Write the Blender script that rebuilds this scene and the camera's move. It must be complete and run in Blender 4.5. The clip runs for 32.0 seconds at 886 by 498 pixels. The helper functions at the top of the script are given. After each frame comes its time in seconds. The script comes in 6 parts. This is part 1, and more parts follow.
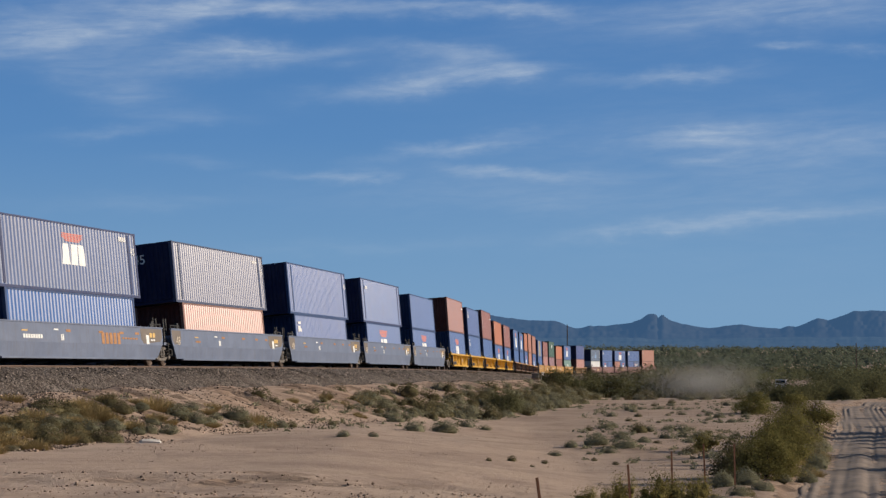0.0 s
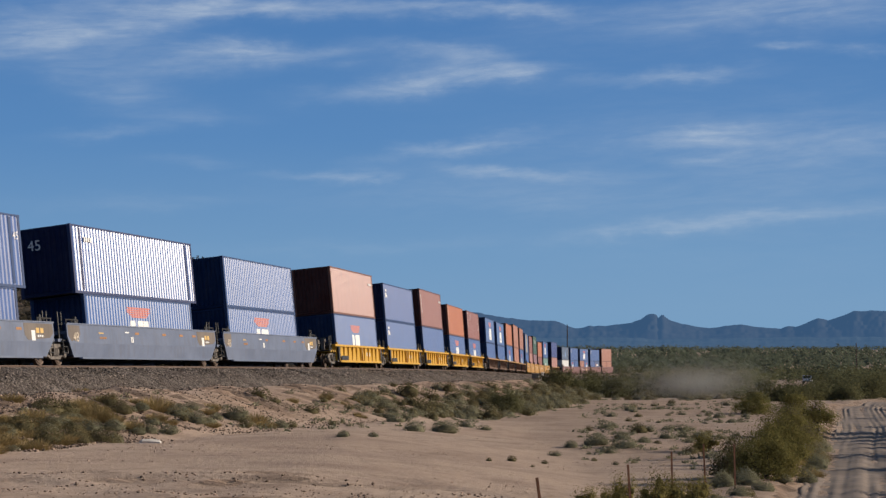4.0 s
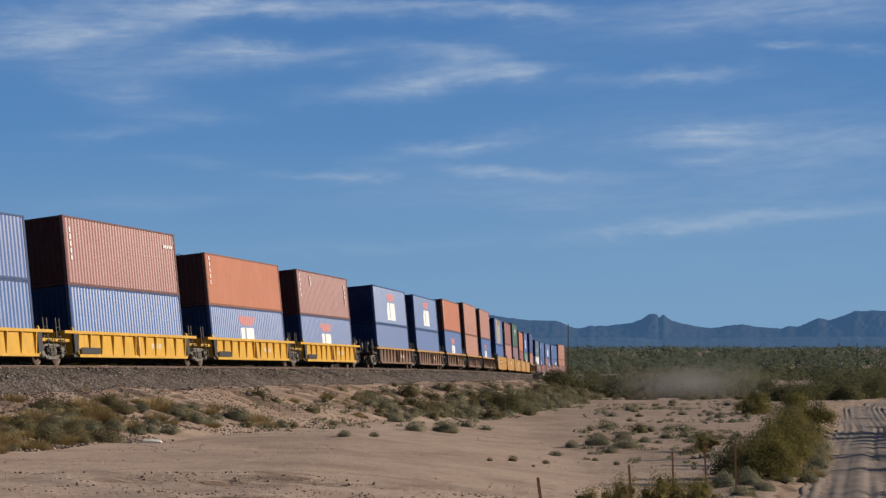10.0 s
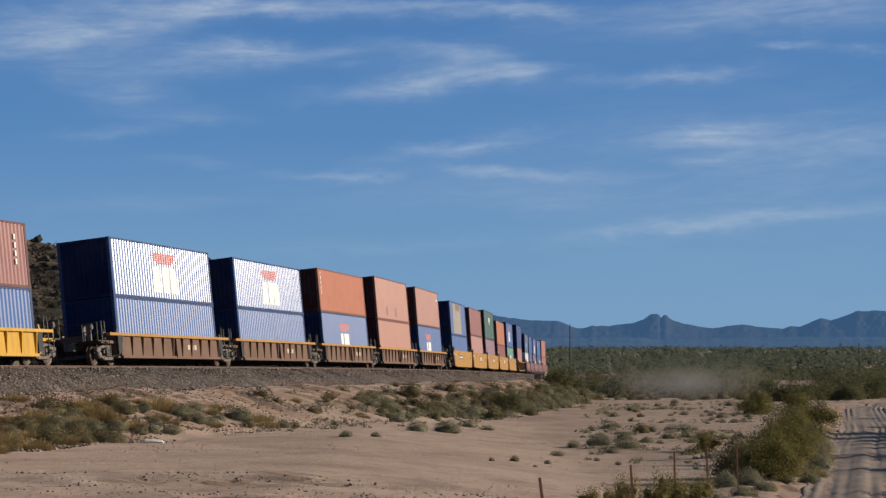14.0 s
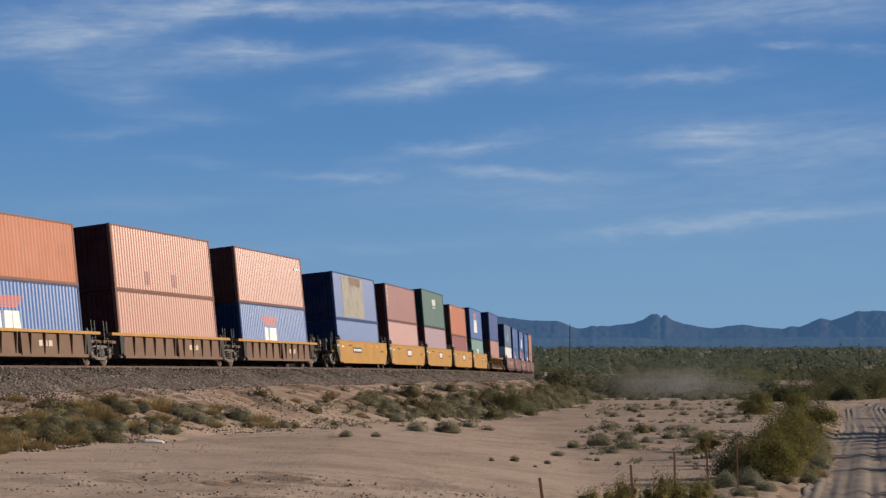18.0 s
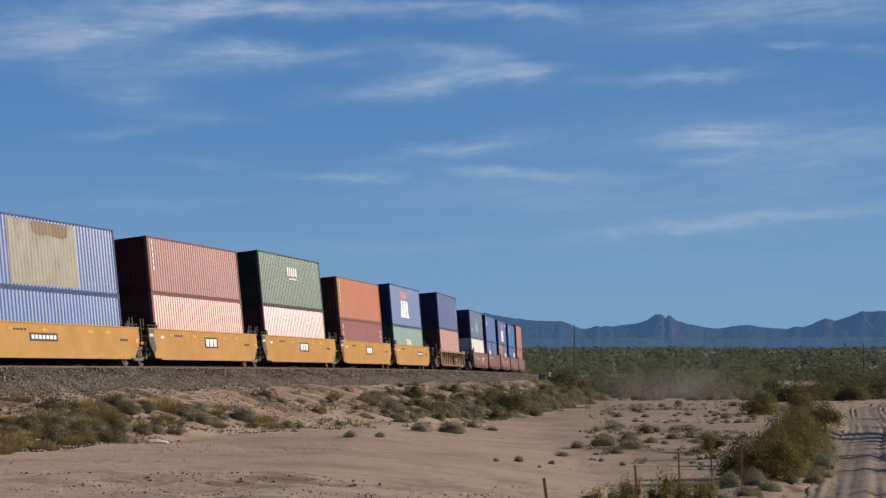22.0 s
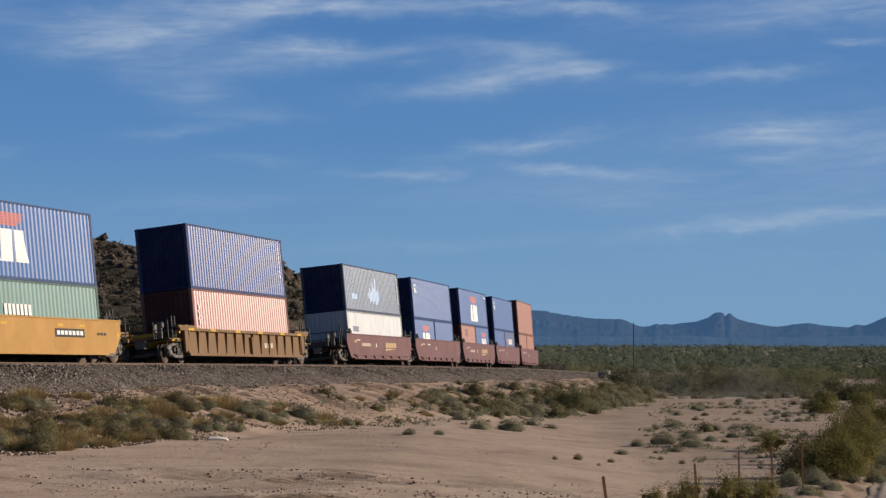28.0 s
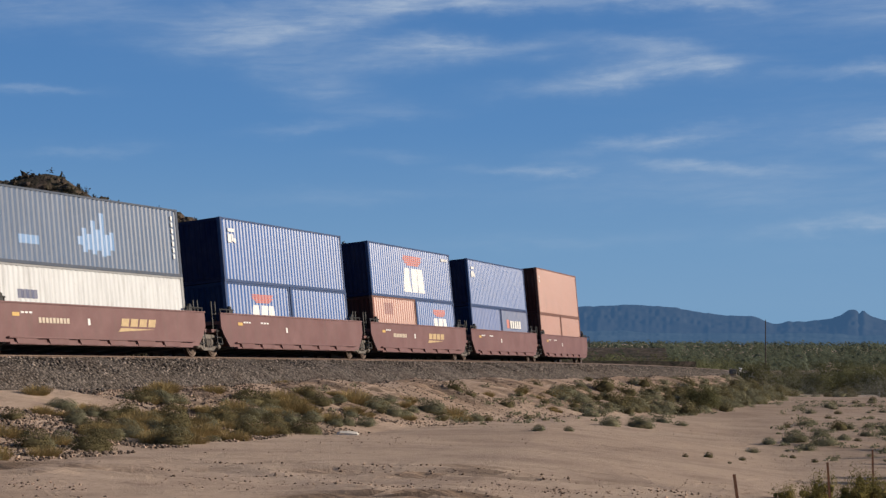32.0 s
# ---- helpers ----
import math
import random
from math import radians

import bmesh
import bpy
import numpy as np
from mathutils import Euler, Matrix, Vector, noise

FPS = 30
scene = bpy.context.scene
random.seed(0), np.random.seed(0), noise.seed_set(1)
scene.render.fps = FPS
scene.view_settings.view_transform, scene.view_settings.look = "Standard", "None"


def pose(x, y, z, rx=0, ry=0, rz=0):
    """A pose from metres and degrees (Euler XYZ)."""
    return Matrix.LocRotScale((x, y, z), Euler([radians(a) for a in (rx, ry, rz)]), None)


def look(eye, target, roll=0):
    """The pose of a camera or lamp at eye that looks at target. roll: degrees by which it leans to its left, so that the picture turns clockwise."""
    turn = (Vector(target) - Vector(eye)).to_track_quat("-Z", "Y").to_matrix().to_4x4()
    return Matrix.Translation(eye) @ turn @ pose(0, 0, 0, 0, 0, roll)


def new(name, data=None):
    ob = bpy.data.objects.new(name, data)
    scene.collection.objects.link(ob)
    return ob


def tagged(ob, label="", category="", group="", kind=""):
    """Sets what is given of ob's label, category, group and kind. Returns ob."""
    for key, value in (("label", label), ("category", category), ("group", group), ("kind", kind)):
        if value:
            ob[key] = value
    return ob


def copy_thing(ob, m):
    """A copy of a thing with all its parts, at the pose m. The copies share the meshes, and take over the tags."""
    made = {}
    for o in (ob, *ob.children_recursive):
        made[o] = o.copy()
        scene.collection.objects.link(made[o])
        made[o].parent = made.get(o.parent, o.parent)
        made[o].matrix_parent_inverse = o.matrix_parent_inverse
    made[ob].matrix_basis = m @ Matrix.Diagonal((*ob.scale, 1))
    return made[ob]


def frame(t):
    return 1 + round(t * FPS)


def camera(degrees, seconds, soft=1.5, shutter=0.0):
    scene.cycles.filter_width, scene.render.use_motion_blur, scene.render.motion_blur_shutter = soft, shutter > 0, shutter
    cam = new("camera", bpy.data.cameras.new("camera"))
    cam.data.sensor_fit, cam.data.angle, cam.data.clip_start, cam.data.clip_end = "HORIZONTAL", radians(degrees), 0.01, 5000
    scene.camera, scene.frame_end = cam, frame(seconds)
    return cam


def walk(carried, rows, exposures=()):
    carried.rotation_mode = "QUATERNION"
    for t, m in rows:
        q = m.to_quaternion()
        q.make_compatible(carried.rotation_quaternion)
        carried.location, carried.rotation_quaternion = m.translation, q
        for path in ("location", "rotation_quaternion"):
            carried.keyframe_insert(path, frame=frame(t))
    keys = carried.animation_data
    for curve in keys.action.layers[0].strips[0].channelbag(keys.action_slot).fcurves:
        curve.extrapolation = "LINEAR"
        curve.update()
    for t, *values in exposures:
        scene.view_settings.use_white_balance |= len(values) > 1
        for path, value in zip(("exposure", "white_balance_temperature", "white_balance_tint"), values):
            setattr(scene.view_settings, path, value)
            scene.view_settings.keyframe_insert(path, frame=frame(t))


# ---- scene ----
cam = camera(25.6, 32.0, soft=1.4)
EYE = Vector((0.0, 0.0, 0.0))


def aim(yaw, pitch, roll):
    """Camera pose on the tripod: yaw to the left, pitch up, roll, in degrees."""
    a, b = radians(yaw), radians(pitch)
    way = Vector((-math.sin(a) * math.cos(b), math.cos(a) * math.cos(b), math.sin(b)))
    return look(EYE, EYE + way * 10, roll)


PAN = [
    (0.0, -0.026, 2.740, 0), (8.4, -0.022, 2.742, 0), (8.9, 0.0, 2.739, 0), (12.1, 0.003, 2.740, 0), (12.5, 0.066, 2.740, 0),
    (13.3, 0.052, 2.741, 0), (18.6, 0.053, 2.746, 0), (19.1, 0.085, 2.745, 0), (19.5, 0.203, 2.750, 0), (21.0, 0.198, 2.752, 0),
    (21.5, 0.178, 2.753, 0), (23.0, 0.178, 2.760, 0), (23.6, 0.142, 2.780, 0), (24.2, 0.125, 2.772, 0), (24.8, 0.143, 2.778, 0.01),
    (25.5, 0.174, 2.778, 0.03), (26.2, 0.5, 2.76, 0.05), (26.9, 1.5, 2.72, 0.08), (27.5, 1.896, 2.707, 0.09), (28.0, 1.913, 2.686, 0.09),
    (28.5, 2.084, 2.681, 0.1), (29.0, 2.303, 2.634, 0.15), (29.5, 2.556, 2.634, 0.16), (29.9, 2.9, 2.66, 0.18), (30.35, 2.98, 2.66, 0.2),
    (30.5, 4.728, 2.608, 0.33), (31.0, 4.80, 2.596, 0.34), (31.2, 4.85, 2.59, 0.35), (31.4, 5.6, 2.555, 0.37), (31.6, 5.67, 2.552, 0.375),
    (32.0, 5.731, 2.551, 0.375)]
walk(cam, [(t, aim(y, p, r)) for t, y, p, r in PAN])
scene.view_settings.exposure = 0.0

# ---- sun and sky ----
SUN_EL, SUN_AZ = radians(19), radians(10)        # azimuth from +x towards +y
sun_way = Vector((math.cos(SUN_EL) * math.cos(SUN_AZ), math.cos(SUN_EL) * math.sin(SUN_AZ), math.sin(SUN_EL)))
sun = new("sun", bpy.data.lights.new("sun", "SUN"))
sun.data.energy, sun.data.angle, sun.data.color = 5.0, radians(0.53), (1.0, 0.855, 0.69)
sun.matrix_world = look(sun_way * 100, (0, 0, 0))

world = bpy.data.worlds.new("sky")
scene.world = world
world.use_nodes = True


class Nodes:
    """Short hand for building node trees."""

    def __init__(self, tree):
        self.tree = tree
        tree.nodes.clear()

    def add(self, kind, inputs=None, **props):
        n = self.tree.nodes.new(kind)
        if "operation" in props:
            n.operation = props["operation"]
        if "data_type" in props:
            n.data_type = props["data_type"]
        if "blend_type" in props:
            n.blend_type = props["blend_type"]
        for k, v in (inputs or {}).items():
            if isinstance(v, bpy.types.NodeSocket):
                self.tree.links.new(v, n.inputs[k])
            else:
                n.inputs[k].default_value = v
        return n

    def math(self, op, a, b=0.0, c=0.0):
        return self.add("ShaderNodeMath", {0: a, 1: b, 2: c}, operation=op).outputs[0]

    def mix(self, fac, a, b, blend="MIX"):
        n = self.add("ShaderNodeMix", {0: fac, 6: a, 7: b}, data_type="RGBA", blend_type=blend)
        return n.outputs[2]

    def ramp(self, fac, *stops):
        n = self.add("ShaderNodeValToRGB", {0: fac})
        el = n.color_ramp.elements
        while len(el) < len(stops):
            el.new(0.5)
        for e, (pos, col) in zip(el, stops):
            e.position = pos
            e.color = (col, col, col, 1) if isinstance(col, (int, float)) else (*col, 1)
        return n.outputs[0]

    def noise(self, vec, scale, detail=4.0, rough=0.55, distortion=0.0):
        n = self.add("ShaderNodeTexNoise", {"Scale": scale, "Detail": detail, "Roughness": rough, "Distortion": distortion})
        if vec is not None:
            self.tree.links.new(vec, n.inputs["Vector"])
        return n.outputs[0]


def build_sky():
    g = Nodes(world.node_tree)
    sky = g.add("ShaderNodeTexSky")
    sky.sky_type, sky.sun_disc, sky.sun_elevation, sky.sun_rotation = "NISHITA", False, SUN_EL, radians(90) - SUN_AZ
    sky.altitude, sky.air_density, sky.dust_density, sky.ozone_density = 600.0, 1.0, 0.35, 2.2
    co = g.add("ShaderNodeTexCoord").outputs["Generated"]
    STRENGTH = 0.05
    sep = g.add("ShaderNodeSeparateXYZ", {0: co})
    x, y, z = sep.outputs
    az = g.math("MULTIPLY", g.math("ARCTAN2", x, y), 57.2958)
    el = g.math("MULTIPLY", g.math("ARCSINE", z), 57.2958)
    # fine fibres drawn out along the wind
    streak = g.add("ShaderNodeCombineXYZ", {0: g.math("MULTIPLY", az, 0.17), 1: g.math("ADD", el, g.math("MULTIPLY", az, -0.05)), 2: 0.0}).outputs[0]
    wisp = g.noise(streak, 1.5, 7.0, 0.6, 0.7)
    fine = g.noise(streak, 5.5, 6.0, 0.62, 0.4)
    # ragged edges
    wide = g.add("ShaderNodeCombineXYZ", {0: g.math("MULTIPLY", az, 0.42), 1: el, 2: 7.0}).outputs[0]
    warp_a = g.math("MULTIPLY", g.math("SUBTRACT", g.noise(wide, 0.6, 5.0, 0.6), 0.5), 3.4)
    warp_e = g.math("MULTIPLY", g.math("SUBTRACT", g.noise(g.add("ShaderNodeMapping", {0: wide, "Location": (31.0, 17.0, 5.0)}).outputs[0], 1.0, 6.0, 0.6), 0.5), 1.05)
    az, el0 = g.math("ADD", az, warp_a), el
    el = g.math("ADD", el, warp_e)

    def streak_of(total, a, e, ln, ht, slope, amp):
        da = g.math("SUBTRACT", az, a)
        de = g.math("SUBTRACT", g.math("SUBTRACT", el, e), g.math("MULTIPLY", da, slope))
        q = g.math("ADD", g.math("POWER", g.math("ABSOLUTE", g.math("DIVIDE", da, ln)), 2.0), g.math("POWER", g.math("ABSOLUTE", g.math("DIVIDE", de, ht)), 2.0))
        b = g.math("MULTIPLY", g.math("EXPONENT", g.math("MULTIPLY", q, -1.0)), amp)
        return b if total is None else g.math("ADD", total, b)

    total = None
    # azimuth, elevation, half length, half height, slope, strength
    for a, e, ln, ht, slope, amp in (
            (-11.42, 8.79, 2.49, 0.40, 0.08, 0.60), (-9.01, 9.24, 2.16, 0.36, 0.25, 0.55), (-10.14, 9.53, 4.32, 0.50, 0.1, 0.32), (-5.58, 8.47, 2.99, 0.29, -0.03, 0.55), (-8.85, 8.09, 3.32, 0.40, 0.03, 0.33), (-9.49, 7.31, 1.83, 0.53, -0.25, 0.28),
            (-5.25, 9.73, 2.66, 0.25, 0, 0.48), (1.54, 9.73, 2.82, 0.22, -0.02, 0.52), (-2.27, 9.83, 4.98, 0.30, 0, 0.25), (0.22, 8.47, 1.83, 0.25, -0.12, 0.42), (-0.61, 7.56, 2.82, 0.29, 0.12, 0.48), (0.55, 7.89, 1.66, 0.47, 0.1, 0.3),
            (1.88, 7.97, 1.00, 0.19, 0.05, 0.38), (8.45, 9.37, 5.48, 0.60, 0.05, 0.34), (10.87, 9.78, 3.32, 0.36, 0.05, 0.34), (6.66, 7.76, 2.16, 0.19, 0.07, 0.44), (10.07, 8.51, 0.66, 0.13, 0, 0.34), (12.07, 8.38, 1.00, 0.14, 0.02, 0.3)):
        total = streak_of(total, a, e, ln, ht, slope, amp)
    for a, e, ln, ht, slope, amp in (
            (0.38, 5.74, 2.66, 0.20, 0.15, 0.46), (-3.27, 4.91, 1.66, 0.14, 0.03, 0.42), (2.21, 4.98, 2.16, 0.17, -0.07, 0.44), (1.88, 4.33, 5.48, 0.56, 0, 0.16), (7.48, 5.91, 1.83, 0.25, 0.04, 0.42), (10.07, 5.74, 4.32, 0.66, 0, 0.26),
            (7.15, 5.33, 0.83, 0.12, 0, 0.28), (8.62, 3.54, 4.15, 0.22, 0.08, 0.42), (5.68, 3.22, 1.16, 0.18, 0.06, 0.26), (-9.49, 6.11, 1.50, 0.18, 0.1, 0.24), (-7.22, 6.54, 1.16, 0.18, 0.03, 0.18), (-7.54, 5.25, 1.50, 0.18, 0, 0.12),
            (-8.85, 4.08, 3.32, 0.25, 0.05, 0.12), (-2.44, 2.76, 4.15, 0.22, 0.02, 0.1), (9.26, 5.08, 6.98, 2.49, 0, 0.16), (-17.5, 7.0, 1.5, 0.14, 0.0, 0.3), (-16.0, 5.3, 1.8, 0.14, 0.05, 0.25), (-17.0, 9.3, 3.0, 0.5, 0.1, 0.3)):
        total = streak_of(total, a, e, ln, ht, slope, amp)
    el = el0
    # thin cirrus everywhere else
    rest = g.math("MULTIPLY", g.ramp(el, (0.0, 0.0), (1.0, 1.0)), 0.05)
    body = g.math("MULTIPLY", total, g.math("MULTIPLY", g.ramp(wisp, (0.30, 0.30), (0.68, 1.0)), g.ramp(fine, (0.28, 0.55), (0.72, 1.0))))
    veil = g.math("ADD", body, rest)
    # dry desert air: the low sky stays a clear blue down to the mountains
    low = g.ramp(g.math("DIVIDE", el, 12.0), (0.0, (0.185, 0.340, 0.530)), (0.22, (0.145, 0.304, 0.522)), (0.5, (0.079, 0.226, 0.484)), (0.85, (0.045, 0.172, 0.435)), (1.0, (0.048, 0.165, 0.41)))
    low = g.mix(1.0, low, (1 / STRENGTH, 1 / STRENGTH, 1 / STRENGTH, 1), "MULTIPLY")
    clear = g.mix(g.ramp(g.math("DIVIDE", el, 90.0), (0.12, 1.0), (0.3, 0.0)), sky.outputs[0], low)
    cloud = g.mix(g.math("MINIMUM", veil, 0.8), clear, (0.50 / STRENGTH, 0.58 / STRENGTH, 0.68 / STRENGTH, 1.0))
    bg = g.add("ShaderNodeBackground", {0: cloud, 1: STRENGTH})
    out = g.add("ShaderNodeOutputWorld")
    world.node_tree.links.new(bg.outputs[0], out.inputs[0])


build_sky()


# ---- materials ----
def material(name, fill):
    """A node material; fill(g, co) gives the shader's inputs and the bump height (or None)."""
    m = bpy.data.materials.new(name)
    m.use_nodes = True
    g = Nodes(m.node_tree)
    co = g.add("ShaderNodeTexCoord").outputs["Object"]
    inputs, height, dist = fill(g, co)
    if height is not None:
        inputs["Normal"] = g.add("ShaderNodeBump", {"Height": height, "Strength": 0.8, "Distance": dist}).outputs[0]
    s = g.add("ShaderNodeBsdfPrincipled", inputs)
    o = g.add("ShaderNodeOutputMaterial")
    m.node_tree.links.new(s.outputs[0], o.inputs[0])
    return m


def rgb(c):
    return (*c, 1.0)


def shade(c, k):
    return (min(c[0] * k, 1), min(c[1] * k, 1), min(c[2] * k, 1), 1.0)


def paint(name, c, wear=0.3, rust=0.25, rough=0.45, fade=1.25, gloss=0.0, lobe=0.32, spec=0.45):
    """Weathered steel paint: chalky fading, grime runs, rust specks."""
    def fill(g, co):
        rnd = g.add("ShaderNodeObjectInfo").outputs["Random"]
        off = g.add("ShaderNodeVectorMath", {0: co, 1: g.add("ShaderNodeCombineXYZ", {0: g.math("MULTIPLY", rnd, 37.0), 1: g.math("MULTIPLY", rnd, 11.0), 2: 0.0}).outputs[0]}).outputs[0]
        tall = g.add("ShaderNodeMapping", {0: off, "Scale": (1.0, 1.0, 0.12)}).outputs[0]
        big = g.noise(off, 0.8, 5.0, 0.65)
        runs = g.noise(tall, 5.0, 5.0, 0.65)
        fine = g.noise(off, 30.0, 3.0)
        col = g.mix(g.ramp(big, (0.35, 0.0), (0.7, 1.0)), rgb(c), shade((c[0] * 0.94 + 0.018, c[1] * 0.94 + 0.018, c[2] * 0.94 + 0.018), fade))
        col = g.mix(g.math("MULTIPLY", g.ramp(runs, (0.5, 0.0), (0.78, 1.0)), wear), col, (0.10, 0.085, 0.07, 1))
        col = g.mix(g.math("MULTIPLY", g.ramp(g.noise(off, 3.3, 6.0, 0.7), (0.62, 0.0), (0.74, 1.0)), rust), col, (0.16, 0.065, 0.03, 1))
        thin = g.add("ShaderNodeMapping", {0: off, "Scale": (9.0, 9.0, 0.55)}).outputs[0]
        bare = g.math("MULTIPLY", g.ramp(g.noise(thin, 1.0, 3.0, 0.6), (0.70, 0.0), (0.76, 1.0)), g.ramp(g.noise(off, 0.9, 3.0, 0.6), (0.5, 0.0), (0.62, 0.55)))
        col = g.mix(bare, col, shade((c[0] * 0.6 + 0.2, c[1] * 0.6 + 0.2, c[2] * 0.6 + 0.2), 1.0))       # rubbed and scraped streaks
        return {"Base Color": col, "Roughness": g.math("ADD", g.math("MULTIPLY", fine, 0.2), rough - 0.1), "Metallic": 0.0, "Specular IOR Level": spec, "Coat Weight": gloss, "Coat Roughness": lobe, "Coat IOR": 2.2}, fine, 0.003
    return material(name, fill)


def plain(name, c, rough=0.6, metal=0.0, spread=0.25, scale=6.0):
    def fill(g, co):
        n = g.noise(co, scale, 5.0, 0.6)
        f = g.noise(co, scale * 9, 3.0)
        col = g.mix(g.ramp(n, (0.3, 0.0), (0.7, 1.0)), shade(c, 1 - spread), shade(c, 1 + spread))
        return {"Base Color": col, "Roughness": g.math("ADD", g.math("MULTIPLY", f, 0.2), rough - 0.1), "Metallic": metal}, f, 0.004
    return material(name, fill)


def leaf_mat(name, c, c2, spread=0.35, patch=0.8, deep=0.72):
    """Foliage: varies from leaf to leaf and lets some light through."""
    m = bpy.data.materials.new(name)
    m.use_nodes = True
    g = Nodes(m.node_tree)
    rnd = g.add("ShaderNodeNewGeometry").outputs["Random Per Island"]
    ob = g.add("ShaderNodeObjectInfo").outputs["Random"]
    pos = g.add("ShaderNodeNewGeometry").outputs["Position"]
    clump = g.ramp(g.noise(pos, patch, 3.0, 0.6), (0.3, deep), (0.7, 2.0 - deep))
    col = g.mix(rnd, rgb(c), rgb(c2))
    col = g.mix(g.math("MULTIPLY", ob, spread), col, shade(c2, 0.75))
    col = g.mix(1.0, col, clump, "MULTIPLY")
    d = g.add("ShaderNodeBsdfDiffuse", {0: col}).outputs[0]
    t = g.add("ShaderNodeBsdfTranslucent", {0: col}).outputs[0]
    mx = g.add("ShaderNodeMixShader", {0: 0.36, 1: d, 2: t}).outputs[0]
    g.add("ShaderNodeOutputMaterial", {0: mx})
    return m


def sand_mat():
    def fill(g, co):
        big = g.noise(co, 0.05, 5.0, 0.6)
        mid = g.noise(co, 0.45, 6.0, 0.65)
        fine = g.noise(co, 7.0, 5.0, 0.7)
        grit = g.noise(co, 40.0, 2.0, 0.6)
        ruts = g.noise(g.add("ShaderNodeMapping", {0: co, "Scale": (0.12, 1.5, 1.0), "Rotation": (0, 0, radians(-20))}).outputs[0], 1.0, 5.0, 0.6, 0.4)
        col = g.mix(g.ramp(big, (0.3, 0.0), (0.7, 1.0)), (0.46, 0.340, 0.262, 1), (0.575, 0.445, 0.350, 1))
        col = g.mix(g.math("MULTIPLY", g.ramp(mid, (0.44, 0.0), (0.68, 1.0)), 0.62), col, (0.29, 0.21, 0.165, 1))
        col = g.mix(g.math("MULTIPLY", g.ramp(ruts, (0.5, 0.0), (0.7, 1.0)), 0.35), col, (0.55, 0.42, 0.33, 1))
        col = g.mix(g.math("MULTIPLY", g.ramp(fine, (0.55, 0.0), (0.72, 1.0)), 0.4), col, (0.16, 0.115, 0.09, 1))
        x_tone = g.ramp(g.math("MULTIPLY_ADD", g.add("ShaderNodeSeparateXYZ", {0: co}).outputs[0], 0.045, 0.55), (0.0, 1.12), (1.0, 0.84))     # paler towards -x, darker towards +x
        col = g.mix(1.0, col, x_tone, "MULTIPLY")
        nz = g.add("ShaderNodeSeparateXYZ", {0: g.add("ShaderNodeNewGeometry").outputs["True Normal"]}).outputs[2]
        steep = g.ramp(nz, (0.90, 1.0), (0.985, 0.0))      # washed-out stony earth on the banks
        line = g.add("ShaderNodeUVMap", uv_map="along").outputs[0]        # metres along the line and out from it
        rill = g.noise(g.add("ShaderNodeMapping", {0: line, "Scale": (1.35, 0.16, 1.0)}).outputs[0], 1.0, 6.0, 0.62, 0.25)      # rain rills run down the slope
        # dark streaks: stony earth, and rill shade put into the colour
        earth = g.mix(g.ramp(rill, (0.43, 0.0), (0.66, 1.0)), (0.150, 0.108, 0.082, 1), (0.460, 0.325, 0.236, 1))
        col = g.mix(g.math("MULTIPLY", steep, 0.9), col, earth)
        clod = g.noise(co, 1.7, 6.0, 0.7)
        col = g.mix(g.math("MULTIPLY", g.ramp(clod, (0.56, 0.0), (0.66, 1.0)), 0.4), col, (0.24, 0.165, 0.125, 1))
        h = g.math("ADD", g.math("MULTIPLY", clod, 0.9), g.math("MULTIPLY", fine, 0.35))
        h = g.math("ADD", h, g.math("ADD", g.math("MULTIPLY", ruts, 0.8), g.math("MULTIPLY", grit, 0.25)))
        h = g.math("ADD", h, g.math("MULTIPLY", g.math("MULTIPLY", steep, rill), 4.0))
        return {"Base Color": col, "Roughness": 0.95, "Specular IOR Level": 0.15}, h, 0.10
    return material("desert_sand", fill)


def gravel_mat():
    """Crushed stone: each cell a stone of its own tone."""
    def fill(g, co):
        cell = g.add("ShaderNodeTexVoronoi", {"Vector": co, "Scale": 11.0, "Randomness": 1.0})
        tone = g.add("ShaderNodeSeparateColor", {0: cell.outputs["Color"]}).outputs[0]
        big = g.noise(co, 0.6, 4.0)
        col = g.mix(tone, (0.022, 0.019, 0.017, 1), (0.25, 0.212, 0.188, 1))
        col = g.mix(g.math("MULTIPLY", g.ramp(big, (0.4, 0.0), (0.7, 1.0)), 0.5), col, (0.075, 0.055, 0.043, 1))
        return {"Base Color": col, "Roughness": 0.95, "Specular IOR Level": 0.1}, g.math("SUBTRACT", 1.0, cell.outputs["Distance"]), 0.12
    return material("ballast_bed", fill)


M = {}
M["sand"] = sand_mat()
M["ballast"] = gravel_mat()
M["stone"] = plain("ballast_stone", (0.135, 0.117, 0.106), 0.9, 0, 0.4, 3.0)
M["rail"] = plain("rail_steel", (0.16, 0.11, 0.085), 0.55, 0.4)
M["tie"] = plain("creosoted_tie", (0.07, 0.055, 0.045), 0.9)
M["truck"] = plain("truck_steel", (0.155, 0.136, 0.12), 0.75, 0.2, 0.4, 4.0)
M["wheel"] = plain("wheel_steel", (0.095, 0.066, 0.05), 0.55, 0.5)
M["black"] = plain("black_steel", (0.018, 0.017, 0.017), 0.6)
M["white"] = plain("white_paint", (0.78, 0.78, 0.76), 0.5, 0, 0.06)
M["red"] = plain("red_paint", (0.50, 0.14, 0.11), 0.5, 0, 0.1)
M["cyan"] = paint("light_blue_emblem", (0.11, 0.25, 0.48), 0.1, 0.0, 0.45, 1.05, 0.5)
M["gold"] = plain("gold_paint", (0.62, 0.40, 0.12), 0.5, 0, 0.1)
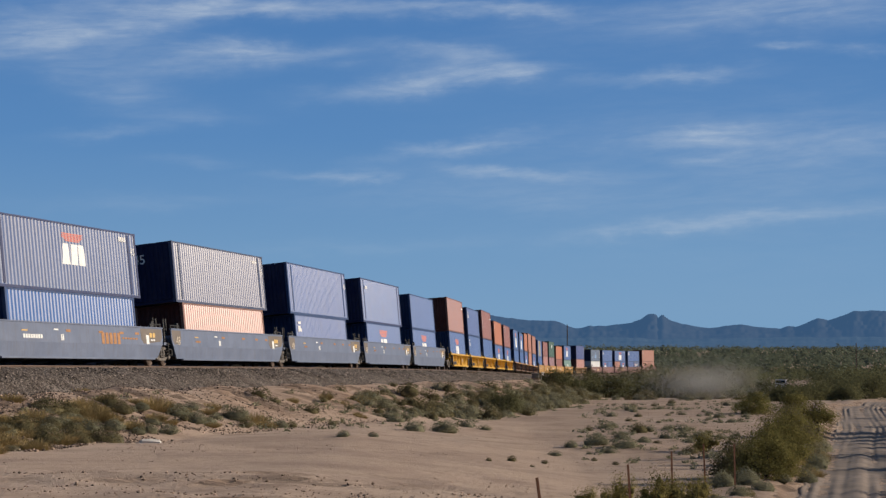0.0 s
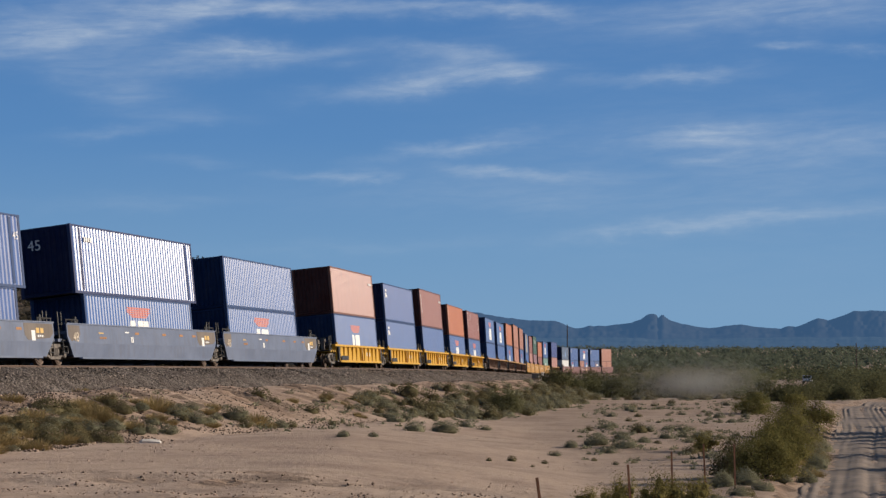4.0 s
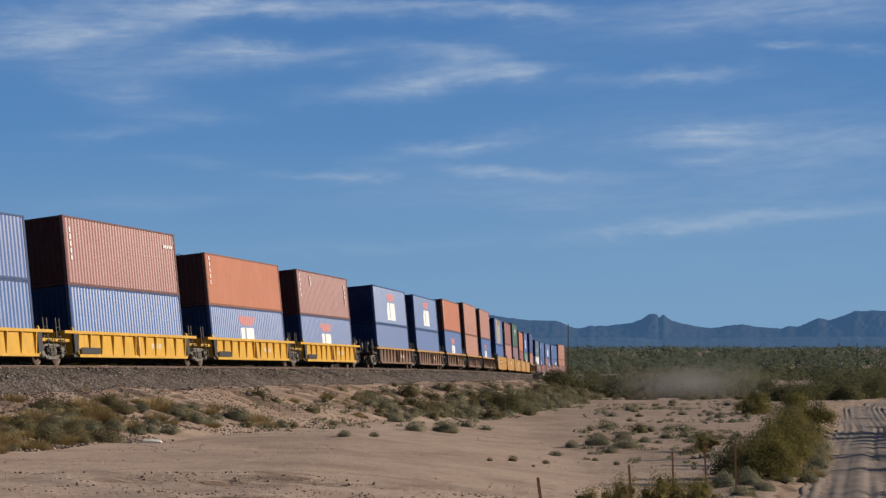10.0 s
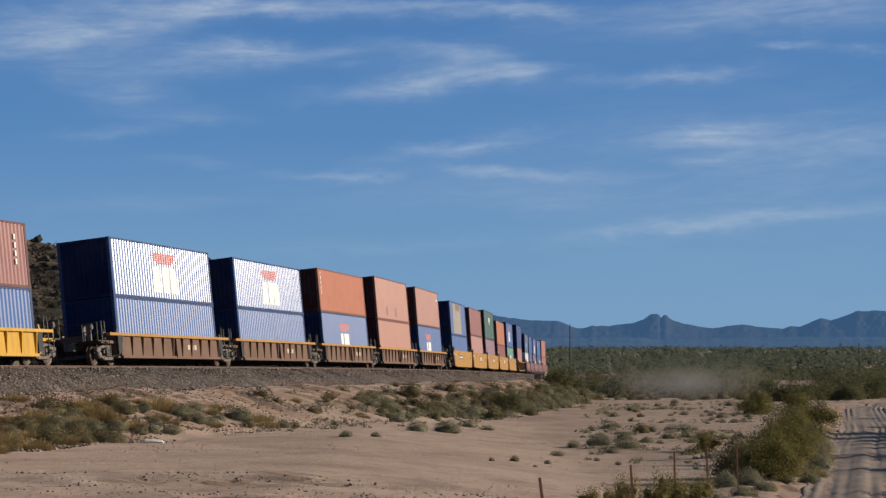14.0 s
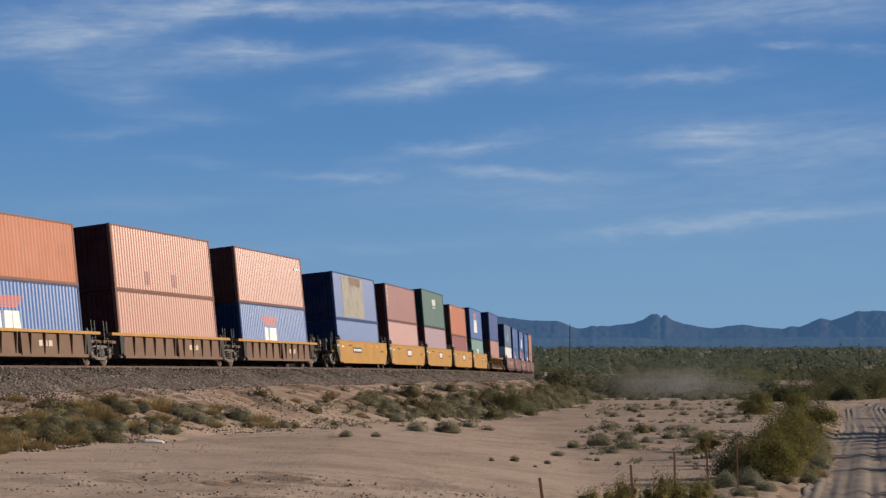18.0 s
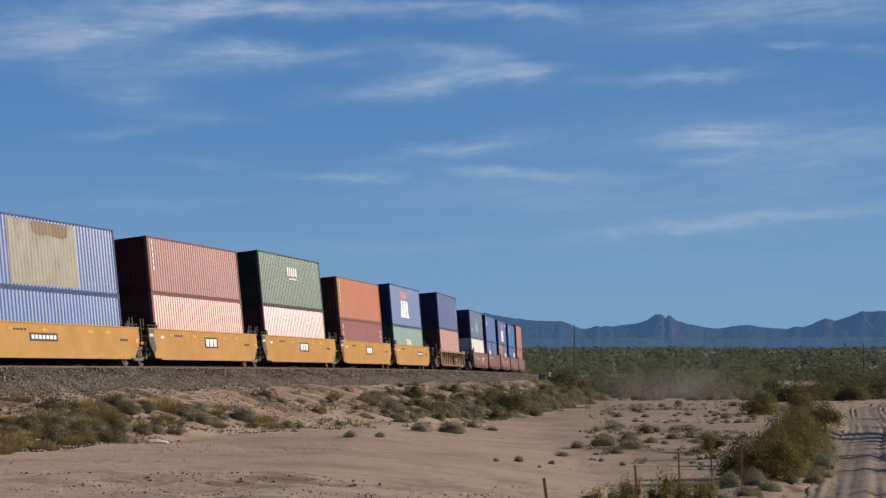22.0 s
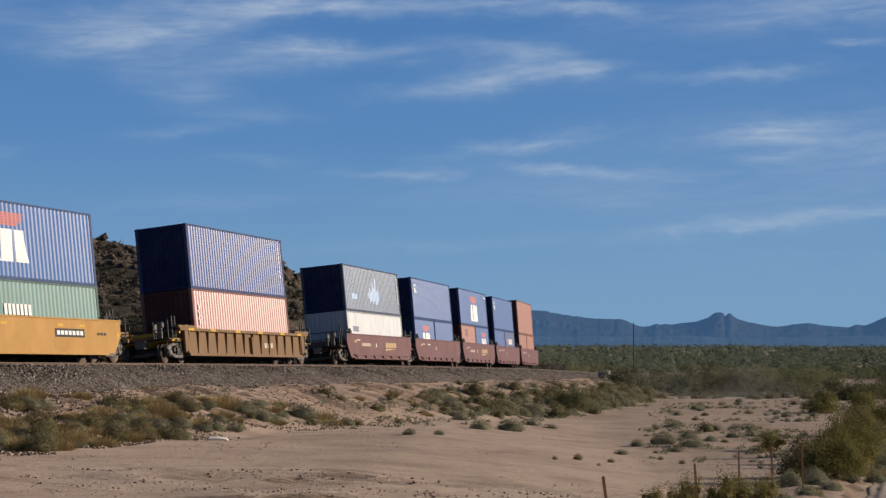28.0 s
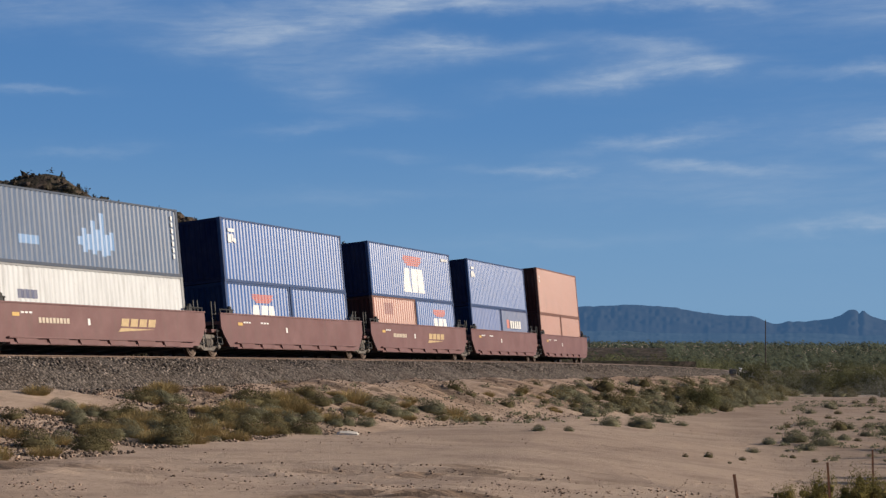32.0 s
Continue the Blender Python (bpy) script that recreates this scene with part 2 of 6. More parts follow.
M["orange"] = plain("orange_paint", (0.36, 0.17, 0.06), 0.6, 0, 0.2)
M["floor"] = plain("steel_floor", (0.09, 0.085, 0.08), 0.8)


# ---- shape helpers ----
class Shape:
    """Collects vertices and faces of one mesh."""

    def __init__(self):
        self.v, self.f = [], []

    def box(self, x0, x1, y0, y1, z0, z1):
        n = len(self.v)
        self.v += [(x, y, z) for x in (x0, x1) for y in (y0, y1) for z in (z0, z1)]
        self.f += [tuple(n + i for i in q) for q in ((0, 1, 3, 2), (4, 6, 7, 5), (0, 4, 5, 1), (2, 3, 7, 6), (0, 2, 6, 4), (1, 5, 7, 3))]
        return self

    def slab(self, outline, y0, y1):
        """An outline in x and z, thick from y0 to y1."""
        n, k = len(self.v), len(outline)
        self.v += [(x, y0, z) for x, z in outline] + [(x, y1, z) for x, z in outline]
        self.f.append(tuple(range(n, n + k)))
        self.f.append(tuple(range(n + 2 * k - 1, n + k - 1, -1)))
        self.f += [(n + (i + 1) % k, n + i, n + k + i, n + k + (i + 1) % k) for i in range(k)]
        return self

    def tube(self, a, b, r, r2=None, sides=6):
        """A round bar from a to b."""
        a, b = Vector(a), Vector(b)
        w = (b - a).normalized()
        u = w.orthogonal().normalized()
        t = w.cross(u)
        n, r2 = len(self.v), r if r2 is None else r2
        for p, q in ((a, r), (b, r2)):
            self.v += [tuple(p + (u * math.cos(i * math.tau / sides) + t * math.sin(i * math.tau / sides)) * q) for i in range(sides)]
        self.f += [(n + i, n + (i + 1) % sides, n + sides + (i + 1) % sides, n + sides + i) for i in range(sides)]
        self.f.append(tuple(range(n + sides - 1, n - 1, -1)))
        self.f.append(tuple(range(n + sides, n + 2 * sides)))
        return self

    def turned(self, axis_y, profile, cx, cz, sides=20):
        """A body turned about the y axis through (cx, cz): profile of (y, radius)."""
        n = len(self.v)
        for y, r in profile:
            self.v += [(cx + r * math.cos(i * math.tau / sides), axis_y + y, cz + r * math.sin(i * math.tau / sides)) for i in range(sides)]
        for j in range(len(profile) - 1):
            for i in range(sides):
                a, b = n + j * sides + i, n + j * sides + (i + 1) % sides
                self.f.append((a, b, b + sides, a + sides))
        self.f.append(tuple(range(n + sides - 1, n - 1, -1)))
        k = n + (len(profile) - 1) * sides
        self.f.append(tuple(range(k, k + sides)))
        return self

    def mesh(self, name, mat, smooth=False):
        me = bpy.data.meshes.new(name)
        me.from_pydata(self.v, [], self.f)
        bm = bmesh.new()
        bm.from_mesh(me)
        bmesh.ops.recalc_face_normals(bm, faces=bm.faces)
        bm.to_mesh(me)
        bm.free()
        if mat:
            me.materials.append(mat)
        if smooth:
            me.polygons.foreach_set("use_smooth", [True] * len(me.polygons))
        return me


def part(name, shape, mat, parent, label="", at=None):
    """One mesh object under a thing or a part. shape: a Shape or a mesh."""
    me = shape if isinstance(shape, bpy.types.Mesh) else shape.mesh(name, mat)
    ob = new(name, me)
    if isinstance(shape, bpy.types.Mesh) and mat is not None and me.materials[0] is not mat:
        ob.material_slots[0].link = "OBJECT"
        ob.material_slots[0].material = mat
    ob.parent = parent
    if at is not None:
        ob.matrix_basis = at
    if label:
        tagged(ob, label)
    return ob


def thing(name, label, category, group="", kind="", m=None):
    ob = new(name)
    ob.empty_display_size = 0.3
    if m is not None:
        ob.matrix_basis = m
    return tagged(ob, label, category, group, kind)


def sheet(name, pts, faces, mat, smooth=True):
    me = bpy.data.meshes.new(name)
    me.from_pydata([tuple(p) for p in pts], [], faces)
    me.materials.append(mat)
    if smooth:
        me.polygons.foreach_set("use_smooth", [True] * len(me.polygons))
    return new(name, me)


# ---- the line of the track ----
SG = np.arange(-420.0, 761.0, 1.0)
KNOT = np.array([-420, -130, -110, 0, 50, 100, 150, 200, 260, 330, 400, 480, 580, 640, 760.0])
BEND = np.array([0, 0, -1.857, -1.857, -1.826, -1.017, -0.173, -0.419, 0.673, 1.339, 1.735, 2.077, 2.376, 1.19, 0]) * 1e-3
HEAD = np.cumsum(np.interp(SG, KNOT, BEND))
HEAD = HEAD - HEAD[420] + radians(16.6917)
TX, TY = np.cumsum(np.sin(HEAD)), np.cumsum(np.cos(HEAD))
TX, TY = TX - TX[420] - 21.1017, TY - TY[420] + 62.1429
SPEED = 11.823


def rail_z(s):
    s = np.asarray(s, float)
    c = np.clip(s, -20, 470)
    q = c / 100
    z = -0.80712 - 1.19259 * q - 0.35642 * q * q + 0.059814 * q ** 3
    d = (-1.19259 - 0.71284 * q + 0.17944 * q * q) / 100
    return z + d * (s - c) * np.where(s < 0, 0.5, 0.4)


def bank_at(s):
    return np.radians(np.interp(s, (-200, -110, 0, 100, 220, 400), (0, 7.08, 7.08, 4.68, 1.91, 0.92)))


def on_track(s, half=0.0):
    """Pose on the rails at s: x runs up the line (towards larger s), y away from the sunny side, z up, leaning with the curve."""
    a = [np.array((np.interp(q, SG, TX), np.interp(q, SG, TY), float(rail_z(q)))) for q in (s - max(half, 1.0), s + max(half, 1.0))]
    d = Vector(a[1] - a[0]).normalized()
    left = Vector((-d.y, d.x, 0)).normalized()
    up = d.cross(left)
    b = float(bank_at(s))
    z = up * math.cos(b) + left * math.sin(b)
    y = z.cross(d)
    p = (a[0] + a[1]) / 2
    return Matrix(((d.x, y.x, z.x, p[0]), (d.y, y.y, z.y, p[1]), (d.z, y.z, z.z, p[2]), (0, 0, 0, 1)))


def near_track(x, y):
    """Nearest s and the offset to the sunny side, for arrays of places."""
    x, y = np.asarray(x, float).ravel(), np.asarray(y, float).ravel()
    s, n = np.empty(len(x)), np.empty(len(x))
    for i in range(0, len(x), 4000):
        d2 = (x[i:i + 4000, None] - TX[None, ::3]) ** 2 + (y[i:i + 4000, None] - TY[None, ::3]) ** 2
        j = np.argmin(d2, axis=1) * 3
        dx, dy = x[i:i + 4000] - TX[j], y[i:i + 4000] - TY[j]
        along = np.clip(dx * np.sin(HEAD[j]) + dy * np.cos(HEAD[j]), -2, 2)
        s[i:i + 4000] = SG[j] + along
        n[i:i + 4000] = dx * np.cos(HEAD[j]) - dy * np.sin(HEAD[j])
    return s, n


# ---- the ground ----
def smooth_noise(x, y, size, seed=0):
    """Cheap value noise on arrays."""
    x, y = np.asarray(x) / size + seed * 17.3, np.asarray(y) / size - seed * 9.1
    xi, yi = np.floor(x).astype(np.int64), np.floor(y).astype(np.int64)
    u, v = x - xi, y - yi
    u, v = u * u * (3 - 2 * u), v * v * (3 - 2 * v)

    def h(a, b):
        k = (a * 374761393 + b * 668265263 + seed * 1442695041) & 0x7FFFFFFF
        k = ((k ^ (k >> 13)) * 1274126177) & 0x7FFFFFFF
        return (k & 0xFFFF) / 65535.0
    return (h(xi, yi) * (1 - u) + h(xi + 1, yi) * u) * (1 - v) + (h(xi, yi + 1) * (1 - u) + h(xi + 1, yi + 1) * u) * v


def plain_z(y):
    return np.interp(y, (-400, 0, 40, 60, 100, 200, 300, 400, 500, 700, 1500, 4900), (-1.6, -2.3, -2.75, -3.05, -3.9, -5.7, -7.6, -8.9, -9.7, -10.4, -11.5, -13.0))


def ground_z(x, y):
    x, y = np.asarray(x, float).ravel(), np.asarray(y, float).ravel()
    s, n = near_track(x, y)
    zr = rail_z(s)
    base = plain_z(y) + (smooth_noise(x, y, 9.0, 1) - 0.5) * 0.35 + (smooth_noise(x, y, 2.6, 2) - 0.5) * 0.10
    base -= np.clip((x + 3) / 7, 0, 1) * 0.55 * np.interp(y, (0, 30, 80, 130), (0.6, 1, 1, 0))
    base += (smooth_noise(x, y, 60.0, 3) - 0.5) * np.clip((y - 120) / 200, 0, 1) * 1.2
    base += (0.5 - np.abs(2 * smooth_noise(x * 0.4 + y * 0.25, y, 0.75, 9) - 1)) * 0.30 * np.interp(y, (24, 28, 37, 43), (0.4, 1, 1, 0)) * np.clip(smooth_noise(x, y, 4.0, 10) * 2 - 0.5, 0, 1)      # churned sand
    # the dirt road lies a little lower, its berm a little higher
    r = x - road_x(y)
    base += np.where(np.abs(r) < 3.4, -0.12, 0.0) + 0.25 * np.exp(-((np.abs(r) - 4.2) / 0.8) ** 2) * (smooth_noise(x, y, 3.0, 7))
    near_side = n > 0
    # sandy bank: shoulder at the edge of the stones, then down to the toe; gullied
    gully = (0.5 - np.abs(2 * smooth_noise(s + n * 0.03, n * 0.03, 0.95, 4) - 1)) * 0.62 + (0.5 - np.abs(2 * smooth_noise(s, n * 0.04, 2.3, 14) - 1)) * 0.55 + (smooth_noise(s, n * 0.3, 3.0, 8) - 0.5) * 0.15
    gully = gully * np.interp(s, (2, 16), (0.6, 1.0))
    top = zr - 0.98
    toe = np.interp(s, (-35, -18, -10, -4, 6, 20, 60, 200), (16.0, 15.2, 14.0, 12.8, 10.4, 10.4, 12.2, 12.5)) + (smooth_noise(s, n * 0, 14.0, 5) - 0.5) * 2.5
    k = np.clip((n - 4.5) / (toe - 4.5), 0, 1)
    bank = top + (base - top) * (0.5 * k + 0.5 * k * k * (3 - 2 * k)) + gully * np.sin(np.pi * k ** 0.55) * 0.8
    z = np.where(near_side, np.where(n < 4.5, top + 0.0 * n, bank), 0)
    # the far side: rising ground, and a cut bank against the hill at the south end
    rise = np.interp(s, (-60, 45, 75, 110), (3.4, 3.2, 0.6, 0.0))
    far = top - 0.1 + rise * np.clip((-n - 7.0) / 6.0, 0, 1) + (smooth_noise(x, y, 7.0, 6) - 0.5) * 0.5 * np.clip((-n - 5) / 5, 0, 1)
    k2 = np.clip((-n - 60) / 200, 0, 1)
    far = far * (1 - k2) + np.maximum(base, -40) * k2
    z = np.where(near_side, z, far)
    return z


def road_x(y):
    return np.interp(y, (-60, 0, 46, 80, 97, 132, 162, 200, 260), (0.0, 3.0, 11.3, 18.7, 22.6, 29.6, 38.0, 49.0, 68.0))


def graded(*runs):
    """Grid lines: runs of (start, stop, step), each to the next start."""
    out = []
    for a, b, st in runs:
        out += list(np.arange(a, b - 1e-6, st))
    return np.array(out + [runs[-1][1]])


def build_ground():
    gx = graded((-4900, -1000, 650), (-1000, -200, 100), (-200, -60, 14), (-60, -30, 2.5), (-30, 8, 0.28), (8, 36, 0.42), (36, 80, 1.5), (80, 240, 10), (240, 1000, 95), (1000, 4900, 650))
    gy = graded((-4900, -500, 880), (-500, -60, 55), (-60, 26, 4.0), (26, 44, 0.22), (44, 56, 0.5), (56, 100, 0.24), (100, 110, 0.5), (110, 220, 1.1), (220, 420, 4.0), (420, 1000, 30), (1000, 4900, 300))
    xx, yy = np.meshgrid(gx, gy)
    z = ground_z(xx, yy)
    w, h = len(gx), len(gy)
    pts = np.stack([xx.ravel(), yy.ravel(), z], 1)
    i = np.arange(w * h).reshape(h, w)
    q = np.stack([i[:-1, :-1], i[:-1, 1:], i[1:, 1:], i[1:, :-1]], -1).reshape(-1, 4)
    ob = sheet("ground", pts, [tuple(map(int, f)) for f in q], M["sand"])
    s, n = near_track(xx, yy)
    corner = np.empty(len(ob.data.loops), np.int32)
    ob.data.loops.foreach_get("vertex_index", corner)
    ob.data.uv_layers.new(name="along").data.foreach_set("uv", np.stack([s, n], 1)[corner].astype(np.float32).ravel())
    return tagged(ob, "pinkish-tan desert sand with gullies and wheel marks", "ground", kind="structure")


build_ground()


def build_track():
    """Ballast bed, two rails and ties, swept along the line."""
    ss = np.arange(-160.0, 700.0, 2.0)
    prof = [(-5.4, -1.35), (-2.6, -0.28), (-1.4, -0.22), (1.4, -0.22), (2.4, -0.30), (3.4, -0.85), (4.2, -1.08)]
    pts, faces = [], []
    for s in ss:
        m = on_track(s)
        z0 = float(rail_z(s))
        for k, (n, z) in enumerate(prof):
            p = m @ Vector((0, -n, z))
            if k in (0, len(prof) - 1):
                p.z = z0 + z
            wob = 0.12 * (noise.noise(Vector((s * 0.4, n * 2, 0)))) if abs(n) > 2 else 0
            pts.append((p.x, p.y, p.z + wob))
    k = len(prof)
    for i in range(len(ss) - 1):
        for j in range(k - 1):
            faces.append((i * k + j, i * k + j + 1, (i + 1) * k + j + 1, (i + 1) * k + j))
    tagged(sheet("ballast", pts, faces, M["ballast"]), "dark grey crushed-stone ballast bed", "ballast", kind="structure")
    section = [(-0.07, -0.18), (0.07, -0.18), (0.07, -0.16), (0.012, -0.13), (0.012, -0.05), (0.036, -0.03), (0.036, 0.0), (-0.036, 0.0), (-0.036, -0.03), (-0.012, -0.05), (-0.012, -0.13), (-0.07, -0.16)]
    for off in (-0.75, 0.75):
        pts, faces = [], []
        for s in ss:
            m = on_track(s)
            pts += [tuple(m @ Vector((0, off + a, b))) for a, b in section]
        k = len(section)
        for i in range(len(ss) - 1):
            for j in range(k):
                faces.append((i * k + j, i * k + (j + 1) % k, (i + 1) * k + (j + 1) % k, (i + 1) * k + j))
        tagged(sheet("rail", pts, faces, M["rail"], False), "rusty brown steel rail on dark ties", "rail", "running rails", "structure")
    sh = Shape()
    for s in np.arange(-60.0, 330.0, 0.6):
        m = on_track(s)
        n = len(sh.v)
        sh.box(-0.11, 0.11, -1.3, 1.3, -0.36, -0.185)
        sh.v[n:] = [tuple(m @ Vector(p)) for p in sh.v[n:]]
    tagged(new("railway_ties", sh.mesh("railway_ties", M["tie"])), "dark creosoted wooden railway ties in stone", "ties", kind="stuff")


build_track()


# ---- the train ----
FT = 0.3048
BLUE, PALE, NAVY, SLATE = (0.020, 0.092, 0.30), (0.042, 0.100, 0.295), (0.030, 0.062, 0.225), (0.074, 0.112, 0.235)
RED, ORANGE, SALMON, MAROON = (0.235, 0.084, 0.075), (0.41, 0.150, 0.076), (0.355, 0.142, 0.088), (0.20, 0.045, 0.05)
GREEN, TEAL, CREAM, SILVER, DARK, TAN = (0.026, 0.092, 0.07), (0.12, 0.24, 0.215), (0.60, 0.62, 0.63), (0.108, 0.120, 0.196), (0.070, 0.113, 0.195), (0.35, 0.145, 0.095)
PEACH, ROSE = (0.45, 0.235, 0.18), (0.36, 0.148, 0.118)
CP = {}
for nm, c, rough in (("blue", BLUE, 0.42), ("pale blue", PALE, 0.42), ("navy", NAVY, 0.4), ("slate blue", SLATE, 0.42), ("brown-red", RED, 0.45), ("orange", ORANGE, 0.5),
                     ("salmon", SALMON, 0.5), ("maroon", MAROON, 0.36), ("dark green", GREEN, 0.42), ("teal green", TEAL, 0.45), ("cream white", CREAM, 0.5),
                     ("silver grey", SILVER, 0.38), ("silver blue", PALE, 0.38), ("dark slate", DARK, 0.4), ("tan orange", TAN, 0.42), ("peach", PEACH, 0.42), ("bright blue", BLUE, 0.4), ("glossy tan", TAN, 0.4), ("dull red", RED, 0.5), ("dusty rose", ROSE, 0.46)):
    sheen = {"blue": 0.19, "pale blue": 0.11, "bright blue": 0.9, "glossy tan": 0.55, "silver grey": 0.11, "peach": 0.5, "silver blue": 0.7, "tan orange": 0.2, "maroon": 1.0, "salmon": 0.17, "dusty rose": 0.40, "slate blue": 0.035, "dark slate": 0.14, "teal green": 0.14, "dark green": 0.04, "navy": 0.07, "orange": 0.0, "brown-red": 0.03}.get(nm, 0.0)
    CP[nm] = paint("container_" + nm.replace(" ", "_").replace("-", "_"), c, 0.36, 0.26, rough, 1.12, sheen, 0.25 if nm in ("silver blue", "bright blue", "glossy tan", "peach") else 0.31)
FRAME = {}
for nm, m in (("blue", BLUE), ("pale blue", BLUE), ("navy", NAVY), ("slate blue", NAVY), ("brown-red", RED), ("orange", ORANGE), ("salmon", SALMON), ("maroon", MAROON), ("dark green", GREEN),
              ("teal green", TEAL), ("cream white", CREAM), ("silver grey", SLATE), ("silver blue", NAVY), ("dark slate", DARK), ("tan orange", TAN), ("peach", PEACH), ("bright blue", BLUE), ("glossy tan", TAN), ("dull red", RED), ("dusty rose", ROSE)):
    FRAME[nm] = paint("frame_" + nm.replace(" ", "_").replace("-", "_"), tuple(v * 0.45 for v in m), 0.45, 0.3, 0.6, 1.1)     # rails and posts: grimy, and darkened to paint in the shadow lines
END_SHADE = {}
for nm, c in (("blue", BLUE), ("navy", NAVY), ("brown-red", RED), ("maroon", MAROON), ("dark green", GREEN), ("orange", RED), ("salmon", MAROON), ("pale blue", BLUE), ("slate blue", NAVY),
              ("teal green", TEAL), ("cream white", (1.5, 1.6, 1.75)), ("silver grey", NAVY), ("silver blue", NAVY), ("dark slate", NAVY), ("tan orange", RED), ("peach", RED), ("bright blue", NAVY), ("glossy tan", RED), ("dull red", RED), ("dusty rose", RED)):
    END_SHADE[nm] = paint("sooty_" + nm.replace(" ", "_").replace("-", "_"), tuple(v * 0.26 for v in c), 0.15, 0.1, 0.8, 1.05, spec=0.12)   # end walls: paint darkened to stand for the shade they lie in
CAR = {"solo": paint("car_ochre", (0.165, 0.088, 0.032), 0.65, 0.7, 0.7), "grey": paint("car_grey", (0.112, 0.139, 0.206), 0.4, 0.2, 0.5), "yellow": paint("car_yellow", (0.52, 0.29, 0.014), 0.45, 0.4, 0.55),
       "brown": paint("car_brown", (0.130, 0.070, 0.040), 0.35, 0.5, 0.7), "amber": paint("car_amber", (0.37, 0.19, 0.03), 0.25, 0.4, 0.55),
       "maroon": paint("car_maroon", (0.142, 0.062, 0.060), 0.4, 0.3, 0.6)}


def corrugated(length, height, pitch, depth, flat=0.42, slant=0.08):
    """A panel in x and z, thin in y, folded into upright ribs; outer face at y = 0, folds go inwards (+y)."""
    sh = Shape()
    n = max(2, round(length / pitch))
    p = length / n
    xs = []
    for i in range(n):
        a = -length / 2 + i * p
        xs += [(a, 0.0), (a + p * flat, 0.0), (a + p * (flat + slant), depth), (a + p * (1 - slant), depth)]
    xs.append((length / 2, 0.0))
    for x, y in xs:
        sh.v += [(x, y, 0.0), (x, y, height)]
    for i in range(len(xs) - 1):
        sh.f.append((2 * i, 2 * i + 2, 2 * i + 3, 2 * i + 1))
    return sh


CACHE = {}


def cached(key, make):
    if key not in CACHE:
        CACHE[key] = make()
    return CACHE[key]


def container(colour, length, height, label, marks=(), end_colour=None):
    """A shipping container: base at z = 0, centred; the sunny side is at -y."""
    L, H, W = length, height, 2.438
    mat = CP[colour]
    emat = END_SHADE[end_colour or colour]
    root = thing("shipping_container", label, "shipping container", "stacked containers")
    long45 = L > 13
    deep = 0.010 if colour in ("orange", "dull red") else 0.031          # the orange ones are almost smooth-sided
    key = (round(L, 2), round(H, 2), deep)
    for sy, name in ((-1, "side_panel"), (1, "side_panel")):
        me = cached(("side",) + key, lambda: corrugated(L - 0.3, H - 0.185, 0.30, deep, 0.28, 0.225).mesh("side_panel", mat))
        at = Matrix.Translation((0, -W / 2 + 0.012, 0.11)) if sy < 0 else Matrix.Translation((0, W / 2 - 0.012, 0.11)) @ Matrix.Rotation(math.pi, 4, "Z")
        part(name, me, mat, root, at=at)
    # end facing the head of the train: a corrugated wall; the other end: two doors
    me = cached(("front",) + key, lambda: corrugated(W - 0.3, H - 0.30, 0.25, 0.045, 0.3, 0.2).mesh("end_panel", mat))
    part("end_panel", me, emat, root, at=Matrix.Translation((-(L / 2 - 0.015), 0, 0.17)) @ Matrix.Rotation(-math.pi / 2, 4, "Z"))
    def door():
        sh = Shape().box(-0.02, 0.02, 0.01, W / 2 - 0.13, 0.18, H - 0.14)
        for y in (0.32, 0.78):
            sh.tube((0.05, y, 0.16), (0.05, y, H - 0.12), 0.018)
        for z in (0.5, H / 2, H - 0.5):
            sh.box(0.02, 0.045, 0.08, W / 2 - 0.2, z - 0.12, z + 0.12)
        return sh.mesh("door", mat)
    for sg in (1, -1):
        me = cached(("door",) + key, door)
        mir = Matrix.Identity(4) if sg > 0 else Matrix.Translation((0, -(W / 2 - 0.12) - 0.0, 0))
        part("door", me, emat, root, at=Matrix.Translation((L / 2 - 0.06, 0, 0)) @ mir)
    def roof():
        sh = Shape()
        n = int(L / 0.42)
        for i in range(n):
            a = -L / 2 + 0.1 + i * (L - 0.2) / n
            sh.box(a + 0.06, a + (L - 0.2) / n - 0.06, -W / 2 + 0.2, W / 2 - 0.2, H - 0.028, H - 0.012)
        sh.box(-L / 2 + 0.08, L / 2 - 0.08, -W / 2 + 0.05, W / 2 - 0.05, H - 0.05, H - 0.028)
        return sh.mesh("roof", mat)
    part("roof", cached(("roof",) + key, roof), mat, root)
    part("floor", cached(("floor",) + key, lambda: Shape().box(-L / 2 + 0.1, L / 2 - 0.1, -W / 2 + 0.06, W / 2 - 0.06, 0.05, 0.14).mesh("floor", M["floor"])), None, root)
    rails = lambda: Shape().box(-L / 2 + 0.15, L / 2 - 0.15, -0.045, 0.0, 0.0, 0.11).mesh("bottom_rail", mat)
    top = lambda: Shape().box(-L / 2 + 0.15, L / 2 - 0.15, -0.035, 0.0, H - 0.075, H - 0.006).mesh("top_rail", mat)
    for sg in (-1, 1):
        part("bottom_rail", cached(("brail",) + key, rails), FRAME[colour], root, at=Matrix.Translation((0, sg * W / 2 + (0.045 if sg < 0 else 0), 0)))
        part("top_rail", cached(("trail",) + key, top), FRAME[colour], root, at=Matrix.Translation((0, sg * W / 2 + (0.035 if sg < 0 else 0), 0)))
    pm = lambda: Shape().box(-0.08, 0.08, -0.07, 0.07, 0.10, H - 0.10).mesh("corner_post", mat)
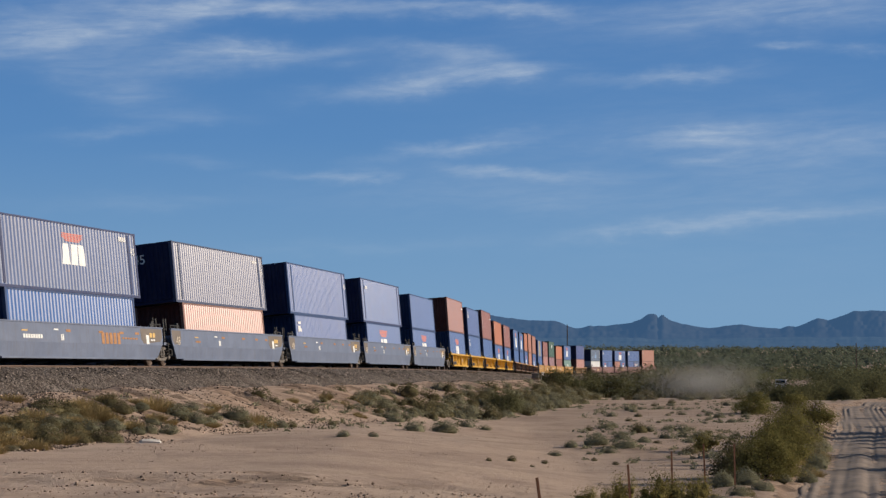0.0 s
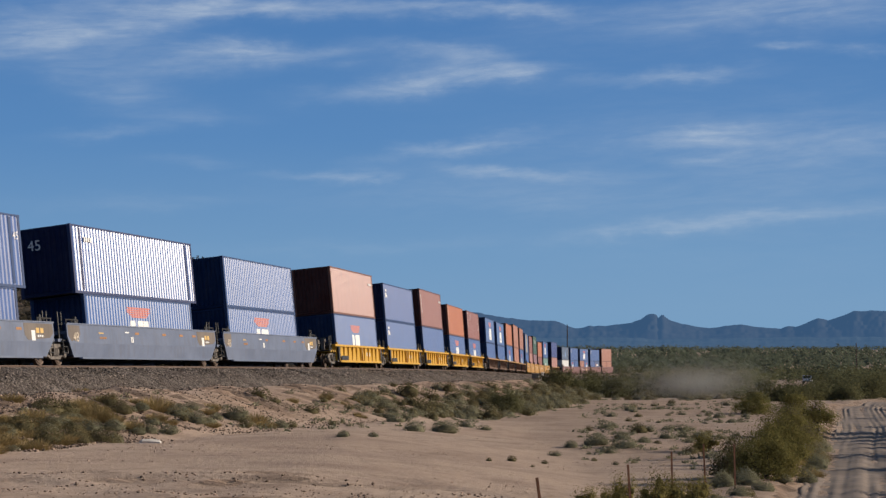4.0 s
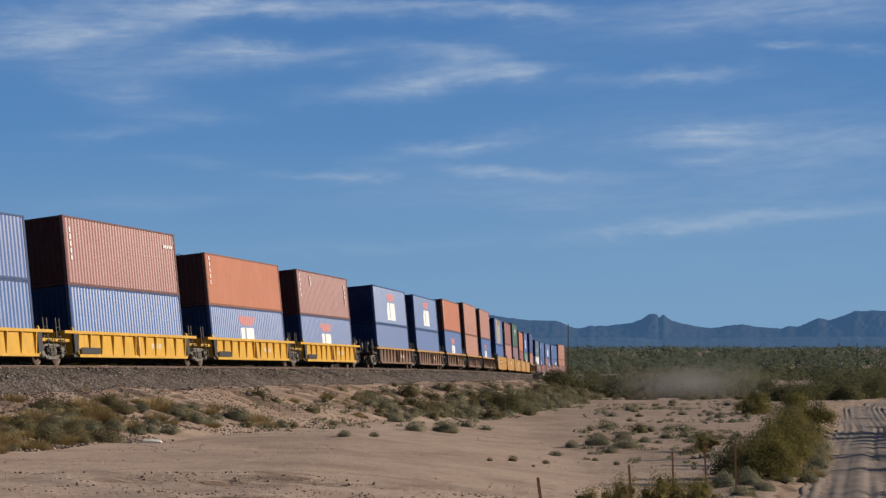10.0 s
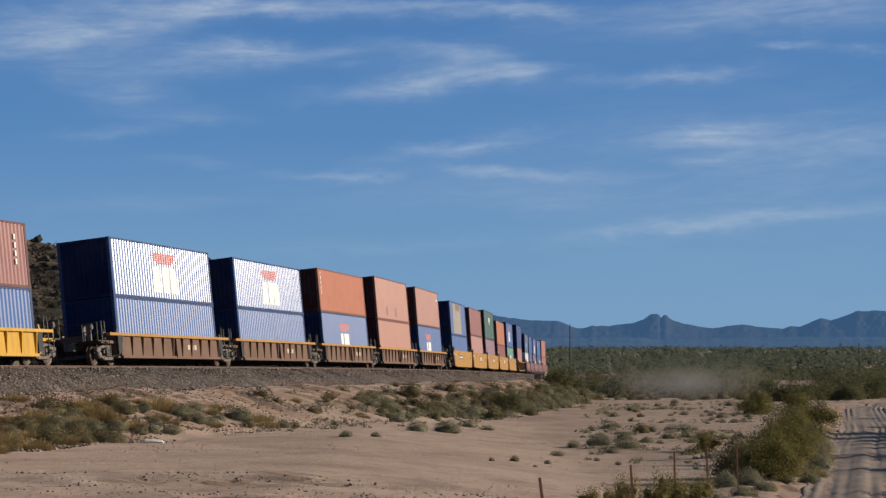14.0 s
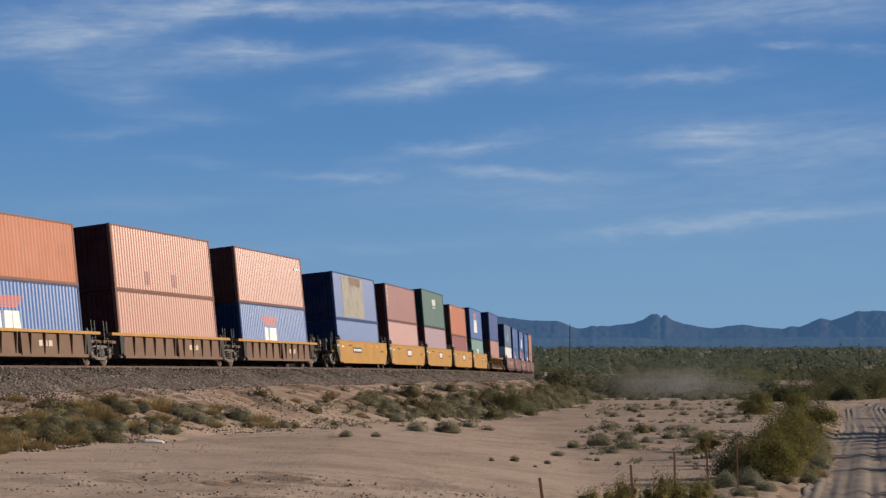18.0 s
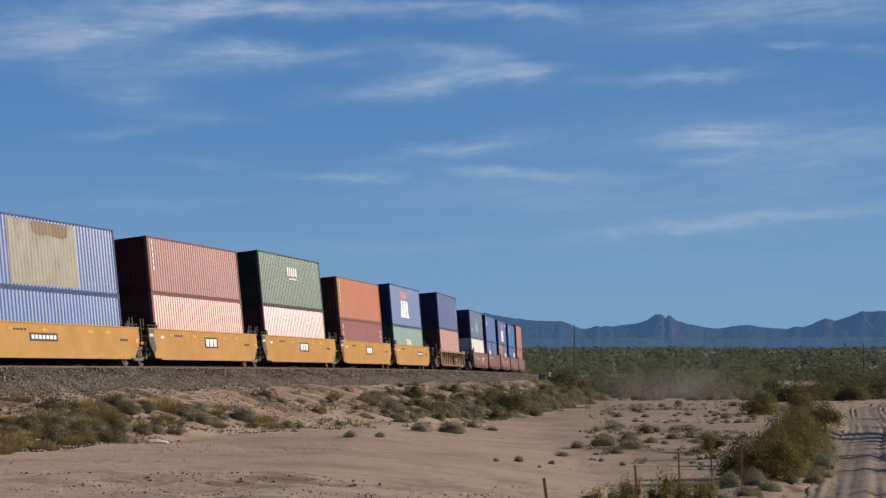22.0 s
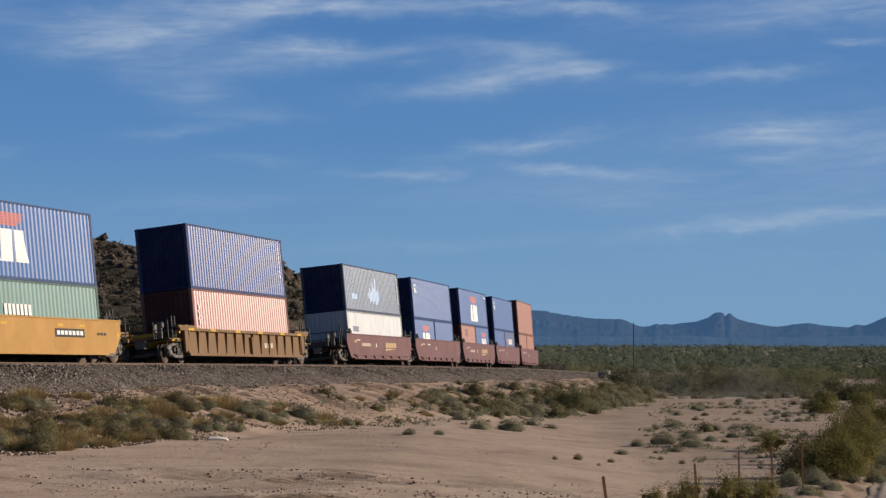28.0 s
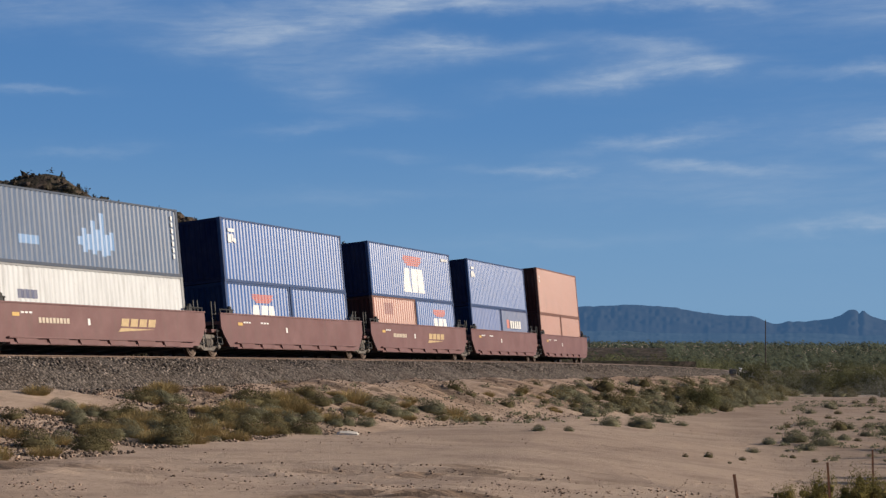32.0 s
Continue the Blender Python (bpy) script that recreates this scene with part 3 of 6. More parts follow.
    cm = lambda: Shape().box(-0.089, 0.089, -0.081, 0.081, 0, 0.118).mesh("corner_casting", mat)
    hm = lambda: Shape().box(-0.06, 0.06, -W / 2 + 0.15, W / 2 - 0.15, 0, 0.13).mesh("end_rail", mat)
    for sx in (-1, 1):
        for sy in (-1, 1):
            part("corner_post", cached(("post",) + key, pm), FRAME[colour], root, at=Matrix.Translation((sx * (L / 2 - 0.085), sy * (W / 2 - 0.072), 0)))
            for z in (0, H - 0.118):
                part("corner_casting", cached("cast", cm), FRAME[colour], root, at=Matrix.Translation((sx * (L / 2 - 0.086), sy * (W / 2 - 0.078), z)))
        for z in (0.02, H - 0.14):
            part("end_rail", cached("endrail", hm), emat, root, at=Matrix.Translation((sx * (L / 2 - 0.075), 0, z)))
    if long45:
        for sx in (-1, 1):
            for sy in (-1, 1):
                part("inner_post", cached(("ipost",) + key, lambda: Shape().box(-0.10, 0.10, -0.03, 0.03, 0.16, H - 0.12).mesh("inner_post", mat)), FRAME[colour], root, at=Matrix.Translation((sx * 6.0, sy * (W / 2 - 0.026), 0)))
    for mk in marks:
        mark(root, L, H, mk)
    return root


def painted(root, name, L, poly, mat, label="", lift=0.004):
    """Paint on the sunny side within an outline (x, z), following the ribs."""
    n = max(2, round((L - 0.3) / 0.30))
    p, x_a = (L - 0.3) / n, -(L - 0.3) / 2

    def fold(x):
        u = ((x - x_a) / p) % 1.0
        d = 0.0 if u < 0.28 else (u - 0.28) / 0.225 if u < 0.505 else 1.0 if u < 0.775 else (1 - u) / 0.225
        return -1.207 - lift + 0.031 * d
    lo, hi = min(q[0] for q in poly), max(q[0] for q in poly)
    xs = {round(q[0], 4) for q in poly}
    for i in range(n + 1):
        for u in (0.0, 0.28, 0.505, 0.775):
            x = x_a + (i + u) * p
            if lo < x < hi:
                xs.add(round(x, 4))
    xs = sorted(xs)
    sh = Shape()
    cut = []
    for x, side in [(x, sd) for x in xs for sd in (-1e-5, 1e-5)]:
        zs = []
        for (ax, az), (bx, bz) in zip(poly, poly[1:] + poly[:1]):
            if abs(ax - bx) > 1e-9 and min(ax, bx) <= x + side <= max(ax, bx):
                zs.append(az + (bz - az) * (x + side - ax) / (bx - ax))
        cut.append((x, min(zs), max(zs)) if zs else None)
    for a, b in zip(cut[1::2][:-1], cut[2::2]):
        if a and b:
            k = len(sh.v)
            sh.v += [(a[0], fold(a[0]), a[1]), (b[0], fold(b[0]), b[1]), (b[0], fold(b[0]), b[2]), (a[0], fold(a[0]), a[2])]
            sh.f.append((k, k + 1, k + 2, k + 3))
    return part(name, sh, mat, root, label)


def lettered(root, text, x, z, size, mat, end=False, L=0):
    """Numbers in the built-in font, on the sunny side or on the leading end."""
    cu = bpy.data.curves.new("number", "FONT")
    cu.body, cu.size, cu.extrude = text, size, 0.004
    ob = new("number", cu)
    dg = bpy.context.evaluated_depsgraph_get()
    me = bpy.data.meshes.new_from_object(ob.evaluated_get(dg))
    bpy.data.objects.remove(ob)
    me.materials.clear()
    me.materials.append(mat)
    ob = new("number", me)
    ob.parent = root
    ob.matrix_basis = pose(-L / 2 - 0.01, x, z, 90, 0, -90) if end else pose(x, -1.242, z, 90, 0, 0)
    return ob


def mark(root, L, H, mk):
    kind = mk[0]
    if kind == "emblem":       # red wing-like emblem over white block letters, drawn as plain shapes
        cx, k = mk[1], mk[2]
        kw = mk[3] if len(mk) > 3 else 1.0
        top = H - (0.62 if kw < 1 and H > 2.7 else 0.42)
        for i, (l, r) in enumerate(((1.35, 1.5), (1.45, 1.4), (1.4, 1.45), (1.2, 1.25), (0.95, 1.05))):
            z = top - i * 0.10 * k
            painted(root, "emblem", L, [(cx - l * k, z), (cx - l * k + 0.16 * k, z - 0.082 * k), (cx + r * k - 0.2 * k, z - 0.082 * k), (cx + r * k, z)], M["red"], "faded red feathered emblem")
        z1 = top - 0.62 * k
        z0 = max(0.2, z1 - 1.2 * k)
        a, w = cx - 1.56 * k * kw, 2.0 * k * kw
        painted(root, "logo_block", L, [(a, z0), (a + 0.58 * w, z0), (a + 0.46 * w, z1), (a + 0.16 * w, z1)], M["white"], "white logo block")
        b = a + 0.62 * w
        painted(root, "logo_block", L, [(b, z0), (b + 0.42 * w, z0), (b + 0.46 * w, z1), (b + 0.04 * w, z1)], M["white"], "white logo block")
        c = b + 0.51 * w
        painted(root, "logo_block", L, [(c, z0), (c + 0.46 * w, z0), (c + 0.34 * w, z1), (c, z1)], M["white"], "white logo block")
    elif kind == "mini":       # the same mark, small, by the corner post
        _, cx = mk
        y0, y1 = -1.237, -1.225
        part("emblem", Shape().box(cx - 0.3, cx + 0.28, y0, y1, H - 0.56, H - 0.42), M["white"], root)
        for a, b, c, d in ((-0.34, -0.04, 1.0, 0.66), (0.0, 0.17, 0.95, 0.66), (0.2, 0.38, 1.0, 0.8)):
            part("logo_block", Shape().box(cx + a, cx + b, y0, y1, H - c, H - d), M["white"], root)
    elif kind == "patch":
        _, x0, x1, z0, z1, col = mk
        if col == "rust_stain":
            painted(root, "stain", L, [(x0, z1), (x0 + 0.1, z1 - 0.45), (x0 + 0.7, z1 - 0.6), (x0 + 1.3, z0 + 0.1), (x1 - 0.7, z0), (x1 - 0.2, z1 - 0.5), (x1, z1)], M[col], "brown rust stain", 0.008)
        else:
            painted(root, "painted_patch", L, [(x0, z0), (x1, z0), (x1, z1), (x0, z1)], M.get(col) or CP[col])
    elif kind == "bars":       # small upright lettering by the end, unreadable
        _, x, z0, z1, n = mk
        for i in range(n):
            a = z1 - (z1 - z0) * i / n
            part("lettering", Shape().box(x, x + 0.13, -1.237, -1.225, a - (z1 - z0) / n * 0.68, a), M["white"], root)
    elif kind == "row":
        _, x0, x1, z0, z1, n, col = mk
        for i in range(n):
            a = x0 + (x1 - x0) * i / n
            part("lettering", Shape().box(a, a + (x1 - x0) / n * 0.7, -1.237, -1.225, z0, z1), M[col], root)
    elif kind == "wave":       # light blue bars of growing and falling height
        for i, (a, b) in enumerate(((0.85, 1.15), (0.6, 1.45), (0.7, 1.25), (0.55, 1.75), (0.7, 1.45), (0.5, 2.05), (0.55, 1.3), (0.75, 1.4))):
            painted(root, "wave_emblem", L, [(mk[1] + i * 0.3, a), (mk[1] + i * 0.3 + 0.3, a), (mk[1] + i * 0.3 + 0.3, b), (mk[1] + i * 0.3, b)], M["cyan"], "faded light blue stepped emblem")
    elif kind == "number":
        _, text, where = mk
        if where == "end":
            lettered(root, text, 0.75, H - 0.95, 0.62, M["white"], True, L)
        else:
            lettered(root, text, where[0], where[1], where[2], M["white"])


# ---- well cars ----
M["grime"] = paint("brake_dust", (0.140, 0.118, 0.102), 0.5, 0.5, 0.8)
M["pale_gold"] = plain("faded_gold_paint", (0.50, 0.36, 0.19), 0.6, 0, 0.15)
M["end_grey"] = paint("dark_grey_end", (0.065, 0.060, 0.060), 0.5, 0.4, 0.7)
M["stencil_tan"] = plain("faded_stencil", (0.55, 0.47, 0.37), 0.6, 0, 0.15)
def truck_shapes():
    """One side frame, a wheel and a bolster of a freight truck."""
    sf = Shape()
    sf.slab([(-1.14, 0.58), (-0.98, 0.56), (-0.5, 0.68), (0.5, 0.68), (0.98, 0.56), (1.14, 0.58), (1.14, 0.70), (0.55, 0.84), (-0.55, 0.84), (-1.14, 0.70)], -0.08, 0.08)
    sf.slab([(-0.42, 0.22), (0.42, 0.22), (0.42, 0.34), (-0.42, 0.34)], -0.09, 0.09)
    for sg in (-1, 1):
        strut = [(sg * 0.42, 0.22), (sg * 0.98, 0.50), (sg * 0.92, 0.60), (sg * 0.36, 0.33)]
        sf.slab(strut if sg > 0 else strut[::-1], -0.07, 0.07)
        sf.box(sg * 0.36 - 0.055, sg * 0.36 + 0.055, -0.075, 0.075, 0.30, 0.72)
    for x in (-0.88, 0.88):
        sf.turned(-0.12, [(0, 0.13), (0.05, 0.17), (0.2, 0.17)], x, 0.44, 10)
    for x in (-0.16, 0, 0.16):
        sf.tube((x, -0.10, 0.36), (x, -0.10, 0.66), 0.055, sides=7)
    w = Shape().turned(0, [(0.0, 0.20), (0.0, 0.33), (0.02, 0.34), (0.0, 0.42), (0.02, 0.425), (0.11, 0.42), (0.135, 0.455), (0.15, 0.44), (0.15, 0.2)], 0, 0.42, 24)
    w.turned(-0.03, [(0, 0.11), (0.06, 0.13)], 0, 0.42, 12)
    bo = Shape().box(-0.22, 0.22, -1.05, 1.05, 0.42, 0.72).tube((-0.88, -0.85, 0.42), (-0.88, 0.85, 0.42), 0.08).tube((0.88, -0.85, 0.42), (0.88, 0.85, 0.42), 0.08)
    return sf.mesh("side_frame", M["truck"]), w.mesh("wheel", M["wheel"]), bo.mesh("bolster", M["truck"])


SIDE_FRAME, WHEEL, BOLSTER = truck_shapes()


def add_truck(root, x):
    tr = part("truck", BOLSTER, None, root, at=Matrix.Translation((x, 0, 0)))
    for sy in (-1, 1):
        part("side_frame", SIDE_FRAME, None, tr, at=Matrix.Translation((0, sy * 1.0, 0)) @ (Matrix.Identity(4) if sy < 0 else Matrix.Rotation(math.pi, 4, "Z")))
        for wx in (-0.88, 0.88):
            part("wheel", WHEEL, None, tr, at=Matrix.Translation((wx, sy * 0.80, 0)) @ (Matrix.Identity(4) if sy < 0 else Matrix.Rotation(math.pi, 4, "Z")))


def handrail(root, x, side, mat, h0=1.1, h1=2.05):
    """A short ladder: two uprights and four rungs."""
    key = (mat.name, round(h0, 2), round(h1, 2))
    lad = part("ladder", cached(("stile",) + key, lambda: Shape().tube((0, 0, h0), (0, 0, h1), 0.036).mesh("ladder", mat)), None, root, at=Matrix.Translation((x, side, 0)))
    part("upright", cached(("stile",) + key, lambda: None), None, lad, at=Matrix.Translation((0.32, 0, 0)))
    for z in np.linspace(h0 + 0.1, h0 + 0.55 * (h1 - h0), 3):
        part("rung", cached(("rung", mat.name), lambda: Shape().tube((0, 0, 0), (0.32, 0, 0), 0.02).mesh("rung", mat)), None, lad, at=Matrix.Translation((0, 0, z)))


def well_car(style, span, first, last, logo=0):
    """One unit of an articulated well car; x = 0 in its middle, the trucks at half the span."""
    label = {"grey": "grey smooth-sided steel well car with faded stencils", "yellow": "yellow ribbed steel well car on the rails",
             "brown": "rust-brown ribbed well car with yellow top edge", "amber": "amber yellow smooth-sided well car with boxed emblem",
             "solo": "rusty ochre ribbed single well car with yellow ends", "maroon": "red-brown well car with stencils and stepped sill"}[style]
    root = thing("well_car", label, "railway car", "well cars of the train")
    body = CAR[style]
    half = span / 2
    smooth = style in ("grey", "amber", "maroon")
    wl = half - 1.55                     # half length of the well
    zt = {"grey": 1.62, "yellow": 1.36, "brown": 1.36, "amber": 1.58, "solo": 1.48, "maroon": 1.62}[style]
    zb = {"grey": 0.28, "yellow": 0.30, "brown": 0.30, "amber": 0.30, "solo": 0.30, "maroon": 0.34}[style]
    yo = 1.42
    for sg in (-1, 1):
        y0, y1 = (-yo, -yo + 0.05) if sg < 0 else (yo - 0.05, yo)
        if smooth:
            out = [(-wl - 1.0, zt), (-wl - 1.0, zt - 0.5), (-wl - 0.82, zt - 0.8), (-wl - 0.35, zb), (wl + 0.35, zb), (wl + 0.82, zt - 0.8), (wl + 1.0, zt - 0.5), (wl + 1.0, zt)]
            if style == "grey":          # folded plate: the lower half leans in
                zm, sw = 0.86, wl + 0.84
                part("side_sill", Shape().slab([(-wl - 1.0, zt), (-wl - 1.0, zt - 0.5), (-sw, zm), (sw, zm), (wl + 1.0, zt - 0.5), (wl + 1.0, zt)], y0, y1), body, root)
                part("lower_sill", Shape().slab([(-sw, 0), (-wl - 0.35, zb - zm), (wl + 0.35, zb - zm), (sw, 0)], 0.0 if sg < 0 else -0.05, 0.05 if sg < 0 else 0.0), body, root,
                     at=Matrix.Translation((0, sg * yo, zm)) @ Matrix.Rotation(-sg * radians(8), 4, "X"))
            else:
                part("side_sill", Shape().slab(out, y0, y1), body, root)
            part("sill_flange", Shape().box(-wl - 1.03, wl + 1.03, y0 - 0.03, y1 + 0.03, zt, zt + 0.05), body, root)
            part("bottom_flange", Shape().box(-wl + 0.2, wl - 0.2, y0 - 0.05, y1 + 0.05, zb - 0.07, zb), body, root)
            if style == "maroon":
                la, lb = (y0 - 0.11, y0) if sg < 0 else (y1, y1 + 0.11)
                part("ledge", Shape().box(-wl + 0.1, wl - 0.1, la, lb, zb + 0.13, zb + 0.18), body, root)
                for k in range(6):
                    a = -wl + 0.5 + k * (2 * wl - 1.0) / 6
                    part("stiffener", Shape().slab([(a + 0.1, zb - 0.05), (a, zb + 0.13), (a + 1.25, zb + 0.13), (a + 1.15, zb - 0.05)], la + 0.03, lb), body, root)
        else:
            yi0, yi1 = (-yo + 0.12, -yo + 0.16) if sg < 0 else (yo - 0.16, yo - 0.12)
            wp = wl - (0.35 if style != "solo" else 0.0)
            part("side_plate", Shape().slab([(-wp, zt - 0.02), (-wp, zb + 0.1), (-wp + 0.1, zb), (wp - 0.1, zb), (wp, zb + 0.1), (wp, zt - 0.02)], yi0, yi1), body, root)
            chord = {"yellow": CAR["yellow"], "solo": body}.get(style, CAR["amber"])
            part("top_chord", Shape().box(-wl - 0.95, wl + 0.95, y0, y1 + (0.12 if sg < 0 else 0), zt - 0.12, zt), chord if style != "brown" or sg < 0 else body, root)
            part("bottom_chord", Shape().box(-wp, wp, y0 + 0.02, y1 + (0.1 if sg < 0 else 0), zb - 0.02, zb + 0.10), body, root)
            for sx in (-1, 1):           # dark end posts beside the trucks
                a, b = sorted((sx * (wp + 0.02), sx * (wp + 0.42)))
                part("end_post", Shape().slab([(a, zt - 0.12), (a, zb + 0.12), (b, zb + 0.25), (b, zt - 0.12)], *((y0 + 0.03, y0 + 0.13) if sg < 0 else (y1 - 0.13, y1 - 0.03))), M["black"] if style != "solo" else body, root)
                if style == "solo":
                    part("end_beam", Shape().box(sx * (wl + 0.1) - 1.0, sx * (wl + 0.1) + 1.0, y0, y1 + (0.12 if sg < 0 else 0), zt + 0.002, zt + 0.11), body, root)
                if style == "solo" and sg < 0:
                    for f in (0.96, 0.62, 0.2):
                        part("safety_stripe", Shape().box(sx * wl * f - 0.3, sx * wl * f + 0.3, y0 - 0.006, y0, zt - 0.115, zt - 0.005), CAR["yellow"], root)
            nr = 10 if style != "solo" else 13
            for k in range(nr + 1):
                a = -wp + 0.03 + k * (2 * wp - 0.12) / nr
                me = cached(("rib", style), lambda: Shape().slab([(0, zb + 0.1), (-0.035, zb + 0.1), (-0.125, zt - 0.12), (0, zt - 0.12)], -0.035, 0.035).mesh("rib", body))      # gusset, deeper at the top
                part("rib", me, None, root, at=Matrix.Translation((a, -yo + 0.12 if sg < 0 else yo - 0.12, 0)) @ Matrix.Rotation(-sg * math.pi / 2, 4, "Z"))
    # floor of the well, open between its cross members
    for k in range(7):
        a = -wl + 0.25 + k * (2 * wl - 0.5) / 6
        part("cross_member", cached("xm", lambda: Shape().box(-0.2, 0.2, -1.28, 1.28, 0.30, 0.378).mesh("cross_member", M["floor"])), None, root, at=Matrix.Translation((a, 0, 0)))
    # end platforms above the trucks
    zt2 = min(zt, 1.34)
    yellow = CAR["yellow"] if style in ("yellow", "solo") else body
    for sx in (-1, 1):
        x0, x1 = sorted((sx * (wl + 0.05), sx * (half - 0.12)))
        part("end_platform", Shape().box(x0, x1, -1.2, 1.2, zt2 - 0.42, zt2 - 0.30).box(x0, x1, -0.35, 0.35, 0.74, zt2 - 0.42), yellow, root)
        part("bulkhead", Shape().box(sx * wl - 0.05, sx * wl + 0.05, -1.26, 1.26, 0.40, zt2 - 0.05), body, root)
        part("cross_bar", Shape().box(sx * (wl + 0.85) - 0.06, sx * (wl + 0.85) + 0.06, -1.34, 1.34, zt2 - 0.1, zt2 + 0.02), yellow, root)
        hm = M["black"]
        xx = sx * (half - 0.62) - 0.22
        handrail(root, xx, -1.12, hm, zt2 - 0.3, zt + 0.52)
        if (sx < 0) != (style == "yellow"):
            part("brake_cylinder", Shape().turned(-0.9, [(0, 0.14), (0.03, 0.16), (0.4, 0.16), (0.43, 0.1)], sx * (half - 0.95), zt2 - 0.08, 12), M["black"], root)
            part("hose", Shape().tube((sx * (half - 0.3), -0.9, zt2 - 0.25), (sx * (half - 0.15), -0.95, 0.75), 0.03), M["black"], root)
        for k in range(3):
            part("step", Shape().box(sx * (half - 0.6) - 0.2, sx * (half - 0.6) + 0.2, -1.3, -1.12, 0.45 + 0.25 * k, 0.48 + 0.25 * k), hm, root)
        for dx in (-0.2, 0.2):
            part("step_side", cached(("stepside", hm.name, round(zt2, 2)), lambda: Shape().tube((0, -1.28, 0.42), (0, -1.28, zt2 - 0.3), 0.02).mesh("step_side", hm)), None, root, at=Matrix.Translation((sx * (half - 0.6) + dx, 0, 0)))
        if smooth:
            xe = sx * (wl + 0.35)
            part("grab_rail", Shape().tube((xe - 0.62, -1.36, zt + 0.19), (xe + 0.62, -1.36, zt + 0.19), 0.032).tube((xe - 0.55, -1.36, zt), (xe - 0.55, -1.36, zt + 0.19), 0.025).tube((xe, -1.36, zt), (xe, -1.36, zt + 0.19), 0.025).tube((xe + 0.55, -1.36, zt), (xe + 0.55, -1.36, zt + 0.19), 0.025), hm, root)
            part("guide", Shape().slab([(sx * wl - 0.14, zt + 0.05), (sx * wl + 0.14, zt + 0.05), (sx * wl + 0.10, zt + 0.30), (sx * wl - 0.02, zt + 0.34)], -1.38, -1.27), hm, root)
        part("locator_cone", Shape().tube((sx * (wl - 0.05), -1.27, zt), (sx * (wl - 0.05), -1.27, zt + 0.16), 0.1, 0.04), yellow if style != "maroon" else M["white"], root)
    add_truck(root, -half + (1.0 if first else 0.0))
    if last:
        add_truck(root, half - 1.0)
    for sx, yes in ((-1, first), (1, last)):
        if yes:
            part("coupler", Shape().box(sx * (half + 0.1) - 0.45, sx * (half + 0.1) + 0.45, -0.1, 0.1, 0.72, 0.95).box(sx * (half + 0.45) - 0.14, sx * (half + 0.45) + 0.14, -0.2, 0.2, 0.68, 1.0), M["truck"], root)
            xe = sx * (half + (1.25 if style == "maroon" and sx > 0 else 0.28))
            part("walkway", Shape().box(min(xe, sx * (half - 0.2)), max(xe, sx * (half - 0.2)), -1.25, 1.25, 0.98, 1.04), M["black"], root)
            for yy in (-1.22, -0.55, 0.55, 1.22):
                part("railing_post", Shape().tube((xe, yy, 1.0), (xe, yy, 1.8), 0.028), M["black"], root)
            for zz in (1.4, 1.78):
                part("railing", Shape().tube((xe, -1.22, zz), (xe, 1.22, zz), 0.022), M["black"], root)
            part("brake_stand", Shape().box(xe - 0.05, xe + 0.05, -0.95, -0.75, 1.05, 1.75).turned(-1.02, [(0, 0.11), (0.03, 0.14), (0.08, 0.14), (0.1, 0.06)], xe, 1.62, 16), M["truck"], root)
            part("air_reservoir", Shape().turned(-1.15, [(0, 0.1), (0.04, 0.19), (0.85, 0.19), (0.9, 0.1)], sx * (half - 0.75), 1.28, 12), M["black"], root)
            if style != "grey":
                part("hand_brake", Shape().turned(-0.55, [(0, 0.17), (0.02, 0.2), (0.05, 0.2), (0.07, 0.05)], sx * (half - 0.1), 1.5, 16).box(sx * (half - 0.1) - 0.03, sx * (half - 0.1) + 0.03, -0.5, -0.4, zt2 - 0.3, 1.55), M["truck"], root)
    # stencils
    y = -yo - 0.006
    def stencil(x0, x1, z0, z1, mat, n=1):
        for i in range(n):
            a = x0 + (x1 - x0) * i / n
            part("stencil", Shape().box(a, a + (x1 - x0) / n * (0.72 if n > 1 else 1), y - 0.004, y + 0.004, z0, z1), mat, root)
    if style == "grey":
        for a, b in ((-wl - 0.92, -wl + 0.25), (wl - 1.5, wl + 0.92)):      # brake dust at the ends
            part("grime", Shape().slab([(a, zt - 0.04), (a + 0.05, zt - 0.5), (a + 0.3, zt - 0.7), (b - 0.3, zt - 0.6), (b, zt - 0.42), (b - 0.02, zt - 0.04)], -yo - 0.005, -yo - 0.001), M["grime"], root, "brown brake dust stain")
        stencil(wl - 0.4, wl + 0.1, 1.05, 1.12, M["white"], 3)
        stencil(-wl + 2.2, -wl + 2.9, 1.06, 1.15, M["orange"], 5) if not logo else stencil(-wl + 2.2, -wl + 3.9, 1.0, 1.16, M["white"], 8)
        for gx in (-0.2, 0.22, 0.5, 0.72):
            stencil(gx * wl, gx * wl + 0.42, 1.30, 1.40, M["orange"])
        stencil(-wl + 2.1, -wl + 2.6, 1.28, 1.33, M["gold"])
        stencil(-wl + 5.5, -wl + 5.8, 0.95, 1.2, M["white"], 2)
        stencil(-wl + 4.9, -wl + 5.3, 1.35, 1.41, M["white"])
        stencil(wl - 0.5, wl + 0.2, 1.2, 1.4, M["gold"], 2)
        stencil(wl - 0.9, wl - 0.6, 0.9, 1.3, M["white"])
        num = lettered(root, "48", -wl - 0.45, 0.92, 0.55, M["stencil_tan"])
        num.location.y = y - 0.006
        if logo:
            stencil(wl - 5.6, wl - 3.6, 0.86, 1.34, M["orange"], 5)
            stencil(wl - 3.5, wl - 1.8, 1.08, 1.16, M["orange"], 6)
    elif style == "amber":
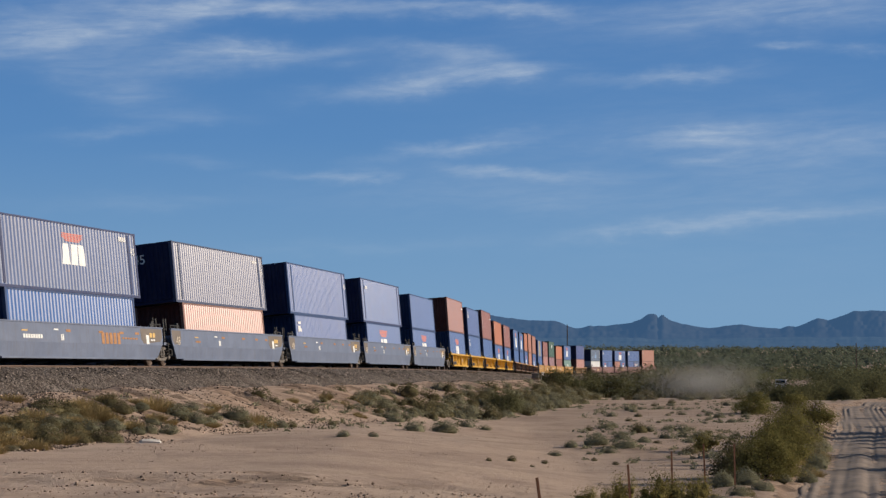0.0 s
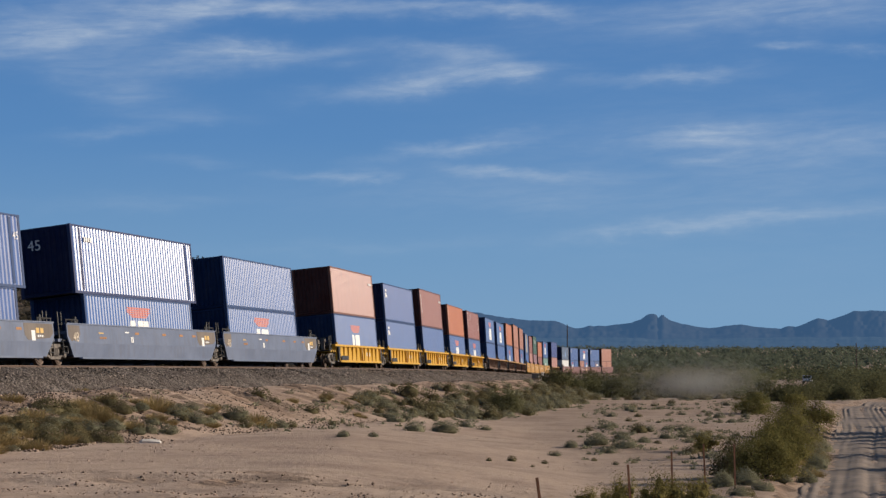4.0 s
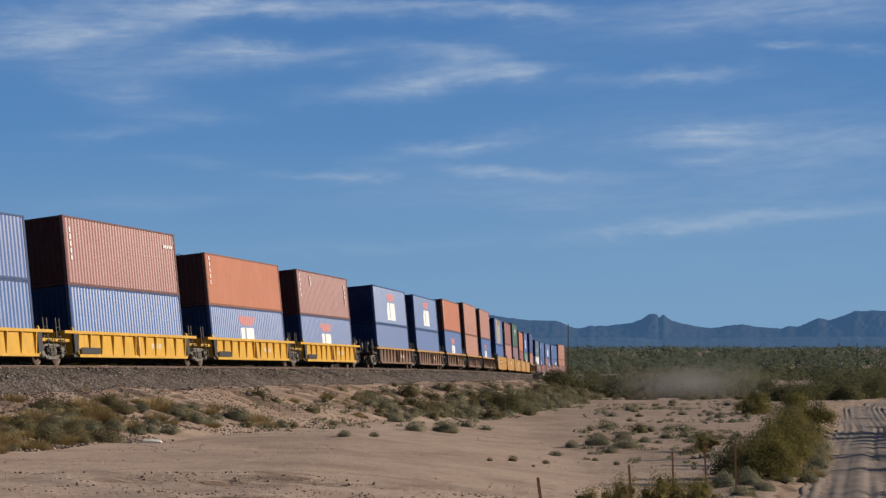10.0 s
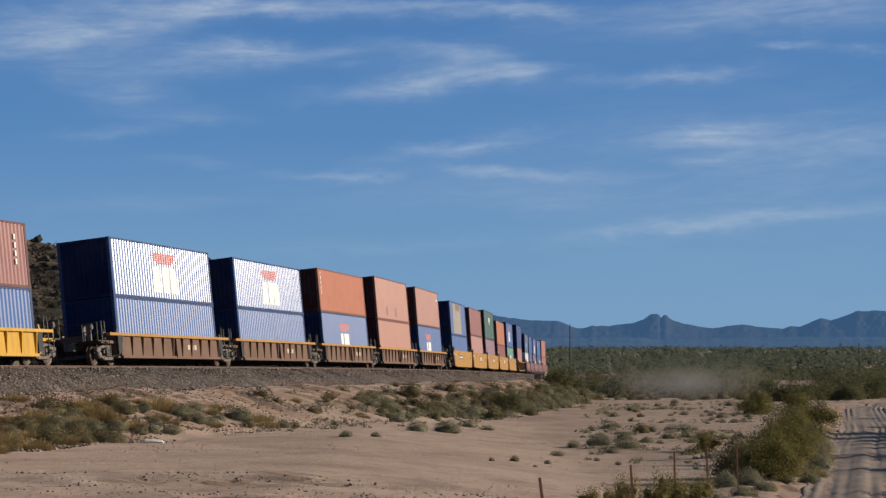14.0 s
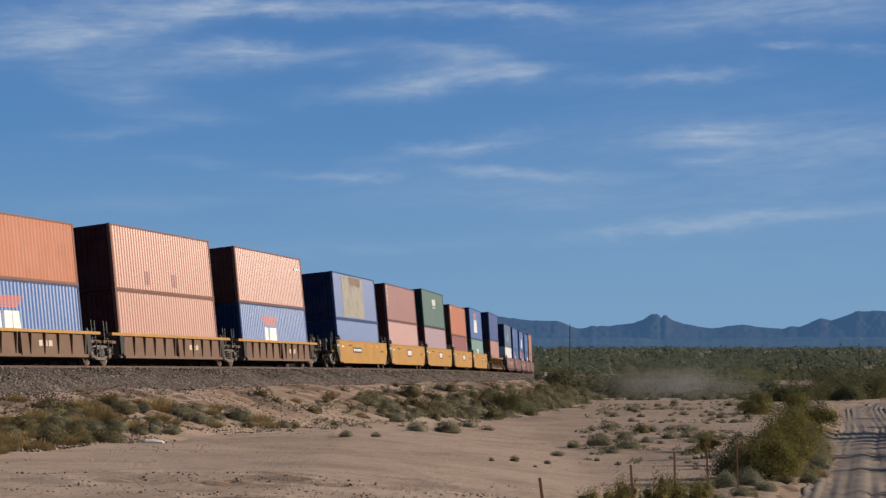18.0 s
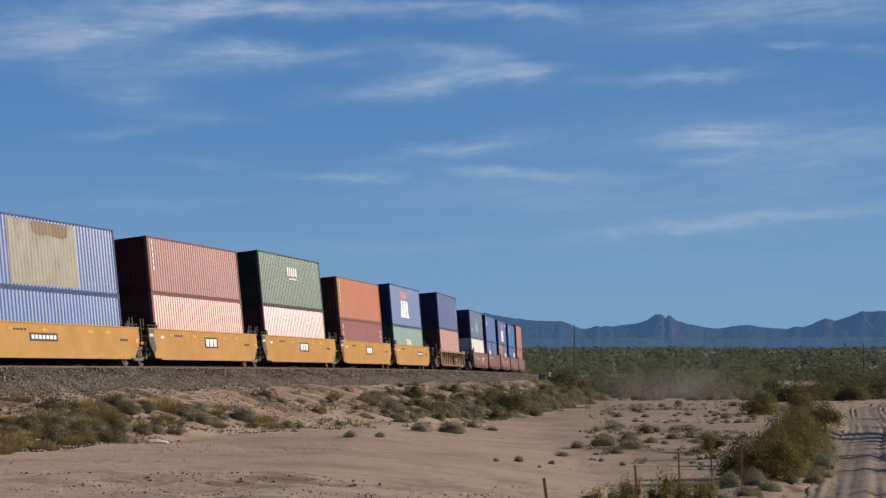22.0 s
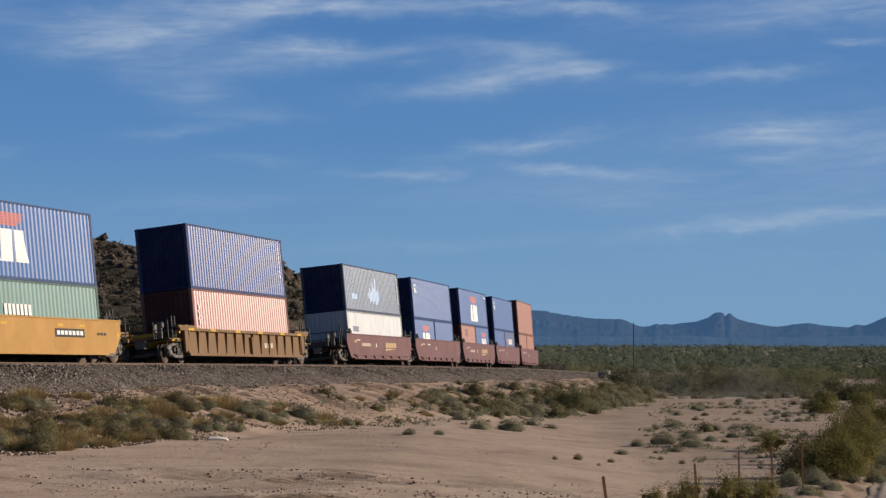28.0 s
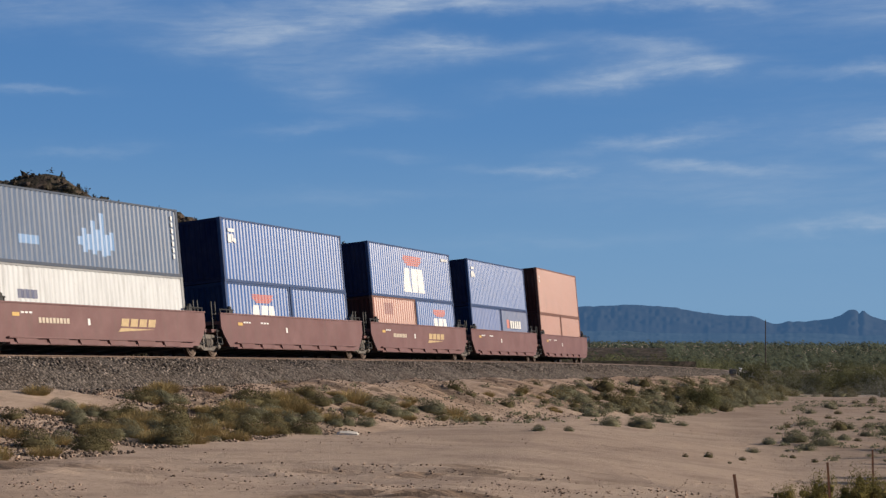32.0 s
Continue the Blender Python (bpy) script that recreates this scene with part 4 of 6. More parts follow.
        part("end_plate", Shape().slab([(-wl - 0.99, zt - 0.01), (-wl - 0.99, zt - 0.5), (-wl - 0.81, zt - 0.79), (-wl - 0.5, zt - 1.12), (-wl - 0.22, zt - 0.86), (-wl - 0.42, zt - 0.4), (-wl - 0.36, zt - 0.01)], y - 0.003, y + 0.003), M["end_grey"], root, "dark grey end of the sill")
        stencil(-wl - 0.9, -wl - 0.45, zt - 0.32, zt - 0.2, M["white"], 3)
        stencil(wl + 0.55, wl + 0.85, zt - 0.62, zt - 0.46, CAR["yellow"])
        if logo == 1:
            part("logo_board", Shape().box(-0.75 + 0.4, 1.05 + 0.4, y - 0.004, y + 0.004, 0.83, 1.33), M["black"], root, "black boxed emblem")
            yy0, yy1 = y - 0.012, y - 0.004
            for a in (-0.22, 0.30, 0.82):
                part("logo_block", Shape().slab([(a + 0.04, 0.9), (a + 0.40, 0.9), (a + 0.46, 1.26), (a, 1.26)], yy0, yy1), M["white"], root, "white logo block")
        else:
            a, b = (-3.0, -0.6) if logo == 2 else (2.0, 4.3)
            part("number_plate", Shape().box(a, b, y - 0.004, y + 0.004, 0.90, 1.22), M["black"], root, "black plate with white lettering")
            for i in range(7):
                part("lettering", Shape().box(a + 0.14 + i * (b - a - 0.2) / 7, a + 0.14 + (i + 0.72) * (b - a - 0.2) / 7, y - 0.012, y - 0.004, 0.98, 1.14), M["white"], root)
        stencil(-wl + 0.4, -wl + 0.8, 1.2, 1.3, M["white"])
        stencil(wl - 1.0, wl - 0.2, 1.0, 1.1, M["black"], 3)
        for gx in (-0.75, -0.3, 0.35, 0.62):
            stencil(gx * wl, gx * wl + 0.45, 1.30, 1.40, CAR["yellow"])
        stencil(-wl + 2.0, -wl + 3.2, 1.3, 1.38, M["black"], 4)
    elif style == "maroon":
        stencil(-wl + 2.0, -wl + 3.9, 1.0, 1.18, M["stencil_tan"], 9) if logo else stencil(-wl + 2.6, -wl + 3.4, 1.3, 1.36, M["white"], 3)
        stencil(-wl + 0.5, -wl + 0.9, 1.2, 1.32, M["gold"])
        stencil(-wl + 1.0, -wl + 1.7, 1.3, 1.36, M["white"], 3)
        stencil(-wl + 5.0, -wl + 5.15, 0.98, 1.2, M["white"])
        if logo:
            for i in range(4):
                a = wl - 5.2 + i * 0.62
                part("logo_block", Shape().slab([(a, 0.98), (a + 0.50, 0.98), (a + 0.60, 1.26), (a + 0.10, 1.26)], y - 0.006, y), M["pale_gold"], root, "pale gold slanted block")
            part("logo_swoosh", Shape().slab([(wl - 5.4, 0.78), (wl - 2.9, 0.90), (wl - 5.2, 0.92)], y - 0.006, y), M["pale_gold"], root, "pale gold pointed stripe")
    elif style in ("yellow", "brown", "solo"):
        if style == "yellow":
            part("number_board", Shape().box(-wl + 0.5, -wl + 2.4, -yo + 0.0, -yo + 0.012, 0.42, 0.68), M["black"], root)
        for k in range(3):
            part("stencil", Shape().box(wl * 0.3 + k * 0.42, wl * 0.3 + k * 0.42 + 0.3, -yo + 0.112, -yo + 0.119, 0.72, 0.95), M["stencil_tan"], root)
        part("door_post", Shape().box(0.2, 0.32, -yo - 0.02, -yo + 0.1, 0.34, 1.2), M["gold"] if style == "yellow" else body, root)
    return root


M["putty"] = paint("putty_repair", (0.29, 0.275, 0.235), 0.85, 0.75, 0.7)
M["rust_stain"] = paint("rust_stained_repair", (0.20, 0.155, 0.11), 0.6, 0.6, 0.8)
HI, LO = 9.5 * FT, 8.5 * FT
W45, W40, W20 = 45 * FT, 40 * FT, 20 * FT
AP = ("emblem", 0.1, 1.0)
AL = ("emblem", -0.35, 0.95, 0.8)
SMALL = ("mini", -5.2)
NUM = ("row", 4.6, 5.7, 2.15, 2.3, 5, "white")
KL = ("bars", -5.6, 0.95, 2.42, 5)
# s, car style, upper (colour, length, height, marks), lower list of the same, logo, end colour of the upper
TRAIN = [
    (19.04, "grey", ("slate blue", W45, HI, (("emblem", 0.35, 0.72), ("number", "45", "end"), ("number", "45", (6.15, 1.9, 0.45)), ("row", 5.0, 5.8, 2.45, 2.65, 4, "white")), "navy"), [("blue", W40, LO, ())], 1),
    (37.02, "grey", ("silver grey", W45, HI, (("number", "45", "end"), ("number", "45", (6.15, 1.9, 0.45)), ("row", 5.0, 5.8, 2.45, 2.6, 4, "white")), "navy"), [("peach", W40, LO, ())], 0),
    (55.16, "grey", ("pale blue", W45, HI, (("number", "45", "end"), ("number", "45", (6.15, 1.9, 0.45))), "navy"), [("pale blue", W40, LO, (SMALL,))], 0),
    (73.26, "grey", ("silver blue", W45, HI, (("number", "45", "end"), ("row", -5.6, -4.8, 2.2, 2.4, 4, "white")), "navy"), [("blue", W40, LO, (AL,))], 0),
    (91.35, "grey", ("blue", W40, LO, (), None), [("blue", W40, LO, (AL,))], 0),
    (111.50, "yellow", ("glossy tan", W40, HI, (NUM,), "brown-red"), [("blue", W40, HI, (AL,))], 0),
    (127.20, "yellow", ("pale blue", W40, LO, (SMALL,), "navy"), [("blue", W40, HI, (SMALL,))], 0),
    (142.70, "yellow", ("brown-red", W40, HI, (KL, NUM), None), [("blue", W40, HI, ())], 0),
    (158.72, "yellow", ("orange", W40, LO, (KL,), "brown-red"), [("blue", W40, LO, (AL,))], 0),
    (174.37, "yellow", ("brown-red", W40, LO, (KL, ("bars", -3.3, 1.5, 2.3, 1), ("bars", 5.0, 0.8, 2.1, 4)), "maroon"), [("blue", W40, LO, (AL,))], 0),
    (194.22, "brown", ("bright blue", W40, LO, (AP,), None), [("blue", W40, LO, ())], 0),
    (209.91, "brown", ("bright blue", W40, LO, (AP,), None), [("blue", W40, LO, ())], 0),
    (225.96, "brown", ("orange", W40, LO, (KL,), "brown-red"), [("blue", W40, HI, (AL,))], 0),
    (241.73, "brown", ("salmon", W40, HI, (("patch", -2.6, -2.0, 0.35, 0.95, "brown-red"), ("patch", 0.6, 1.3, 0.35, 0.95, "brown-red")), "maroon"), [("salmon", W40, HI, ())], 0),
    (257.59, "brown", ("tan orange", W40, HI, (NUM,), "brown-red"), [("blue", W40, HI, (("emblem", -0.95, 0.95, 0.8),))], 0),
    (276.80, "amber", ("pale blue", W40, HI, (("patch", -3.7, 2.3, 0.18, 2.75, "putty"), ("patch", -1.6, 1.7, 2.15, 2.74, "rust_stain")), "navy"), [("blue", W40, LO, ())], 2),
    (292.49, "amber", ("brown-red", W40, LO, (KL,), "maroon"), [("dusty rose", W40, HI, ())], 1),
    (308.03, "amber", ("dark green", W40, HI, (("row", -0.9, 1.1, 1.75, 2.25, 5, "white"), ("row", -0.6, 0.9, 1.55, 1.65, 7, "white")), None), [("maroon", W40, HI, ())], 1),
    (323.98, "amber", ("orange", W40, LO, (KL,), "brown-red"), [("dull red", W40, LO, (("bars", 5.2, 0.6, 2.1, 5), ("bars", -5.5, 1.0, 2.3, 3)))], 1),
    (339.92, "amber", ("blue", W40, HI, (("emblem", -0.7, 1.0),), None), [("teal green", W40, LO, (("row", -1.2, 0.8, 1.3, 1.7, 7, "white"),))],3),
    (361.20, "solo", ("navy", W40, HI, (("bars", 5.4, 0.9, 2.5, 7),), "navy"), [("dusty rose", W40, HI, (("bars", -5.5, 1.2, 2.2, 3),))], 0),
    (383.35, "maroon", ("dark slate", W40, LO, (("wave", -1.0), ("patch", -4.6, -3.4, 0.7, 1.0, "cyan"), ("bars", 5.5, 0.6, 2.3, 7)), "navy"), [("cream white", W40, LO, (("patch", -4.9, -3.8, 1.45, 1.75, "silver grey"),))], 1),
    (398.95, "maroon", ("blue", W40, LO, (SMALL,), "navy"), [("blue", W20, LO, (("emblem", 0.35, 0.72),)), ("blue", W20, LO, ())], 0),
    (414.36, "maroon", ("blue", W40, LO, (AP, NUM), "navy"), [("tan orange", W20, LO, (("patch", -1.4, -0.2, 1.75, 2.3, "brown-red"),)), ("blue", W20, LO, (("emblem", 0.6, 0.72),))], 1),
    (429.67, "maroon", ("blue", W40, LO, (SMALL,), "navy"), [("pale blue", W20, LO, ()), ("slate blue", W20, LO, (("patch", -1.9, -1.35, 1.5, 2.0, "red"), ("row", -1.2, 1.3, 1.5, 1.95, 5, "white")))], 0),
    (445.17, "maroon", ("tan orange", W40, HI, (("bars", -5.6, 1.9, 2.4, 2),), "brown-red"), [("tan orange", W20, LO, ()), ("tan orange", W20, LO, ())], 0),
]
FLOOR_Z = 0.382
ROLLING = []      # (thing, s at the start, pose on the car)


def build_train():
    spans = {"grey": 18.08, "yellow": 15.68, "brown": 15.84, "amber": 15.78, "solo": 17.6, "maroon": 15.45}
    for i, (s, style, upper, lowers, logo) in enumerate(TRAIN):
        first = i == 0 or TRAIN[i - 1][1] != style
        last = i == len(TRAIN) - 1 or TRAIN[i + 1][1] != style
        if i == 0:
            first = True
        half = spans[style] / 2
        ROLLING.append((well_car(style, spans[style], first, last, logo), s, half, Matrix.Identity(4)))
        slack = -0.8 if i == 4 else 0.0          # this pair sits at the leading end of its well
        x = slack if len(lowers) == 1 else -(W20 + 0.08) / 2
        for colour, ln, ht, marks in lowers:
            what = "20-foot" if ln < 7 else "40-foot"
            box = container(colour, ln, ht, f"{colour} corrugated steel {what} container seated in the well car", marks)
            ROLLING.append((box, s, half, Matrix.Translation((x, 0, FLOOR_Z))))
            x += W20 + 0.08
        colour, ln, ht, marks, endc = upper
        what = "45-foot" if ln > 13 else "40-foot"
        box = container(colour, ln, ht, f"{colour} corrugated steel {what} container stacked on another", marks, endc)
        ROLLING.append((box, s, half, Matrix.Translation((slack, 0, FLOOR_Z + lowers[0][2] + 0.004))))


build_train()


# ---- stones, plants and the country round the line ----
M["bursage"] = leaf_mat("grey_green_leaves", (0.185, 0.182, 0.118), (0.32, 0.308, 0.21))
M["brush"] = leaf_mat("dark_brush_leaves", (0.105, 0.095, 0.05), (0.225, 0.195, 0.11))
M["hill_brush"] = leaf_mat("dark_scrub_leaves", (0.040, 0.038, 0.029), (0.085, 0.076, 0.056))
M["straw"] = leaf_mat("dry_straw", (0.43, 0.325, 0.165), (0.28, 0.22, 0.105))
M["olive"] = leaf_mat("olive_leaves", (0.120, 0.114, 0.040), (0.24, 0.212, 0.080))
M["creosote"] = leaf_mat("creosote_leaves", (0.15, 0.135, 0.045), (0.30, 0.25, 0.10))
M["mesquite"] = leaf_mat("mesquite_leaves", (0.095, 0.100, 0.050), (0.17, 0.165, 0.088))
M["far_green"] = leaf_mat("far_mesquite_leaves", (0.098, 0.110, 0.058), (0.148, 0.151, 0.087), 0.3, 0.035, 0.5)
# distance haze is mixed into this leaf colour, paler and bluer
M["haze_tint_green"] = leaf_mat("haze_tinted_leaves", (0.104, 0.127, 0.092), (0.122, 0.142, 0.104), 0.3, 0.012, 0.62)
M["twig"] = plain("grey_twigs", (0.10, 0.075, 0.055), 0.9)
M["bark"] = plain("dark_bark", (0.055, 0.042, 0.034), 0.95, 0, 0.4, 9.0)
M["pebble"] = plain("tan_stone", (0.22, 0.160, 0.124), 0.95, 0, 0.35, 2.0)
M["riprap"] = plain("riprap_stone", (0.19, 0.146, 0.118), 0.95, 0, 0.35, 2.0)
M["rust"] = plain("rusty_post", (0.15, 0.065, 0.035), 0.85, 0.2, 0.4, 9.0)
M["pole"] = plain("weathered_pole", (0.085, 0.065, 0.055), 0.95)
RNG = np.random.default_rng(7)


def stones(name, label, pos, size, mat, kind="stuff", category="stones"):
    """Many small angular stones in one mesh."""
    n = len(pos)
    base = np.array([(1, 0, 0), (-1, 0, 0), (0, 1, 0), (0, -1, 0), (0, 0, 1), (0, 0, -1)], float)
    tri = np.array([(0, 2, 4), (2, 1, 4), (1, 3, 4), (3, 0, 4), (2, 0, 5), (1, 2, 5), (3, 1, 5), (0, 3, 5)])
    v = base[None] * (0.6 + 0.8 * RNG.random((n, 6, 1))) * size[:, None, None] * np.array((1, 1, 0.7))
    a = RNG.random(n) * math.tau
    b = RNG.random(n) * 0.9
    ca, sa, cb, sb = np.cos(a), np.sin(a), np.cos(b), np.sin(b)
    x, y, z = v[..., 0], v[..., 1], v[..., 2]
    x, z = x * cb[:, None] - z * sb[:, None], x * sb[:, None] + z * cb[:, None]
    x, y = x * ca[:, None] - y * sa[:, None], x * sa[:, None] + y * ca[:, None]
    v = np.stack([x, y, z], -1) + pos[:, None]
    f = (tri[None] + (np.arange(n) * 6)[:, None, None]).reshape(-1, 3)
    return tagged(fast_mesh(name, v.reshape(-1, 3), f, mat), label, category, kind=kind)


def fast_mesh(name, v, f, mat, link=True):
    """A mesh from arrays, all faces with the same number of corners."""
    me = bpy.data.meshes.new(name)
    k = f.shape[1]
    me.vertices.add(len(v))
    me.vertices.foreach_set("co", np.ascontiguousarray(v, dtype=np.float32).ravel())
    me.loops.add(f.size)
    me.loops.foreach_set("vertex_index", np.ascontiguousarray(f, dtype=np.int32).ravel())
    me.polygons.add(len(f))
    me.polygons.foreach_set("loop_start", np.arange(0, f.size, k, dtype=np.int32))
    me.update(calc_edges=True)
    me.validate()
    me.materials.append(mat)
    return new(name, me) if link else me


def rand_island(mat, lo=0.3):
    """The stones' colour varies from stone to stone."""
    g = mat.node_tree
    bs = next(n for n in g.nodes if n.type == "BSDF_PRINCIPLED")
    old = bs.inputs["Base Color"].links[0].from_socket
    geo = g.nodes.new("ShaderNodeNewGeometry")
    ramp = g.nodes.new("ShaderNodeValToRGB")
    ramp.color_ramp.elements[0].color, ramp.color_ramp.elements[1].color = (lo, lo * 0.97, lo * 0.93, 1), (3.0, 2.85, 2.7, 1)
    mid = ramp.color_ramp.elements.new(0.72)       # a few stones are far paler than the rest
    mid.color = (1.15, 1.1, 1.04, 1)
    mixer = g.nodes.new("ShaderNodeMix")
    mixer.data_type, mixer.blend_type = "RGBA", "MULTIPLY"
    mixer.inputs[0].default_value = 1.0
    g.links.new(geo.outputs["Random Per Island"], ramp.inputs[0])
    g.links.new(old, mixer.inputs[6])
    g.links.new(ramp.outputs[0], mixer.inputs[7])
    g.links.new(mixer.outputs[2], bs.inputs["Base Color"])


rand_island(M["stone"])
rand_island(M["pebble"], 0.7)
rand_island(M["riprap"])


def beside(s, n, lift=0.0):
    """Places at s along the line, n out to the sunny side, on the stones or the ground."""
    x = np.interp(s, SG, TX) + n * np.cos(np.interp(s, SG, HEAD))
    y = np.interp(s, SG, TY) - n * np.sin(np.interp(s, SG, HEAD))
    sb = np.sin(bank_at(s))
    zb = rail_z(s)
    p0, p1, p2 = -0.22 + 1.4 * sb, -0.30 + 2.4 * sb, -0.85 + 3.4 * sb
    z = np.where(n < 2.4, p0 + (p1 - p0) * (n - 1.4), np.where(n < 3.4, p1 + (p2 - p1) * (n - 2.4), p2 + (-1.08 - p2) * (n - 3.4) / 0.8))
    g = ground_z(x, y)
    z = np.where(n < 4.2, np.maximum(zb + z, g), g)
    return np.stack([x, y, z + lift], 1)


def bare_patch(x, y):
    """Below 1 inside the washed-out sand at the top of the bank."""
    u, v = (x + 16.6) * 0.40 + (y - 54.0) * 0.917, (x + 16.6) * 0.917 - (y - 54.0) * 0.40
    return np.hypot(u / 3.6, v / 2.4)


def scatter_stones():
    n = 28000
    s = -15 + 190 * RNG.random(n) ** 1.7
    off = 1.5 + (2.4 + 1.6 * smooth_noise(s, s * 0, 0.9, 27) * np.interp(s, (0, 12), (1.3, 1.0))) * RNG.random(n) ** 0.85
    p = beside(s, off, 0.02)
    keep = (bare_patch(p[:, 0], p[:, 1]) > 1) | (off < 3.5)
    stones("ballast_stones", "coarse grey crushed stones spilling down the bank", p[keep], (0.026 + 0.05 * RNG.random(n) ** 1.6)[keep], M["stone"])
    n = 28000
    s = -15 + 150 * RNG.random(n) ** 1.6
    off = 4.8 + 6.5 * RNG.random(n) ** 1.6
    keep = smooth_noise(s, off * 0.25, 1.3, 21) > np.interp(s, (-20, 8, 18, 40), (0.28, 0.36, 0.46, 0.56))
    p = beside(s, off, 0.015)
    keep &= bare_patch(p[:, 0], p[:, 1]) > 1
    stones("bank_rubble", "loose grey and tan rubble on the bank", p[keep], (0.016 + 0.042 * RNG.random(n) ** 2)[keep], M["riprap"])
    n = 17000                      # heavier riprap at the south end
    s = -24 + 34 * RNG.random(n)
    off = 5.0 + 10.2 * RNG.random(n) ** 0.8
    p = beside(s, off, 0.02)
    keep = (smooth_noise(s, off * 0.6, 1.6, 29) > 0.30) & (bare_patch(p[:, 0], p[:, 1]) > 1) & (off < np.interp(s, (-18, -10, -4, 6), (15.4, 14.2, 12.9, 10.3)))
    stones("riprap", "broken brown-grey rocks covering the foot of the bank", p[keep], (0.020 + 0.055 * RNG.random(n) ** 2)[keep], M["riprap"])
    n = 4500
    y = 33 + 75 * RNG.random(n) ** 1.6
    x = -15 + 26 * RNG.random(n)
    x *= y / 60
    keep = smooth_noise(x * 0.25 + y * 0.1, y, 2.6, 23) > 0.5
    x, y = x[keep], y[keep]
    s, off = near_track(x, y)
    far = (off > 10) & (np.abs(x - road_x(y)) > 3.2)
    x, y = x[far], y[far]
    stones("flat_pebbles", "small stones and dark clods strewn over the sand", np.stack([x, y, ground_z(x, y) + 0.005], 1), 0.007 + 0.022 * RNG.random(len(x)) ** 2.5, M["pebble"])


scatter_stones()


def churned_earth():
    """Clods turned up by wheels, close before the camera."""
    n = 2600
    y = 30.5 + 9.5 * RNG.random(n)
    x = -11 + 15 * RNG.random(n)
    keep = smooth_noise(x * 0.35 + y * 0.2, y, 0.8, 25) > 0.6
    x, y = x[keep], y[keep]
    stones("earth_clods", "reddish earth clods turned up in the sand", np.stack([x, y, ground_z(x, y) + 0.004], 1), 0.012 + 0.035 * RNG.random(len(x)) ** 2, M["pebble"], category="clods")


churned_earth()


def leaf_cloud(pts, size, flat=0.0, long=1.6, out=None, loose=0.42):
    """Small four-cornered leaves at the points, turned at random. Returns vertices and quads."""
    n = len(pts)
    d = RNG.normal(size=(n, 3))
    d[:, 2] *= 1 - flat
    face = RNG.normal(size=(n, 3))
    if out is not None:               # leaves spread flat over the outside of their clump
        face = out + loose * face
        d = np.cross(face, d)
    d /= np.linalg.norm(d, axis=1)[:, None] + 1e-9
    e = np.cross(d, face)
    e /= np.linalg.norm(e, axis=1)[:, None] + 1e-9
    sz = (size * (0.6 + 0.8 * RNG.random(n)))[:, None]
    v = np.stack([pts - d * sz * long, pts - e * sz, pts + d * sz * long, pts + e * sz], 1).reshape(-1, 3)
    f = np.arange(4 * n).reshape(-1, 4)
    return v, f


def ball(levels):
    """Corners and triangles of a round blob."""
    bm = bmesh.new()
    bmesh.ops.create_icosphere(bm, subdivisions=levels, radius=1.0)
    v = np.array([tuple(q.co) for q in bm.verts])
    f = np.array([[q.index for q in t.verts] for t in bm.faces])
    bm.free()
    return v, f


BALL = ball(1)


def cores(centres, radii, rough=0.3):
    """Lumpy hearts of twigs and leaves inside the clumps."""
    bv, bf = BALL
    n = len(centres)
    k = 1 + rough * (RNG.random((n, len(bv), 1)) * 2 - 1)
    v = bv[None] * k * radii[:, None, :] + centres[:, None, :]
    f = bf[None] + (np.arange(n) * len(bv))[:, None, None]
    return v.reshape(-1, 3), f.reshape(-1, 3)


def dome(n, w, h, lumps, hollow=0.55):
    """Points in a lumpy dome of width w and height h."""
    c = RNG.normal(size=(lumps, 3)) * np.array((0.34, 0.34, 0.26)) * np.array((w, w, h)) * 0.62
    c[:, 2] = np.abs(c[:, 2]) + h * 0.42
    r = (0.16 + 0.16 * RNG.random(lumps)) * w
    k = RNG.integers(0, lumps, n)
    d = RNG.normal(size=(n, 3))
    d /= np.linalg.norm(d, axis=1)[:, None]
    p = c[k] + d * (r[k] * (hollow + (1 - hollow) * RNG.random(n)))[:, None] * np.array((1, 1, min(1.2, 1.3 * h / w)))
    mid, wide = np.median(p[:, :2], axis=0), 1.0
    p[:, :2] -= mid
    wide = 0.5 * w / np.percentile(np.abs(p[:, :2]), 97.5)
    p[:, :2] *= wide
    low, tall = np.percentile(p[:, 2], 2), h / (np.percentile(p[:, 2], 99) - np.percentile(p[:, 2], 2))
    p[:, 2] = (p[:, 2] - low) * tall
    c = np.concatenate([(c[:, :2] - mid) * wide, ((c[:, 2] - low) * tall)[:, None]], 1)
    c[:, 2] = np.maximum(c[:, 2], 0.25 * h)
    heart = (c, np.stack([r * wide, r * wide, r * tall * min(1.2, 1.3 * h / w)], 1))
    p[:, 2] = np.where(p[:, 2] < 0.02, np.abs(p[:, 2]) * 0.5 + 0.02, p[:, 2])
    q = p / np.array((w, w, h)) * 2 - np.array((0, 0, 0.4))
    return p, d + 0.7 * q / (np.linalg.norm(q, axis=1)[:, None] + 1e-9), heart


